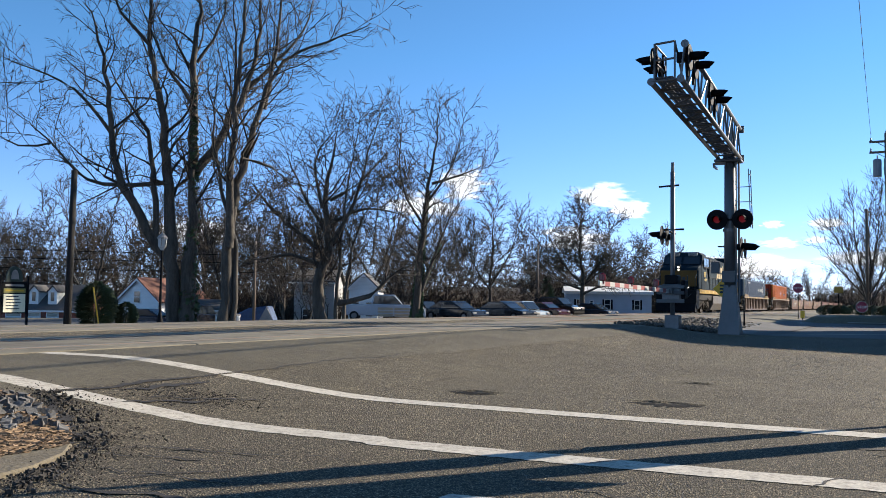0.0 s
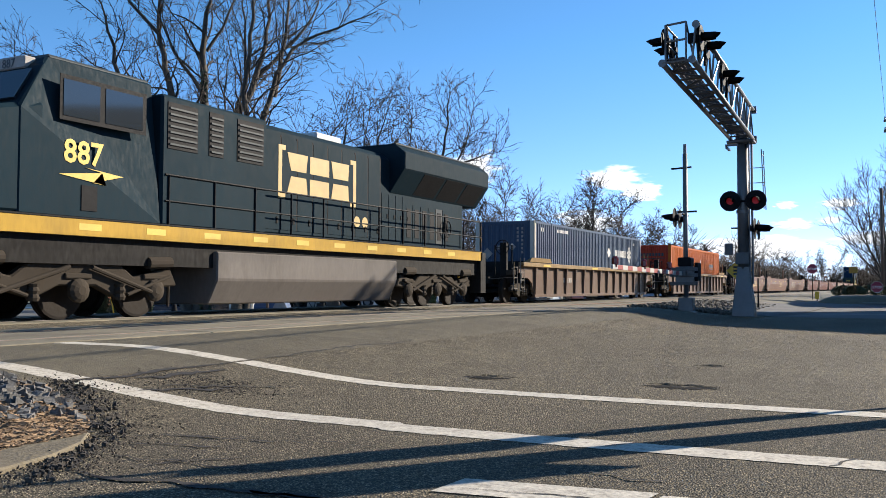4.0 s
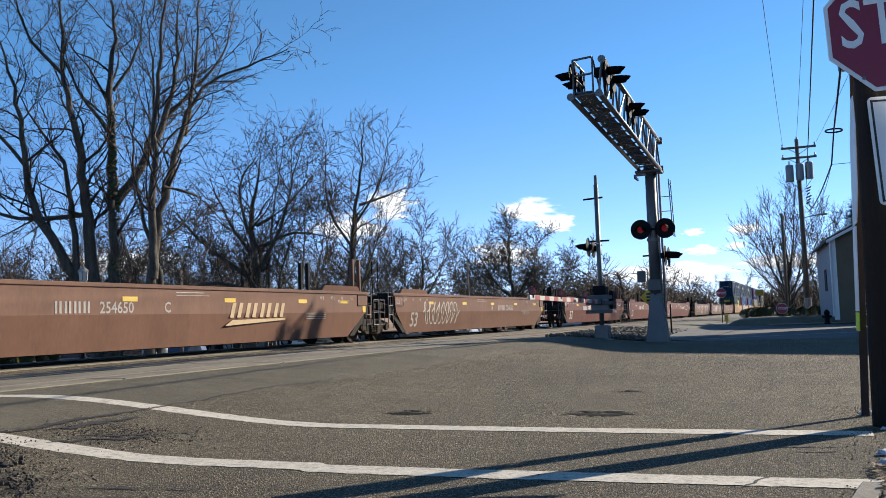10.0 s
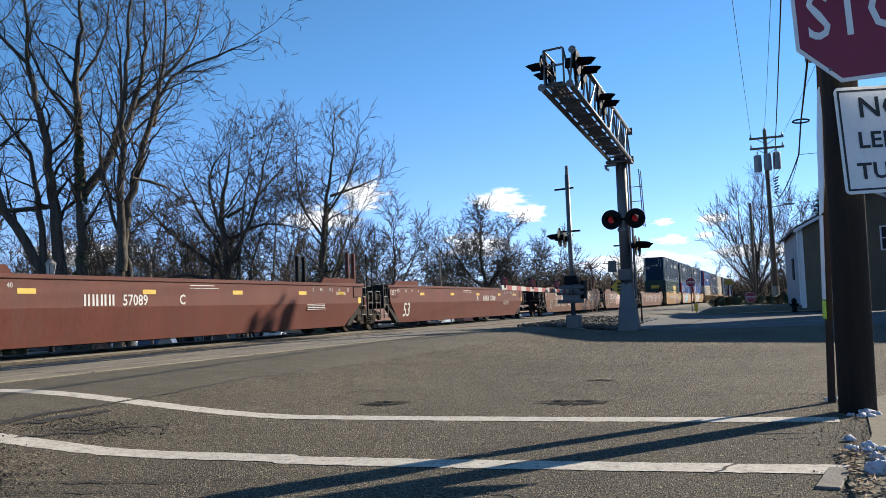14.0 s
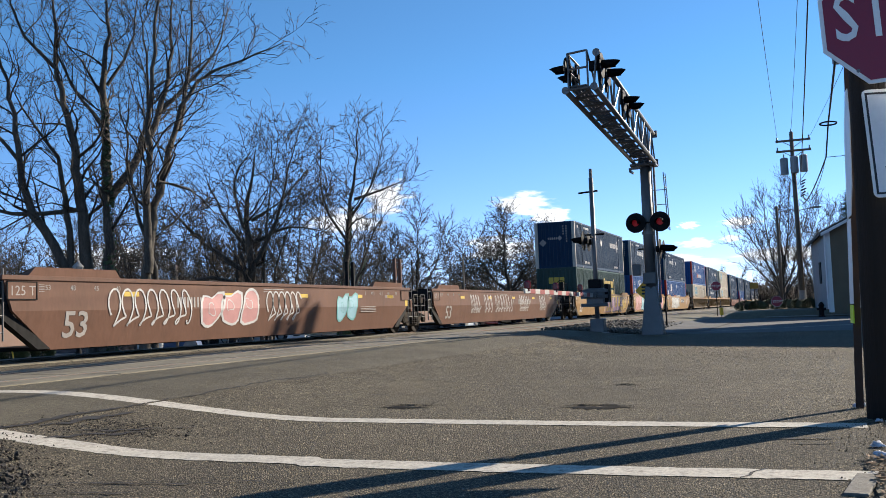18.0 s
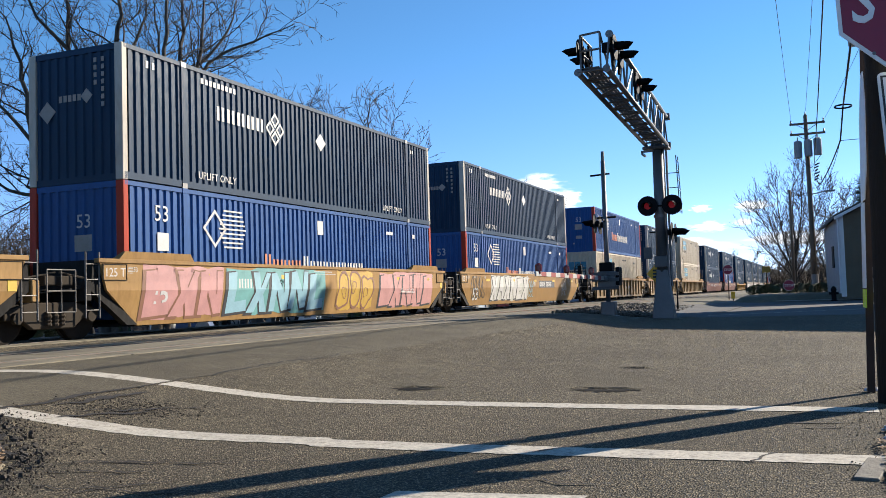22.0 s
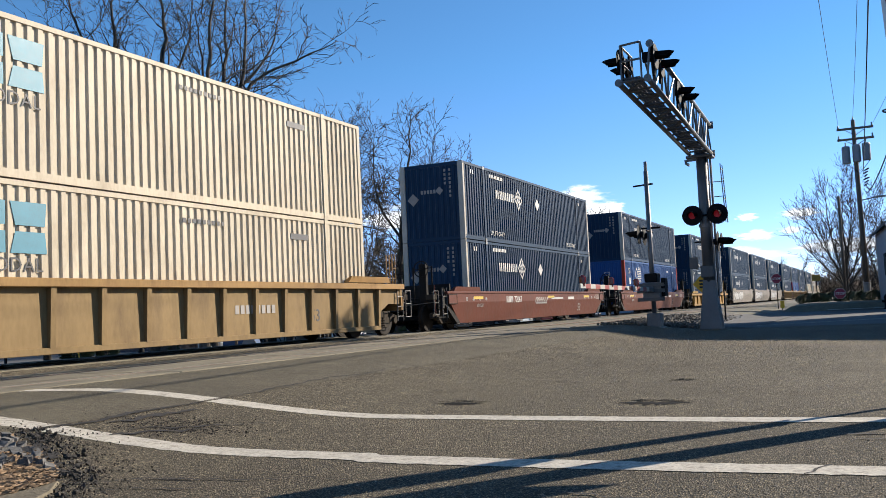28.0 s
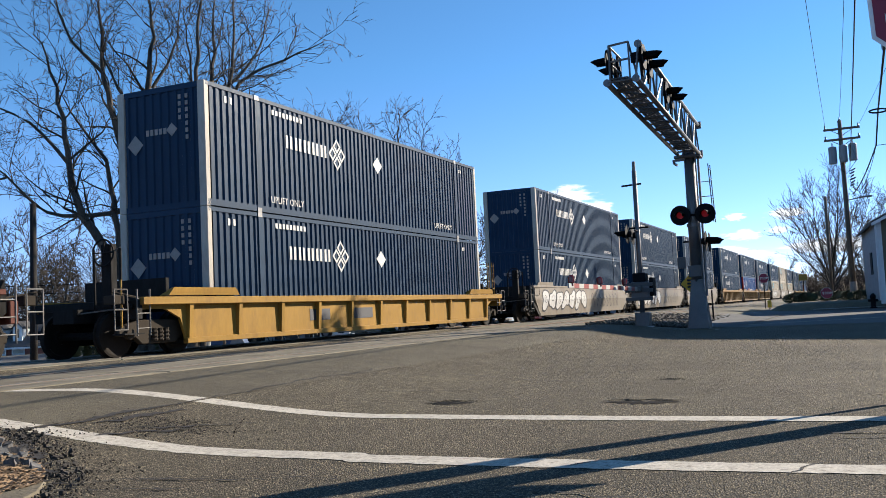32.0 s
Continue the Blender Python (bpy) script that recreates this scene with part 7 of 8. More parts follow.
# cab with raked windshield
bm = prism(bmesh.new(), [(3.75, 1.8), (3.75, 3.6), (4.25, 4.42), (4.5, 4.62), (7.0, 4.62), (7.0, 1.8)], -1.48, 1.48, "x")
for q in bm.verts:
    if q.co.z > 4.5:
        q.co.x *= 0.80
part("cab", bevelled(bm, 0.04), LBODY, loco)
part("cab_roof", bevelled(nb(-1.1, 1.1, 4.6, 7.0, 4.60, 4.70), 0.04), LGRAY, loco)
for x0, x1 in ((-1.32, -0.08), (0.08, 1.32)):
    bm = prism(bmesh.new(), [(3.80, 3.72), (4.14, 4.28), (4.10, 4.31), (3.76, 3.75)], x0, x1, "x")
    part("windshield", bm, PANE, loco, "dark windshield pane")
for x in (-0.62, 0.72):
    part("number_board", bevelled(nb(x - 0.34, x + 0.34, 4.16, 4.4, 4.36, 4.58), 0.02), LGREY, loco)
    words("lettering", "887", 0.22, pose(x - 0.22, 4.15, 4.39) @ RY, LINK, loco)
part("window_frame", nb(1.48, 1.492, 4.55, 6.55, 3.50, 4.30), BLACK, loco)
for y0, y1 in ((4.62, 5.42), (5.55, 6.45)):
    part("side_window", nb(1.492, 1.502, y0, y1, 3.58, 4.22), PANE, loco, "dark cab side window")
words("lettering", "887", 0.58, pose(1.486, 4.65, 2.78) @ RX, LYELLOW, loco, 1.0, 0.012)
slanted("emblem", loco, LYELLOW, [[(4.55, 2.55), (5.5, 2.66), (5.1, 2.72), (6.0, 2.64), (5.3, 2.46), (5.6, 2.44)]], 1.486)
part("cab_vent", nb(1.482, 1.492, 5.05, 5.4, 1.95, 2.4), BLACK, loco)
# cabin behind the cab, then the long hood
part("equipment_cabin", bevelled(nb(-1.46, 1.46, 7.0, 10.3, 1.8, 4.42), 0.05), LBODY, loco)
for y, w in ((7.15, 0.85), (8.35, 0.45), (9.25, 0.9)):
    fr = part("louvre_frame", nb(1.46, 1.475, y, y + w, 3.35, 4.28), BLACK, loco)
    for j in range(7):
        part("louvre", nb(1.475, 1.50, y + 0.04, y + w - 0.04, 3.42 + j * 0.12, 3.46 + j * 0.12), LGRAY, fr)
bm = prism(bmesh.new(), [(-1.0, 1.8), (-1.0, 4.3), (-0.75, 4.52), (0.75, 4.52), (1.0, 4.3), (1.0, 1.8)], 10.3, 21.5)
part("long_hood", bevelled(bm, 0.02), LBODY, loco)
part("hood_bulge", bevelled(nb(0.98, 1.30, 10.3, 15.6, 1.85, 4.3), 0.03), LBODY, loco, "hood side panels")
for k in range(8):
    y = 10.38 + k * 0.65
    part("hood_door", nb(1.30, 1.312, y, y + 0.60, 1.95, 4.15), LBODY, loco)
    part("door_gap", nb(1.300, 1.306, y + 0.60, y + 0.65, 1.95, 4.2), BLACK, loco)
    part("latch", nb(1.312, 1.33, y + 0.46, y + 0.52, 2.1, 2.25), BLACK, loco)
for k in range(5):
    y = 15.75 + k * 0.4
    part("side_door", nb(1.0, 1.012, y, y + 0.36, 1.95, 3.3), LBODY, loco)
    part("latch", nb(1.012, 1.03, y + 0.28, y + 0.33, 2.6, 2.72), BLACK, loco)
for k in range(6):
    y = 17.5 + k * 0.5
    gf = part("grille_frame", nb(1.0, 1.014, y, y + 0.46, 1.98, 3.1), LGRAY if k == 4 else LBODY, loco)
    part("grille", nb(1.014, 1.022, y + 0.1, y + 0.36, 2.1, 2.98), BLACK, gf, "dark ventilation grille")
brake = part("hand_brake", nr((1.0, 20.15, 2.5), (1.09, 20.15, 2.5), 0.05, seg=10), DARK, loco, "dark spoked hand brake wheel")
bm = bmesh.new()
for k in range(20):
    a, b = k * math.tau / 20, (k + 1) * math.tau / 20
    rod(bm, (1.1, 20.15 + 0.27 * math.cos(a), 2.5 + 0.27 * math.sin(a)), (1.1, 20.15 + 0.27 * math.cos(b), 2.5 + 0.27 * math.sin(b)), 0.02, seg=6)
part("wheel_rim", bm, DARK, brake)
for k in range(5):
    a = k * math.tau / 5 + 0.3
    part("spoke", nr((1.09, 20.15, 2.5), (1.1, 20.15 + 0.26 * math.cos(a), 2.5 + 0.26 * math.sin(a)), 0.014, seg=6), DARK, brake)
marks_blocks(loco, 11.25, 2.85, 0.98, 1.312, LOCOGOLD)
for y in (14.35, 14.75):
    part("dot", nr((1.31, y, 2.35), (1.318, y, 2.35), 0.15, seg=16), LOCOGOLD, loco)
# radiator wings over a recessed dark grille
bm = prism(bmesh.new(), [(-1.5, 4.05), (-1.5, 4.55), (-1.15, 4.80), (1.15, 4.80), (1.5, 4.55), (1.5, 4.05), (1.0, 3.35), (-1.0, 3.35)], 16.6, 22.55)
part("radiator_wing", bevelled(bm, 0.02), LBODY, loco, "overhanging radiator wing")
part("wing_panel", nb(1.5, 1.512, 16.64, 22.5, 4.06, 4.54), LBODY, loco)
part("wing_edge", nb(1.13, 1.2, 16.62, 22.5, 4.79, 4.83), LGRAY, loco)
for y0 in (17.9, 19.4, 20.9):
    bm = prism(bmesh.new(), [(1.03, 3.42), (1.47, 4.02), (1.485, 4.01), (1.045, 3.41)], y0, y0 + 1.35)
    part("intake_screen", bm, BLACK, loco, "dark slanted intake screen")
part("exhaust_stack", bevelled(nb(-0.5, 0.5, 13.6, 14.8, 4.52, 4.74), 0.04), LWHITE, loco)
part("horn", nb(-0.3, 0.3, 10.6, 11.2, 4.52, 4.7), BLACK, loco)
# fuel tank and hand rails
bm = prism(bmesh.new(), [(-1.47, 1.35), (1.47, 1.35), (1.47, 0.75), (1.2, 0.22), (-1.2, 0.22), (-1.47, 0.75)], 8.65, 16.25)
part("fuel_tank", bevelled(bm, 0.03), LTANK, loco, "dusty grey fuel tank")
bm = bmesh.new()
for k in range(12):
    rod(bm, (1.47, 7.2 + k * 1.34, 1.8), (1.47, 7.2 + k * 1.34, 2.82), 0.024, seg=6)
rod(bm, (1.47, 7.1, 2.82), (1.47, 22.0, 2.82), 0.022, seg=6)
rod(bm, (1.47, 7.1, 2.3), (1.47, 22.0, 2.3), 0.018, seg=6)
part("hand_rail", bm, BLACK, loco)
part("end_stair", nb(1.1, 1.5, 21.9, 22.3, 0.4, 1.78), DARK, loco)
for x in (0.5, 1.35):
    part("grab_rail", nr((x, 22.2, 0.9), (x, 22.2, 2.8), 0.03, seg=6), LGOLD, loco, "gold grab rail")
# six-wheel trucks
for yc in (5.2, 19.1):
    tr = part("truck", nb(-1.0, 1.0, yc - 2.3, yc + 2.3, 0.6, 0.85), DARK, loco, "three-axle truck")
    for s in (-1, 1):
        a, b = min(s * 1.05, s * 1.25), max(s * 1.05, s * 1.25)
        bm = prism(bmesh.new(), [(yc - 2.5, 0.62), (yc - 2.3, 0.98), (yc - 1.35, 0.78), (yc - 0.95, 1.06), (yc + 0.95, 1.06), (yc + 1.35, 0.78), (yc + 2.3, 0.98), (yc + 2.5, 0.62), (yc + 1.5, 0.55), (yc + 0.9, 0.40), (yc + 0.4, 0.62), (yc - 0.4, 0.62), (yc - 0.9, 0.40), (yc - 1.5, 0.55)], a, b, "x")
        part("side_frame", bevelled(bm, 0.03), GRIT, tr)
        for d in (-1.85, 0, 1.85):
            part("axle_box", lathe(bmesh.new(), [(0.22, 0), (0.22, 0.08), (0.16, 0.12), (0.08, 0.15)], 12, pose(s * 1.24, yc + d, 0.53, 0, 90 * s, 0)), GRIT, tr)
            part("pedestal", bevelled(nb(min(s * 1.2, s * 1.3), max(s * 1.2, s * 1.3), yc + d - 0.3, yc + d + 0.3, 0.74, 0.84), 0.02), GRIT, tr)
        for d in (-1.0, 1.0):
            part("brake_cylinder", nr((s * 1.32, yc + d * 1.9 - 0.3, 1.06), (s * 1.32, yc + d * 1.9 + 0.3, 1.08), 0.12, seg=12), GRIT, tr)
            part("spring", lathe(bmesh.new(), [(0.1, 0.3), (0.12, 0.36), (0.09, 0.42), (0.12, 0.48), (0.09, 0.54), (0.12, 0.6)], 10, pose(s * 1.28, yc + d * 0.95, 0.05)), GRIT, tr)
            part("brake_rod", nr((s * 1.34, yc + d * 0.25, 0.95), (s * 1.34, yc + d * 1.7, 0.50), 0.045, seg=8), GRIT, tr)
            part("brake_rod", nr((s * 1.33, yc + d * 1.1, 0.45), (s * 1.33, yc + d * 2.2, 0.80), 0.035, seg=8), GRIT, tr)
            part("sand_pipe", nr((s * 1.15, yc + d * 2.35, 1.1), (s * 1.0, yc + d * 2.5, 0.2), 0.03, seg=6), GRIT, tr)
    for d in (-1.85, 0, 1.85):
        for s in (-0.75, 0.75):
            part("rail_wheel", lathe(bmesh.new(), [(0.48, -0.07), (0.53, -0.06), (0.525, 0.05), (0.56, 0.065), (0.56, 0.08), (0.46, 0.085), (0.4, 0.03), (0.16, 0.02)], 24, pose(0, 0, 0, 0, -90 if s > 0 else 90)), WHEEL, tr, "steel rail wheel").matrix_parent_inverse = pose(s, yc + d, 0.53)
mover(loco, 66.9)

# ---- utility poles and wires ----
up = thing("utility_pole", "weathered wooden utility pole with transformers", "utility pole", pose(-0.18, 67.4, -0.18) @ Matrix.Scale(1.2, 4))
part("shaft", nr((0, 0, -0.3), (-0.08, 0, 10.7), 0.17, 0.11, 12), WOODPOLE, up, smooth=True)
part("pole_guard", nr((0.0, -0.02, -0.2), (0.0, -0.02, 1.5), 0.2, seg=12), LGREY, up, "pale plastic guard at the foot")
for z, w in ((10.2, 0.95), (9.6, 0.95)):
    part("crossarm", bevelled(nb(-w, w, -0.16, -0.06, z - 0.06, z + 0.06), 0.01), WOODPOLE, up)
    for x in (-w + 0.08, w - 0.08):
        part("insulator", lathe(bmesh.new(), [(0.03, 0), (0.06, 0.05), (0.03, 0.1), (0.05, 0.15), (0.02, 0.2)], 8, pose(x, -0.11, z + 0.05)), GREYBOX, up)
    for s in (-1, 1):
        part("brace", nr((s * 0.55, -0.1, z - 0.05), (0, -0.14, z - 0.4), 0.018, seg=6), GALV, up)
part("insulator", lathe(bmesh.new(), [(0.03, 0), (0.06, 0.06), (0.03, 0.12), (0.02, 0.22)], 8, pose(-0.08, 0, 10.7)), GREYBOX, up)
for x, z in ((-0.55, 8.2), (0.0, 8.25), (0.5, 8.3)):
    can = part("transformer", lathe(bmesh.new(), [(0.2, 0), (0.22, 0.03), (0.22, 0.9), (0.2, 0.96), (0.1, 1.0)], 16, pose(x, -0.32, z)), GREYBOX, up, "grey transformer can")
    part("bushing", nr((x, -0.32, z + 1.0), (x, -0.32, z + 1.2), 0.035, seg=8), GREYBOX, can)
part("cable_loop", rod(rod(bmesh.new(), (-0.55, -0.35, 8.2), (0.1, -0.2, 7.6), 0.015, seg=6), (0.1, -0.2, 7.6), (0.65, -0.35, 8.3), 0.015, seg=6), BLACK, up)
part("street_light_arm", nr((0, 0, 6.1), (0.85, -0.4, 6.2), 0.03), GALV, up)
part("street_light", bevelled(nb(0.75, 1.3, -0.55, -0.3, 6.15, 6.25), 0.03), GREYBOX, up)
bm = bmesh.new()
for k in range(6):
    rod(bm, (0.25 + 0.06 * (k % 2), -0.15, 6.9 + k * 0.17), (0.45 + 0.05 * (k % 3), -0.25, 7.0 + k * 0.17), 0.04, seg=6)
part("cable_splice", bm, BLACK, up, "bundle of black cable splices")


def cable(name, p, q, sag, r, label="thin overhead wire between poles"):
    p, q = Vector(p), Vector(q)
    w = Wood()
    w.tube([p.lerp(q, k / 24) - Vector((0, 0, 4 * sag * (k / 24) * (1 - k / 24))) for k in range(25)], r, r, 5)
    t = thing(name, label, "cable")
    w.make("strand", BLACK, t)


cable("overhead_wire", (-1.20, 67.18, 12.30), (-0.6, 2.0, 10.4), 0.5, 0.011)
cable("overhead_wire", (-0.24, 67.18, 12.90), (0.9, 2.0, 10.9), 0.5, 0.011)
cable("overhead_wire", (0.96, 67.18, 12.30), (4.2, 2.0, 10.4), 0.5, 0.011)
cable("overhead_cable", (0.12, 67.06, 8.94), (0.75, 2.0, 9.2), 0.3, 0.022, "thick black overhead cable")
cable("overhead_cable", (0.18, 66.94, 7.5), (1.11, 40.00, 6.71), 0.3, 0.03, "thick black service cable")
cable("overhead_cable", (1.11, 40.00, 6.71), (1.15, 36.00, 7.37), 0.0, 0.03, "thick black service cable")
cable("overhead_cable", (1.15, 36.00, 7.37), (0.71, 3.80, 5.17), 0.0, 0.03, "thick black service cable")
cable("overhead_cable", (0.24, 66.94, 8.1), (1.11, 40.00, 6.71), 0.9, 0.012, "thin black service cable")
cable("overhead_wire", (1.11, 40.00, 6.71), (5.0, 40.5, 6.96), 0.05, 0.012)
coil = thing("cable_coil", "oval spare cable coil hung on the wire", "cable coil", pose(1.15, 36.00, 7.37))
bm = bmesh.new()
ringp = [Vector((0.29 * math.cos(2 * math.pi * k / 20), 0.12 * math.sin(2 * math.pi * k / 20), 0.09 * math.sin(2 * math.pi * k / 20))) for k in range(20)]
for k in range(20):
    rod(bm, ringp[k], ringp[(k + 1) % 20], 0.03, seg=6)
part("coil_ring", bm, BLACK, coil)


def plain_pole(base, h, r, label, arm=None, material=WOODPOLE, lean=0.0):
    t = thing("utility_pole", label, "utility pole", pose(*base))
    part("shaft", nr((0, 0, -0.5), (lean, 0, h), r, r * 0.75, 12), material, t, smooth=True)
    if arm:
        part("crossarm", nb(-arm, arm, -0.12, -0.04, h - 0.45, h - 0.35), material, t)
        for x in (-arm + 0.05, 0, arm - 0.05):
            part("insulator", nr((x, -0.08, h - 0.35), (x, -0.08, h - 0.2), 0.04), GREYBOX, t)
    return t


# never in view: placed so its top casts the fingered shadow on the train
hid = plain_pole((2.68, 42.6, 0), 12.6, 0.17, "unseen wooden utility pole with transformers, placed behind the sign pole for its shadow", 1.1)
for x in (-0.75, -0.25, 0.3, 0.8):
    part("transformer", lathe(bmesh.new(), [(0.2, 0), (0.22, 0.03), (0.22, 0.9), (0.2, 0.96), (0.1, 1.0)], 14, pose(x, 0.3 - 0.5 * x, 11.3)), GREYBOX, hid, "grey transformer can")
plain_pole((-1.75, 77, 0), 8.5, 0.14, "dark wooden pole standing among bare branches")
plain_pole((-29.4, 25.8, -0.7), 6.6, 0.155, "short dark sawn-off wooden pole", material=DARKPOLE, lean=0.1)
plain_pole((-31.6, 85, -1.2), 7.8, 0.13, "far wooden pole with a short crossarm", 0.7)
plain_pole((-36.0, 46, -1.0), 5.5, 0.10, "slim weathered pole beside the houses")
plain_pole((-12.5 - 12, 150, -0.8), 8.5, 0.13, "far wooden pole with crossarm beside the track", 0.9)
plain_pole((-25.0, 230, -0.8), 8.5, 0.13, "far wooden pole with crossarm beside the track", 0.9)
for z in (3.6, 3.1, 2.5):
    cable("line_wire", (-70, 20, z + 0.4), (-36, 46, z), 0.15, 0.018)
    cable("line_wire", (-36, 46, z), (-31.6, 85, z + 0.9), 0.25, 0.018)
for z in (4.0, 3.2):
    cable("line_wire", (-31.6, 85, z), (-24.5, 150, z + 1), 0.6, 0.02)
    cable("line_wire", (-24.5, 150, z + 1), (-25, 230, z + 1), 0.6, 0.02)


# ---- signs along the side street ----
def small_sign(name, label, base, shape, size, h, face, rim=None, turn=0):
    t = thing(name, label, "traffic sign", pose(*base, 0, 0, turn))
    part("post", nr((0, 0.03, -0.3), (0, 0.03, h + size), 0.03, seg=8), DARK, t)
    if rim:
        part("sign_edge", prism(bmesh.new(), [(a * 1.045, b * 1.045 + h + size) for a, b in shape], 0.0, 0.01), rim, t)
    part("sign_face", prism(bmesh.new(), [(a, b + h + size) for a, b in shape], -0.008, 0.0), face, t)
    return t


s1 = small_sign("stop_sign", "small red octagonal stop sign on a dark post", (-5.6, 64, 0.0), octagon(0.33), 0.33, 1.78, SIGNRED, SIGNWHITE)
words("lettering", "STOP", 0.22, pose(-0.25, -0.012, 2.03, 90), SIGNWHITE, s1)
s2 = small_sign("stop_sign", "red octagonal stop sign low among shrubs", (-1.85, 66, 0.0), octagon(0.37), 0.37, 0.56, SIGNRED, SIGNWHITE)
words("lettering", "STOP", 0.25, pose(-0.28, -0.012, 0.84, 90), SIGNWHITE, s2)
small_sign("notice_sign", "yellow rectangular sign beside the track", (-3.4, 69, 0.0), rounded(0.28, 0.22, 0.03), 0.22, 1.9, paint("dull_yellow", (0.33, 0.22, 0.05)))
small_sign("delineator", "lime hazard plate low beside the track", (-5.0, 60, 0.0), rounded(0.12, 0.22, 0.03), 0.22, 0.2, SIGNYELLOW)
plain_pole((-5.2, 37, -0.1), 1.35, 0.04, "thin dark marker post beside the ballast", material=DARK)
plain_pole((-7.1, 46, -0.1), 1.6, 0.04, "thin dark marker post beside the ballast", material=DARK)
hyd = thing("hydrant", "dark low hydrant at the kerb", "hydrant", pose(0.75, 53.5, 0))
part("barrel", lathe(bmesh.new(), [(0.18, -0.05), (0.18, 0.05), (0.13, 0.08), (0.13, 0.55), (0.16, 0.58), (0.13, 0.7), (0.04, 0.8)], 14), BLACK, hyd, smooth=True)
part("nozzle", nr((-0.24, 0, 0.42), (0.24, 0, 0.42), 0.07), BLACK, hyd)
strip("pavement", "pale concrete pavement strip at the street corner", -2.2, 3.5, lambda x: 53 + x * 0.2, lambda x: 54.6 + x * 0.2, CONCRETE, 0.08, 1, "pavement")
strip("pavement_far", "narrow asphalt strip beside the ballast", -5.6, -3.2, 31, 46, STREET, 0.03, 1, "pavement")
strip("street_centre_line", "faint pale line on the side street", -3.6, 8, lambda x: 30.5 + (x + 3.6) * 0.9, lambda x: 30.68 + (x + 3.6) * 0.9, PAINT, 0.012, 1, "road mark")


def corner_bank():
    """A low planted bank of bare earth behind the corner pavement."""
    ease = lambda q: max(0.0, min(1.0, q)) ** 2 * (3 - 2 * max(0.0, min(1.0, q)))
    nx, ny = 50, 40
    v, f = [], []
    for j in range(ny + 1):
        for i in range(nx + 1):
            x = -5.0 + 14.0 * i / nx
            y = 54.5 + 0.2 * x + 18 * j / ny
            edge = ease((y - 54.5 - 0.2 * x) / 1.1) * ease((72.5 + 0.2 * x - y) / 3) * ease((x + 5.0) / 1.2) * ease((9.0 - x) / 1.0)
            v.append((x, y, -0.06 + edge * (0.44 + 0.05 * math.sin(3.1 * x + 1.3 * y) * math.sin(2.3 * y))))
    for j in range(ny):
        for i in range(nx):
            a = j * (nx + 1) + i
            f.append((a, a + 1, a + nx + 2, a + nx + 1))
    me = bpy.data.meshes.new("planting_bank")
    me.from_pydata(v, [], f)
    me.materials.append(EARTH)
    for p in me.polygons:
        p.use_smooth = True
    tagged(new("planting_bank", me), "low bank of bare winter earth behind the pavement", "ground", kind="structure")


corner_bank()


# ---- buildings ----
SIDING = mat("grey_siding", (0.30, 0.31, 0.32), 0.75, vary=0.1, scale=1, fine=20, bump=0.1, stretch=(1, 1, 4))
TANWALL = mat("tan_wall", (0.14, 0.11, 0.07), 0.8, vary=0.12, scale=1, fine=18, bump=0.1)
GREYW = mat("grey_white_siding", (0.36, 0.36, 0.35), 0.75, vary=0.12, scale=1, fine=18, bump=0.1, stretch=(1, 1, 4))
WHITEW = mat("white_siding", (0.74, 0.73, 0.70), 0.7, vary=0.08, scale=1, fine=18, bump=0.1, stretch=(1, 1, 4))
BLUEW = mat("pale_blue_siding", (0.45, 0.52, 0.60), 0.7, vary=0.08, scale=1, fine=18, bump=0.1)
BRICK = mat("brick_wall", (0.24, 0.085, 0.06), 0.9, vary=0.25, scale=1, fine=12, bump=0.3)
SHINGLE = mat("grey_shingle", (0.075, 0.07, 0.066), 0.9, vary=0.2, scale=1, fine=10, bump=0.4)
REDROOF = mat("rust_shingle", (0.17, 0.075, 0.05), 0.9, vary=0.2, scale=1, fine=10, bump=0.4)
TARP = mat("blue_tarp", (0.03, 0.06, 0.13), 0.5, vary=0.3, scale=1, fine=6, bump=0.4)
TRIM = mat("white_trim", (0.74, 0.73, 0.70), 0.6, vary=0.06, bump=0.05)


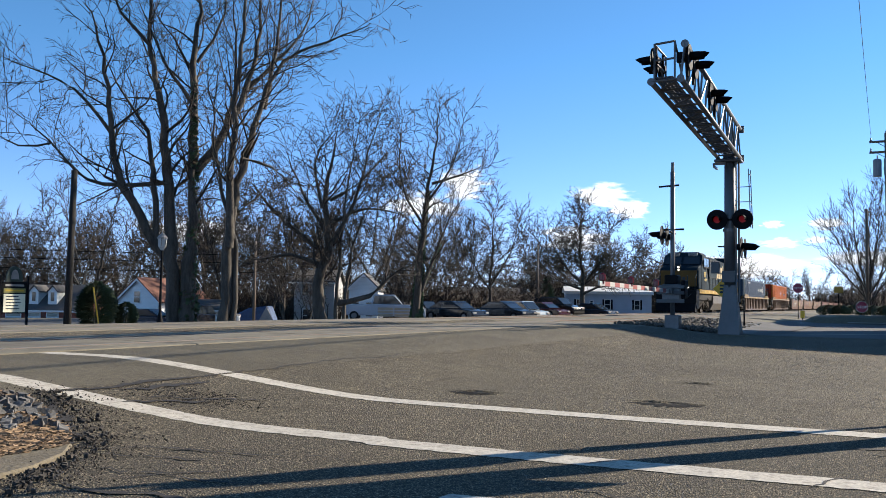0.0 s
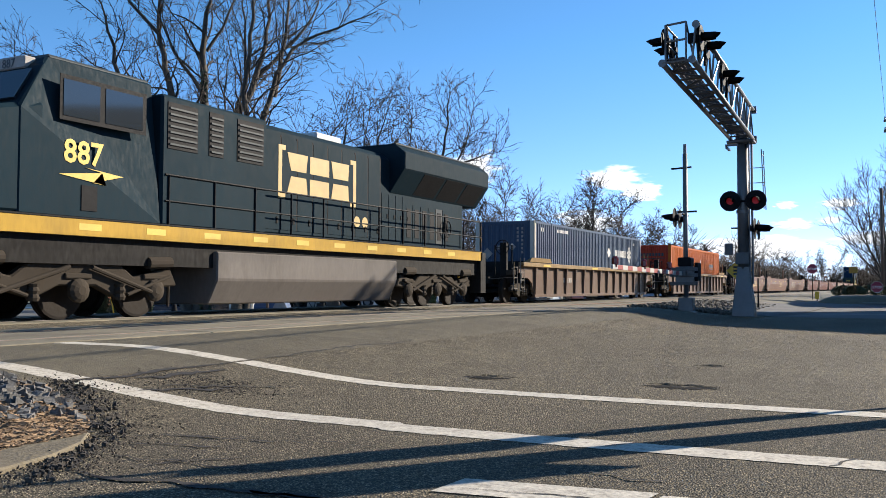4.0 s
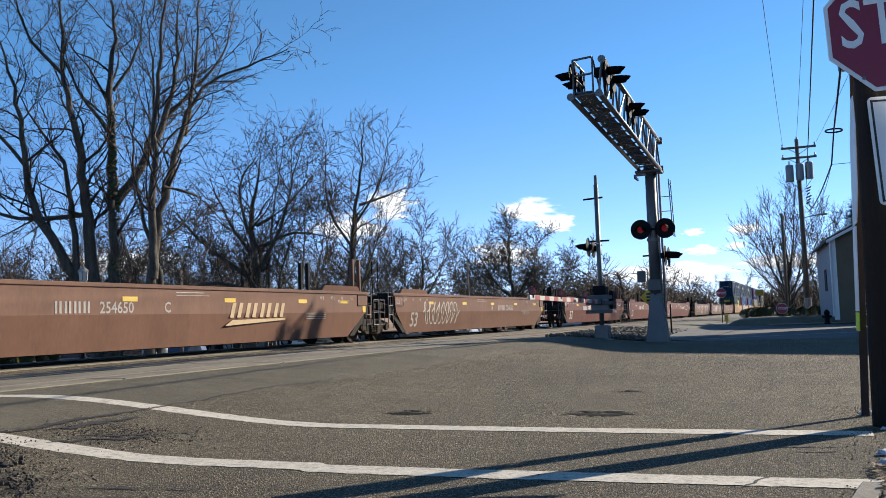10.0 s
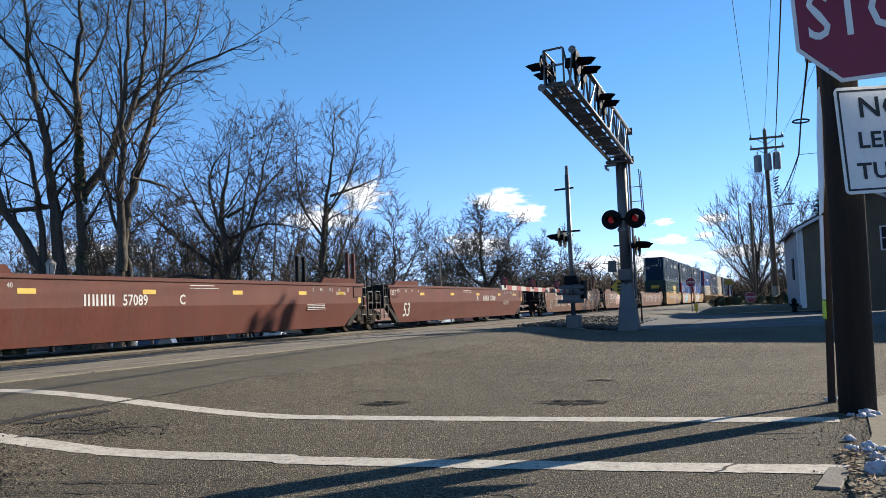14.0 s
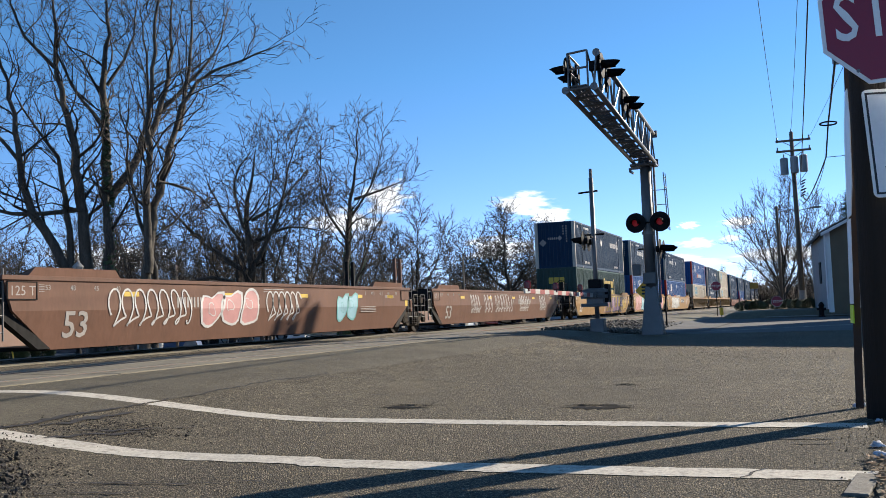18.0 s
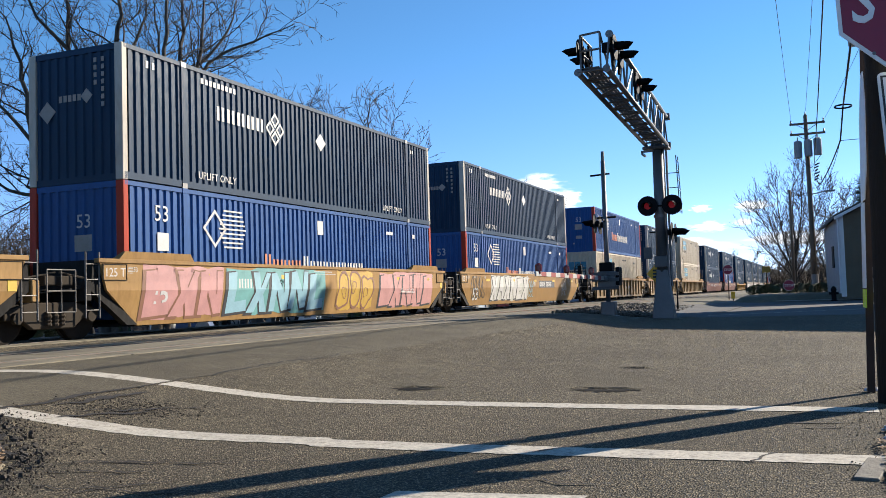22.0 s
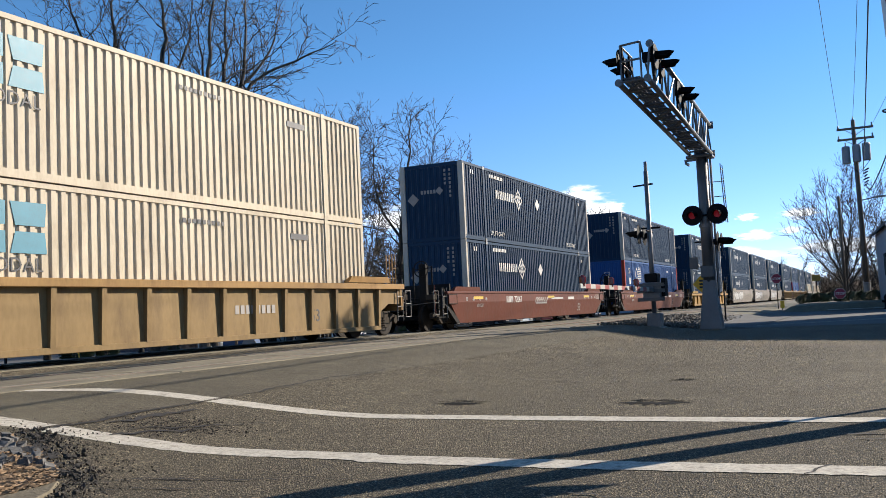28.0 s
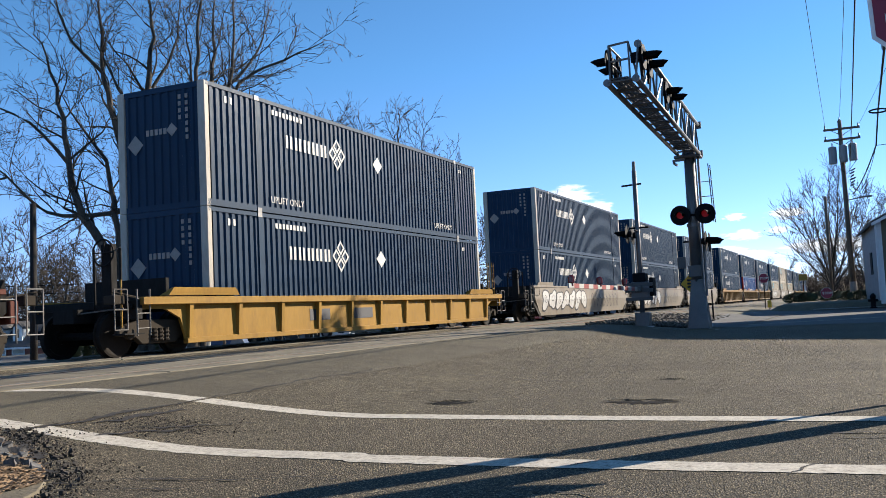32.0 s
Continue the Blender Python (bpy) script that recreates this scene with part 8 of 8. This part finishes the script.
def house(label, m, w, d, eave, ridge, wall, roof, windows=(), doors=(), gable_front=True, over=0.3, name="house"):
    """A gabled house: front at y = 0 facing -y, width along x. Windows: (x, z, w, h) on the front; doors likewise."""
    t = thing(name, label, "building", m)
    bm = bmesh.new()
    if gable_front:
        prism(bm, [(0, -1), (w, -1), (w, eave), (w / 2, ridge), (0, eave)], 0, d)
    else:
        prism(bm, [(0, -1), (d, -1), (d, eave), (d / 2, ridge), (0, eave)], 0, w, "x")
    part("wall", bm, wall, t)
    for s in (0, 1):
        bm = bmesh.new()
        if gable_front:
            a = [(-over, eave - over * (ridge - eave) / (w / 2)), (w / 2, ridge), (w / 2, ridge + 0.16), (-over, eave + 0.16 - over * (ridge - eave) / (w / 2))]
            if s:
                a = [(w - x, z) for x, z in a]
            prism(bm, a, -over, d + over)
        else:
            a = [(-over, eave - over * (ridge - eave) / (d / 2)), (d / 2, ridge), (d / 2, ridge + 0.16), (-over, eave + 0.16 - over * (ridge - eave) / (d / 2))]
            if s:
                a = [(d - x, z) for x, z in a]
            prism(bm, a, -over, w + over, "x")
        part("roof_slope", bm, roof, t)
    if gable_front:
        for s in (0, 1):
            a = [(-over, eave - 0.12 - over * (ridge - eave) / (w / 2)), (w / 2, ridge - 0.12), (w / 2, ridge + 0.05), (-over, eave + 0.05 - over * (ridge - eave) / (w / 2))]
            part("rake_trim", prism(bmesh.new(), [(w - x, z) for x, z in a] if s else a, -over - 0.03, -over), TRIM, t, "white roof trim")
    else:
        part("gutter", nb(-over, w + over, -over - 0.1, -over, eave - 0.2, eave - 0.05), TRIM, t, "white eave trim")
    for x, z, ww, hh in windows:
        win = part("window", nb(x - 0.08, x + ww + 0.08, -0.05, 0.0, z - 0.08, z + hh + 0.08), TRIM, t, "white window frame")
        part("pane", nb(x, x + ww, -0.06, -0.05, z, z + hh), PANE, win)
        part("glazing_bar", nb(x, x + ww, -0.07, -0.06, z + hh / 2 - 0.025, z + hh / 2 + 0.025), TRIM, win)
    for x, z, ww, hh in doors:
        dr = part("door", nb(x, x + ww, -0.06, 0.0, z, z + hh), TRIM, t, "pale door")
        for k in range(3):
            part("door_panel", nb(x + 0.1, x + ww - 0.1, -0.08, -0.06, z + 0.1 + k * hh / 3.2, z + 0.05 + (k + 0.8) * hh / 3.2), CREAMPOST, dr)
    return t


house("grey building with white trim and a gable roof", pose(1.3, 55, 0.4, 0, 0, 3.4), 7.4, 12, 4.35, 6.2, TANWALL, SHINGLE, ((4.2, 2.9, 1.0, 1.2),), ((1.15, 0, 1.0, 2.05),), True, 0.35)
part("corner_board", nb(-0.12, 0.14, -0.04, 0.14, -0.2, 4.3), TRIM, bpy.data.objects["house"], "white corner board")
part("side_cladding", nb(-0.05, -0.004, 0.14, 12, -0.2, 4.3), SIDING, bpy.data.objects["house"], "grey side cladding")
part("downpipe", nr((-0.15, -0.1, 0), (-0.15, -0.1, 4.3), 0.05), TRIM, bpy.data.objects["house"])
part("side_window", nb(-0.09, -0.05, 4.6, 6.0, 1.5, 2.8), BLACK, bpy.data.objects["house"], "dark side window")
# stands out of view, added to cast the broad shadow over the road
block = thing("brick_building", "plain tall brick building, unseen, added to shade the street", "building", pose(6.9, 47.2, 0, 0, 0, -31.7))
part("wall", nb(0, 26, 0, 40, -0.5, 11.7), BRICK, block)
part("parapet", nb(-0.15, 26.15, -0.15, 40.15, 11.7, 12.0), CONCRETE, block)
# turned to face the crossing
house("white gabled house with a rust-red roof", pose(-57.2, 55.3, -1.6, 0, 0, 4), 4.1, 6.5, 2.2, 3.9, WHITEW, REDROOF, ((1.7, 2.0, 0.55, 0.9),), (), True, 0.25)
GAR = pose(-73.6, 53.0, -1.9, 0, 0, 26.5)
house("brick garage building with white doors and grey roof", GAR, 10.45, 8, 1.5, 3.6, BRICK, SHINGLE, (), ((3.98, 0, 1.4, 1.3), (5.83, 0, 1.25, 1.3), (7.57, 0, 1.1, 1.3)), False, 0.3, "garage")
for dx in (5.75, 7.4):
    dm = thing("dormer", "white gabled dormer window on the garage roof", "dormer", GAR @ pose(dx, 0.6, 2.1))
    part("dormer_wall", prism(bmesh.new(), [(0, -0.3), (0.8, -0.3), (0.8, 1.0), (0.4, 1.45), (0, 1.0)], 0, 2.2), WHITEW, dm)
    part("pane", nb(0.25, 0.55, -0.02, 0, 0.15, 0.95), PANE, dm)
    part("dormer_roof", prism(bmesh.new(), [(-0.1, 0.92), (0.4, 1.48), (0.9, 0.92), (0.9, 1.02), (0.4, 1.6), (-0.1, 1.02)], -0.12, 2.4), SHINGLE, dm)
house("small white outbuilding beside the trees", pose(-49.0, 53.5, -1.6, 0, 0, 30), 3.6, 4, 1.6, 2.2, WHITEW, SHINGLE, ((1.4, 0.5, 0.9, 0.8),), (), False, 0.2, "shed")
house("pale two-storey house behind the trees", pose(-46.05, 64.3, -1.6, 0, 0, 26.5), 3.4, 7, 4.0, 5.0, GREYW, SHINGLE, ((0.7, 2.8, 0.5, 0.85), (1.6, 2.8, 0.45, 0.85), (0.8, 0.6, 0.6, 1.0)), (), False, 0.3)
house("white house half hidden behind bare limbs", pose(-38.6, 61.2, -1.6, 0, 0, 26.5), 2.3, 7, 3.4, 4.5, WHITEW, SHINGLE, ((0.3, 1.2, 0.5, 1.1), (1.4, 1.2, 0.5, 1.1)), (), True, 0.2)
house("low pale house behind the thicket", pose(-45, 92, -1.4, 0, 0, 25), 8, 6, 2.6, 3.8, LGREY, SHINGLE, (), (), False, 0.3)
house("pale blue mobile home with white roof edge", pose(-32.0, 95.0, -1.4, 0, 0, 22), 9.2, 4, 3.5, 4.0, BLUEW, TRIM, ((1.15, 1.7, 0.55, 1.0), (2.6, 2.2, 0.3, 0.35), (4.2, 1.7, 0.55, 1.0), (7.4, 1.7, 0.5, 0.95)), (), False, 0.2, "mobile_home")
for x in (0.88, 1.78, 3.93, 4.83, 7.13, 7.98):
    part("shutter", nb(x, x + 0.2, -0.05, 0.0, 1.65, 2.75), BLACK, bpy.data.objects["mobile_home"], "dark window shutter")
tp = thing("boat_under_tarp", "boat on a trailer under a dark blue tarp", "boat", pose(-38.7, 47.4, -1.1, 0, 0, 28))
part("cover", bevelled(prism(bmesh.new(), [(0, 0.1), (0.1, 0.9), (0.9, 1.35), (2.2, 1.5), (2.7, 0.2)], 0, 2.0), 0.08), TARP, tp)
part("gable_cloth", prism(bmesh.new(), [(1.5, 0.3), (2.1, 1.45), (2.72, 0.3)], -0.06, -0.02), LGREY, tp)


# ---- things beyond the tracks ----
board = thing("village_sign", "green and gold village sign board with cream panel", "sign board", pose(-31.23, 24.2, -0.7, 0, 0, 80))
for x in (-0.06, 1.06):
    part("post", bevelled(nb(x - 0.035, x + 0.035, -0.06, 0.06, -0.3, 2.35), 0.01), BLACK, board)
part("frame", bevelled(nb(-0.02, 1.02, -0.05, 0.05, 0.85, 2.1), 0.02), BLACK, board)
part("cream_panel", nb(0.06, 0.94, -0.07, -0.05, 0.9, 1.62), mat("sign_cream", (0.86, 0.80, 0.58), 0.6, vary=0.06, bump=0), board)
part("gold_panel", nb(0.06, 0.94, -0.07, -0.05, 1.66, 1.84), mat("sign_olive", (0.20, 0.19, 0.06), 0.6, vary=0.1, bump=0), board)
bm = bmesh.new()
prism(bm, [(0.5 + 0.34 * math.cos(math.pi * k / 10), 2.1 + 0.62 * math.sin(math.pi * k / 10) ** 0.8) for k in range(11)], -0.04, 0.04)
part("crest", bm, mat("sign_dark_green", (0.03, 0.045, 0.03), 0.6, bump=0), board, "arched crest")
part("crest_mark", prism(bmesh.new(), [(0.5 + 0.16 * math.cos(math.pi * k / 8), 2.2 + 0.38 * math.sin(math.pi * k / 8)) for k in range(9)], -0.06, -0.04), LGREY, board)
bars("lettering_mark", board, LINK, [(0.16, 0.66 + 0.05 * (k % 3), 1.5 - k * 0.12, 1.54 - k * 0.12) for k in range(5)], ("y", -0.07), 0.006)
bars("lettering_mark", board, LYELLOW, [(0.12, 0.88, 1.72, 1.79)], ("y", -0.07), 0.006)
bars("lettering_mark", board, LGREY, [(0.12, 0.88, 1.92, 2.0)], ("y", -0.05), 0.006)

lamp = thing("street_lamp", "black traditional street lamp with glass lantern", "street lamp", pose(-27.5, 28.9, -0.75))
part("base", lathe(bmesh.new(), [(0.16, -0.2), (0.16, 0.3), (0.12, 0.4), (0.14, 0.55), (0.08, 0.9), (0.06, 1.0)], 14), BLACK, lamp, smooth=True)
part("column", nr((0, 0, 0.95), (0, 0, 3.6), 0.055, 0.045, 12), BLACK, lamp)
part("lantern", lathe(bmesh.new(), [(0.07, 3.6), (0.1, 3.68), (0.17, 3.75), (0.2, 4.05), (0.19, 4.1)], 6), mat("lantern_glass", (0.40, 0.41, 0.40), 0.3, vary=0.05, bump=0), lamp, "pale lantern glass")
part("lantern_cap", lathe(bmesh.new(), [(0.23, 4.08), (0.22, 4.14), (0.1, 4.26), (0.03, 4.32), (0.02, 4.42)], 12), LGREY, lamp)
for k in range(6):
    a = math.pi * k / 3
    part("lantern_rib", nr((0.17 * math.cos(a), 0.17 * math.sin(a), 3.75), (0.2 * math.cos(a), 0.2 * math.sin(a), 4.08), 0.012, seg=5), BLACK, lamp)
guard = thing("guy_guard", "yellow plastic guard on a slanting guy wire", "guy wire", pose(-29.45, 27.55, -0.7))
part("sleeve", nr((0, 0, 0), (-0.36, -0.1, 1.95), 0.03), SIGNYELLOW, guard)
part("wire", nr((-0.36, -0.1, 1.95), (-0.92, -0.25, 5.0), 0.012), DARK, guard)
for x, y in ((-27.7, 33.0), (-27.15, 33.3)):
    b = thing("bin", "white plastic litter bin on the verge", "bin", pose(x, y, -0.7), "white bins")
    part("body", lathe(bmesh.new(), [(0.2, 0), (0.26, 0.75), (0.28, 0.78)], 14), TRIM, b, smooth=True)
    part("lid", lathe(bmesh.new(), [(0.28, 0.78), (0.28, 0.83), (0.1, 0.88)], 14), LGREY, b)
WOODB = mat("bench_wood", (0.38, 0.31, 0.22), 0.8, vary=0.2, scale=2, fine=20, stretch=(1, 8, 8))
bench = thing("bench", "pale slatted wooden bench facing the tracks", "bench", pose(-25.3, 43.1, -0.42, 0, 0, 29), "benches by the tracks")
for z in (0.45, 0.62, 0.79):
    part("back_slat", bevelled(nb(0, 0.84, -0.02, 0.02, z, z + 0.13), 0.008), WOODB, bench)
for y in (-0.45, -0.3, -0.15):
    part("seat_slat", bevelled(nb(0, 0.84, y, y + 0.12, 0.4, 0.43), 0.008), WOODB, bench)
for x in (0.05, 0.75):
    part("leg", nb(x, x + 0.05, -0.42, 0.02, 0, 0.42), BLACK, bench)
copy_thing(bench, pose(-24.5, 43.55, -0.42, 0, 0, 29))
infl = thing("yard_figure", "white rounded yard ornament by the tree", "ornament", pose(-25.9, 48.5, -0.85))
bm = bmesh.new()
for z, r in ((0.35, 0.36), (0.85, 0.27), (1.22, 0.19)):
    bmesh.ops.create_icosphere(bm, subdivisions=3, radius=r, matrix=Matrix.Translation((0, 0, z)))
part("figure", bm, TRIM, infl, smooth=True)


def car(label, base, turn, color, L=4.6, kind="sedan", name="car"):
    """A parked car, its nose towards +x before the turn."""
    t = thing(name, label, "car", pose(*base, 0, 0, turn), "parked cars")
    m = paint("car_" + str(len(bpy.data.materials)), color, rough=0.12, vary=0.04, amount=0.0, random=0, bump=0, gloss=0.55)
    h = {"sedan": 1.42, "suv": 1.72, "pickup": 1.85}[kind]
    w = 0.9
    sill, belt = 0.28, h * 0.62
    a, b = L / 2, -L / 2
    low = [(b, sill + 0.1), (b - 0.02, belt * 0.8), (b + 0.1, belt), (a - 1.2, belt), (a - 0.15, belt * 0.86), (a, belt * 0.6), (a - 0.02, sill)]
    part("body", bevelled(prism(bmesh.new(), low, -w, w), 0.05).copy() if False else bevelled(prism(bmesh.new(), low, -w, w), 0.05), m, t)
    if kind == "pickup":
        cab_ = [(-0.9, belt), (-0.75, h), (0.75, h), (1.35, belt)]
    elif kind == "suv":
        cab_ = [(b + 0.1, belt), (b + 0.35, h), (0.55, h), (1.25, belt)]
    else:
        cab_ = [(b + 0.45, belt), (-0.95, h), (0.35, h), (1.2, belt)]
    part("cabin", bevelled(prism(bmesh.new(), cab_, -w + 0.12, w - 0.12), 0.05), m, t)
    for s in (-1, 1):
        inset = [(x * 0.9 + 0.02, belt + 0.04 if z == belt else z - 0.1) for x, z in cab_]
        part("side_glass", prism(bmesh.new(), inset, min(s * (w - 0.12), s * (w - 0.105)), max(s * (w - 0.12), s * (w - 0.105))), PANE, t)
    f0, f1 = cab_[-1], cab_[-2]
    part("windscreen", prism(bmesh.new(), [(f0[0] + 0.02, f0[1] + 0.03), (f1[0] + 0.04, f1[1] - 0.06), (f1[0] + 0.055, f1[1] - 0.05), (f0[0] + 0.04, f0[1] + 0.04)], -w + 0.2, w - 0.2), PANE, t)
    for x in (a - 0.85, b + 0.85):
        for s in (-1, 1):
            wh = part("wheel", nr((x, s * (w - 0.2), 0.33), (x, s * (w + 0.01), 0.33), 0.33, seg=20), BLACK, t, "black tyre")
            part("rim", nr((x, s * (w + 0.01), 0.33), (x, s * (w + 0.02), 0.33), 0.2, seg=14), GALV, wh)
    for s in (-0.65, 0.65):
        part("headlamp", bevelled(nb(a - 0.1, a + 0.012, s - 0.18, s + 0.18, belt * 0.62, belt * 0.78), 0.02), LGREY, t)
    part("bumper", bevelled(nb(a - 0.1, a + 0.03, -w + 0.1, w - 0.1, sill, sill + 0.2), 0.03), BLACK if kind == "suv" else m, t)
    return t


car("silver-grey pickup truck parked beyond the tracks", (-32.6, 56.5, -0.55), 27, (0.36, 0.38, 0.41), 5.9, "pickup", "pickup_truck")
car("black low sedan parked in the lot", (-28.5, 59.7, -0.52), -18, (0.012, 0.013, 0.015), 5.0)
car("dark suv parked behind the sedan", (-35.0, 67, -0.88), -18, (0.015, 0.015, 0.018), 4.8, "suv")
car("black sedan parked in the lot", (-26.8, 65.0, -0.50), -18, (0.012, 0.014, 0.018), 4.9)
car("silver-blue hatchback parked in the row", (-27.4, 70.2, -0.73), -18, (0.33, 0.38, 0.42), 4.4, "suv")
car("dark red sedan parked in the row", (-27.3, 74.9, -0.46), -18, (0.05, 0.012, 0.012), 4.6)
car("black suv parked in the row", (-27.5, 79.1, -0.33), -18, (0.012, 0.013, 0.015), 4.9, "suv")
car("dark blue sedan parked at the end of the row", (-26.0, 85.5, -0.53), -18, (0.015, 0.022, 0.035), 4.6)
car("dark car parked by the white house", (-51, 52.5, -1.45), 10, (0.015, 0.018, 0.03), 4.5)
car("dark suv parked by the big tree", (-46.2, 52.5, -1.4), 100, (0.012, 0.012, 0.015), 4.6, "suv")
car("blue car parked by the garage", (-66, 45, -1.55), 10, (0.02, 0.05, 0.10), 4.5)


# ---- clouds ----
def cloud(x, y, z, w, h, seed, name):
    """A far sheet of vapour with soft ragged edges, so far off that it stands like the sky."""
    m = bpy.data.materials.new("cloud")
    m.use_nodes = True
    n, l = m.node_tree.nodes, m.node_tree.links
    n.clear()
    out, mixs, tr, em = (n.new(k) for k in ("ShaderNodeOutputMaterial", "ShaderNodeMixShader", "ShaderNodeBsdfTransparent", "ShaderNodeEmission"))
    em.inputs["Color"].default_value, em.inputs["Strength"].default_value = (0.93, 0.96, 1.0, 1), 0.70
    co, mp, no, gr = (n.new(k) for k in ("ShaderNodeTexCoord", "ShaderNodeMapping", "ShaderNodeTexNoise", "ShaderNodeTexGradient"))
    mp.inputs["Location"].default_value = (seed * 3.7, seed, 0)
    mp.inputs["Scale"].default_value = (1.0, 1.0, 1.7)
    no.inputs["Scale"].default_value, no.inputs["Detail"].default_value, no.inputs["Roughness"].default_value = 2.2, 7, 0.55
    l.new(co.outputs["Object"], mp.inputs["Vector"])
    l.new(mp.outputs[0], no.inputs["Vector"])
    gr.gradient_type = "SPHERICAL"
    l.new(co.outputs["Object"], gr.inputs["Vector"])
    ad = n.new("ShaderNodeMath")
    ad.operation = "MULTIPLY_ADD"
    l.new(gr.outputs["Fac"], ad.inputs[0])
    ad.inputs[1].default_value = 0.75
    l.new(no.outputs["Fac"], ad.inputs[2])
    mr = n.new("ShaderNodeMapRange")
    mr.interpolation_type = "SMOOTHSTEP"
    mr.inputs["From Min"].default_value, mr.inputs["From Max"].default_value = 0.74, 1.02
    l.new(ad.outputs[0], mr.inputs["Value"])
    l.new(mr.outputs[0], mixs.inputs[0])
    l.new(tr.outputs[0], mixs.inputs[1])
    l.new(em.outputs[0], mixs.inputs[2])
    l.new(mixs.outputs[0], out.inputs[0])
    bm = bmesh.new()
    bm.faces.new([bm.verts.new(p) for p in ((-1, 0, -1), (1, 0, -1), (1, 0, 1), (-1, 0, 1))])
    ob = part(name, bm, m)
    ob.matrix_basis = pose(x, y, z, 0, 0, math.degrees(math.atan2(-x, y))) @ Matrix.Diagonal((w, 1, h, 1))
    tagged(ob, "small white fair-weather cloud low in the sky", "cloud", kind="structure")


for k, (x, y, z, w, h) in enumerate(((-800, 2725, 336, 150, 62), (-730, 2770, 290, 105, 55), (-1170, 2500, 365, 130, 75), (-1290, 2450, 290, 190, 70), (-335, 2990, 256, 55, 22), (-185, 3060, 262, 100, 30), (-310, 3000, 196, 95, 32), (-210, 3040, 210, 55, 18), (-880, 2700, 200, 190, 62), (-420, 2950, 120, 330, 62), (-1900, 2150, 200, 300, 70), (-50, 3070, 150, 260, 40), (-360, 2980, 150, 90, 22))):
    cloud(x, y, z, w, h, k + 1, "cloud_" + str(k + 1))


# ---- motion: the train runs past at one speed ----
SPEED = 15.15


def motions():
    for ob, front, z in MOVERS:
        walk(ob, [(t, pose(TRAIN_X, front - SPEED * t, z or RAILZ)) for t in (0, 4, 8, 12, 16, 20, 24, 28, 32)])
    # all rail wheels roll alike: 33 turns in every 100 m or so
    wheels = [o for o in scene.objects if o.name.split(".")[0] == "rail_wheel"]
    steps = int(32 * FPS)
    walk(wheels[0], [(k / FPS, pose(0, 0, 0, math.degrees(SPEED * k / FPS / 0.47), 0, 0)) for k in range(steps + 1)])
    turning = wheels[0].animation_data
    for o in wheels[1:]:
        o.rotation_mode = "QUATERNION"
        o.animation_data_create()
        o.animation_data.action = turning.action
        o.animation_data.action_slot = turning.action_slot
motions()
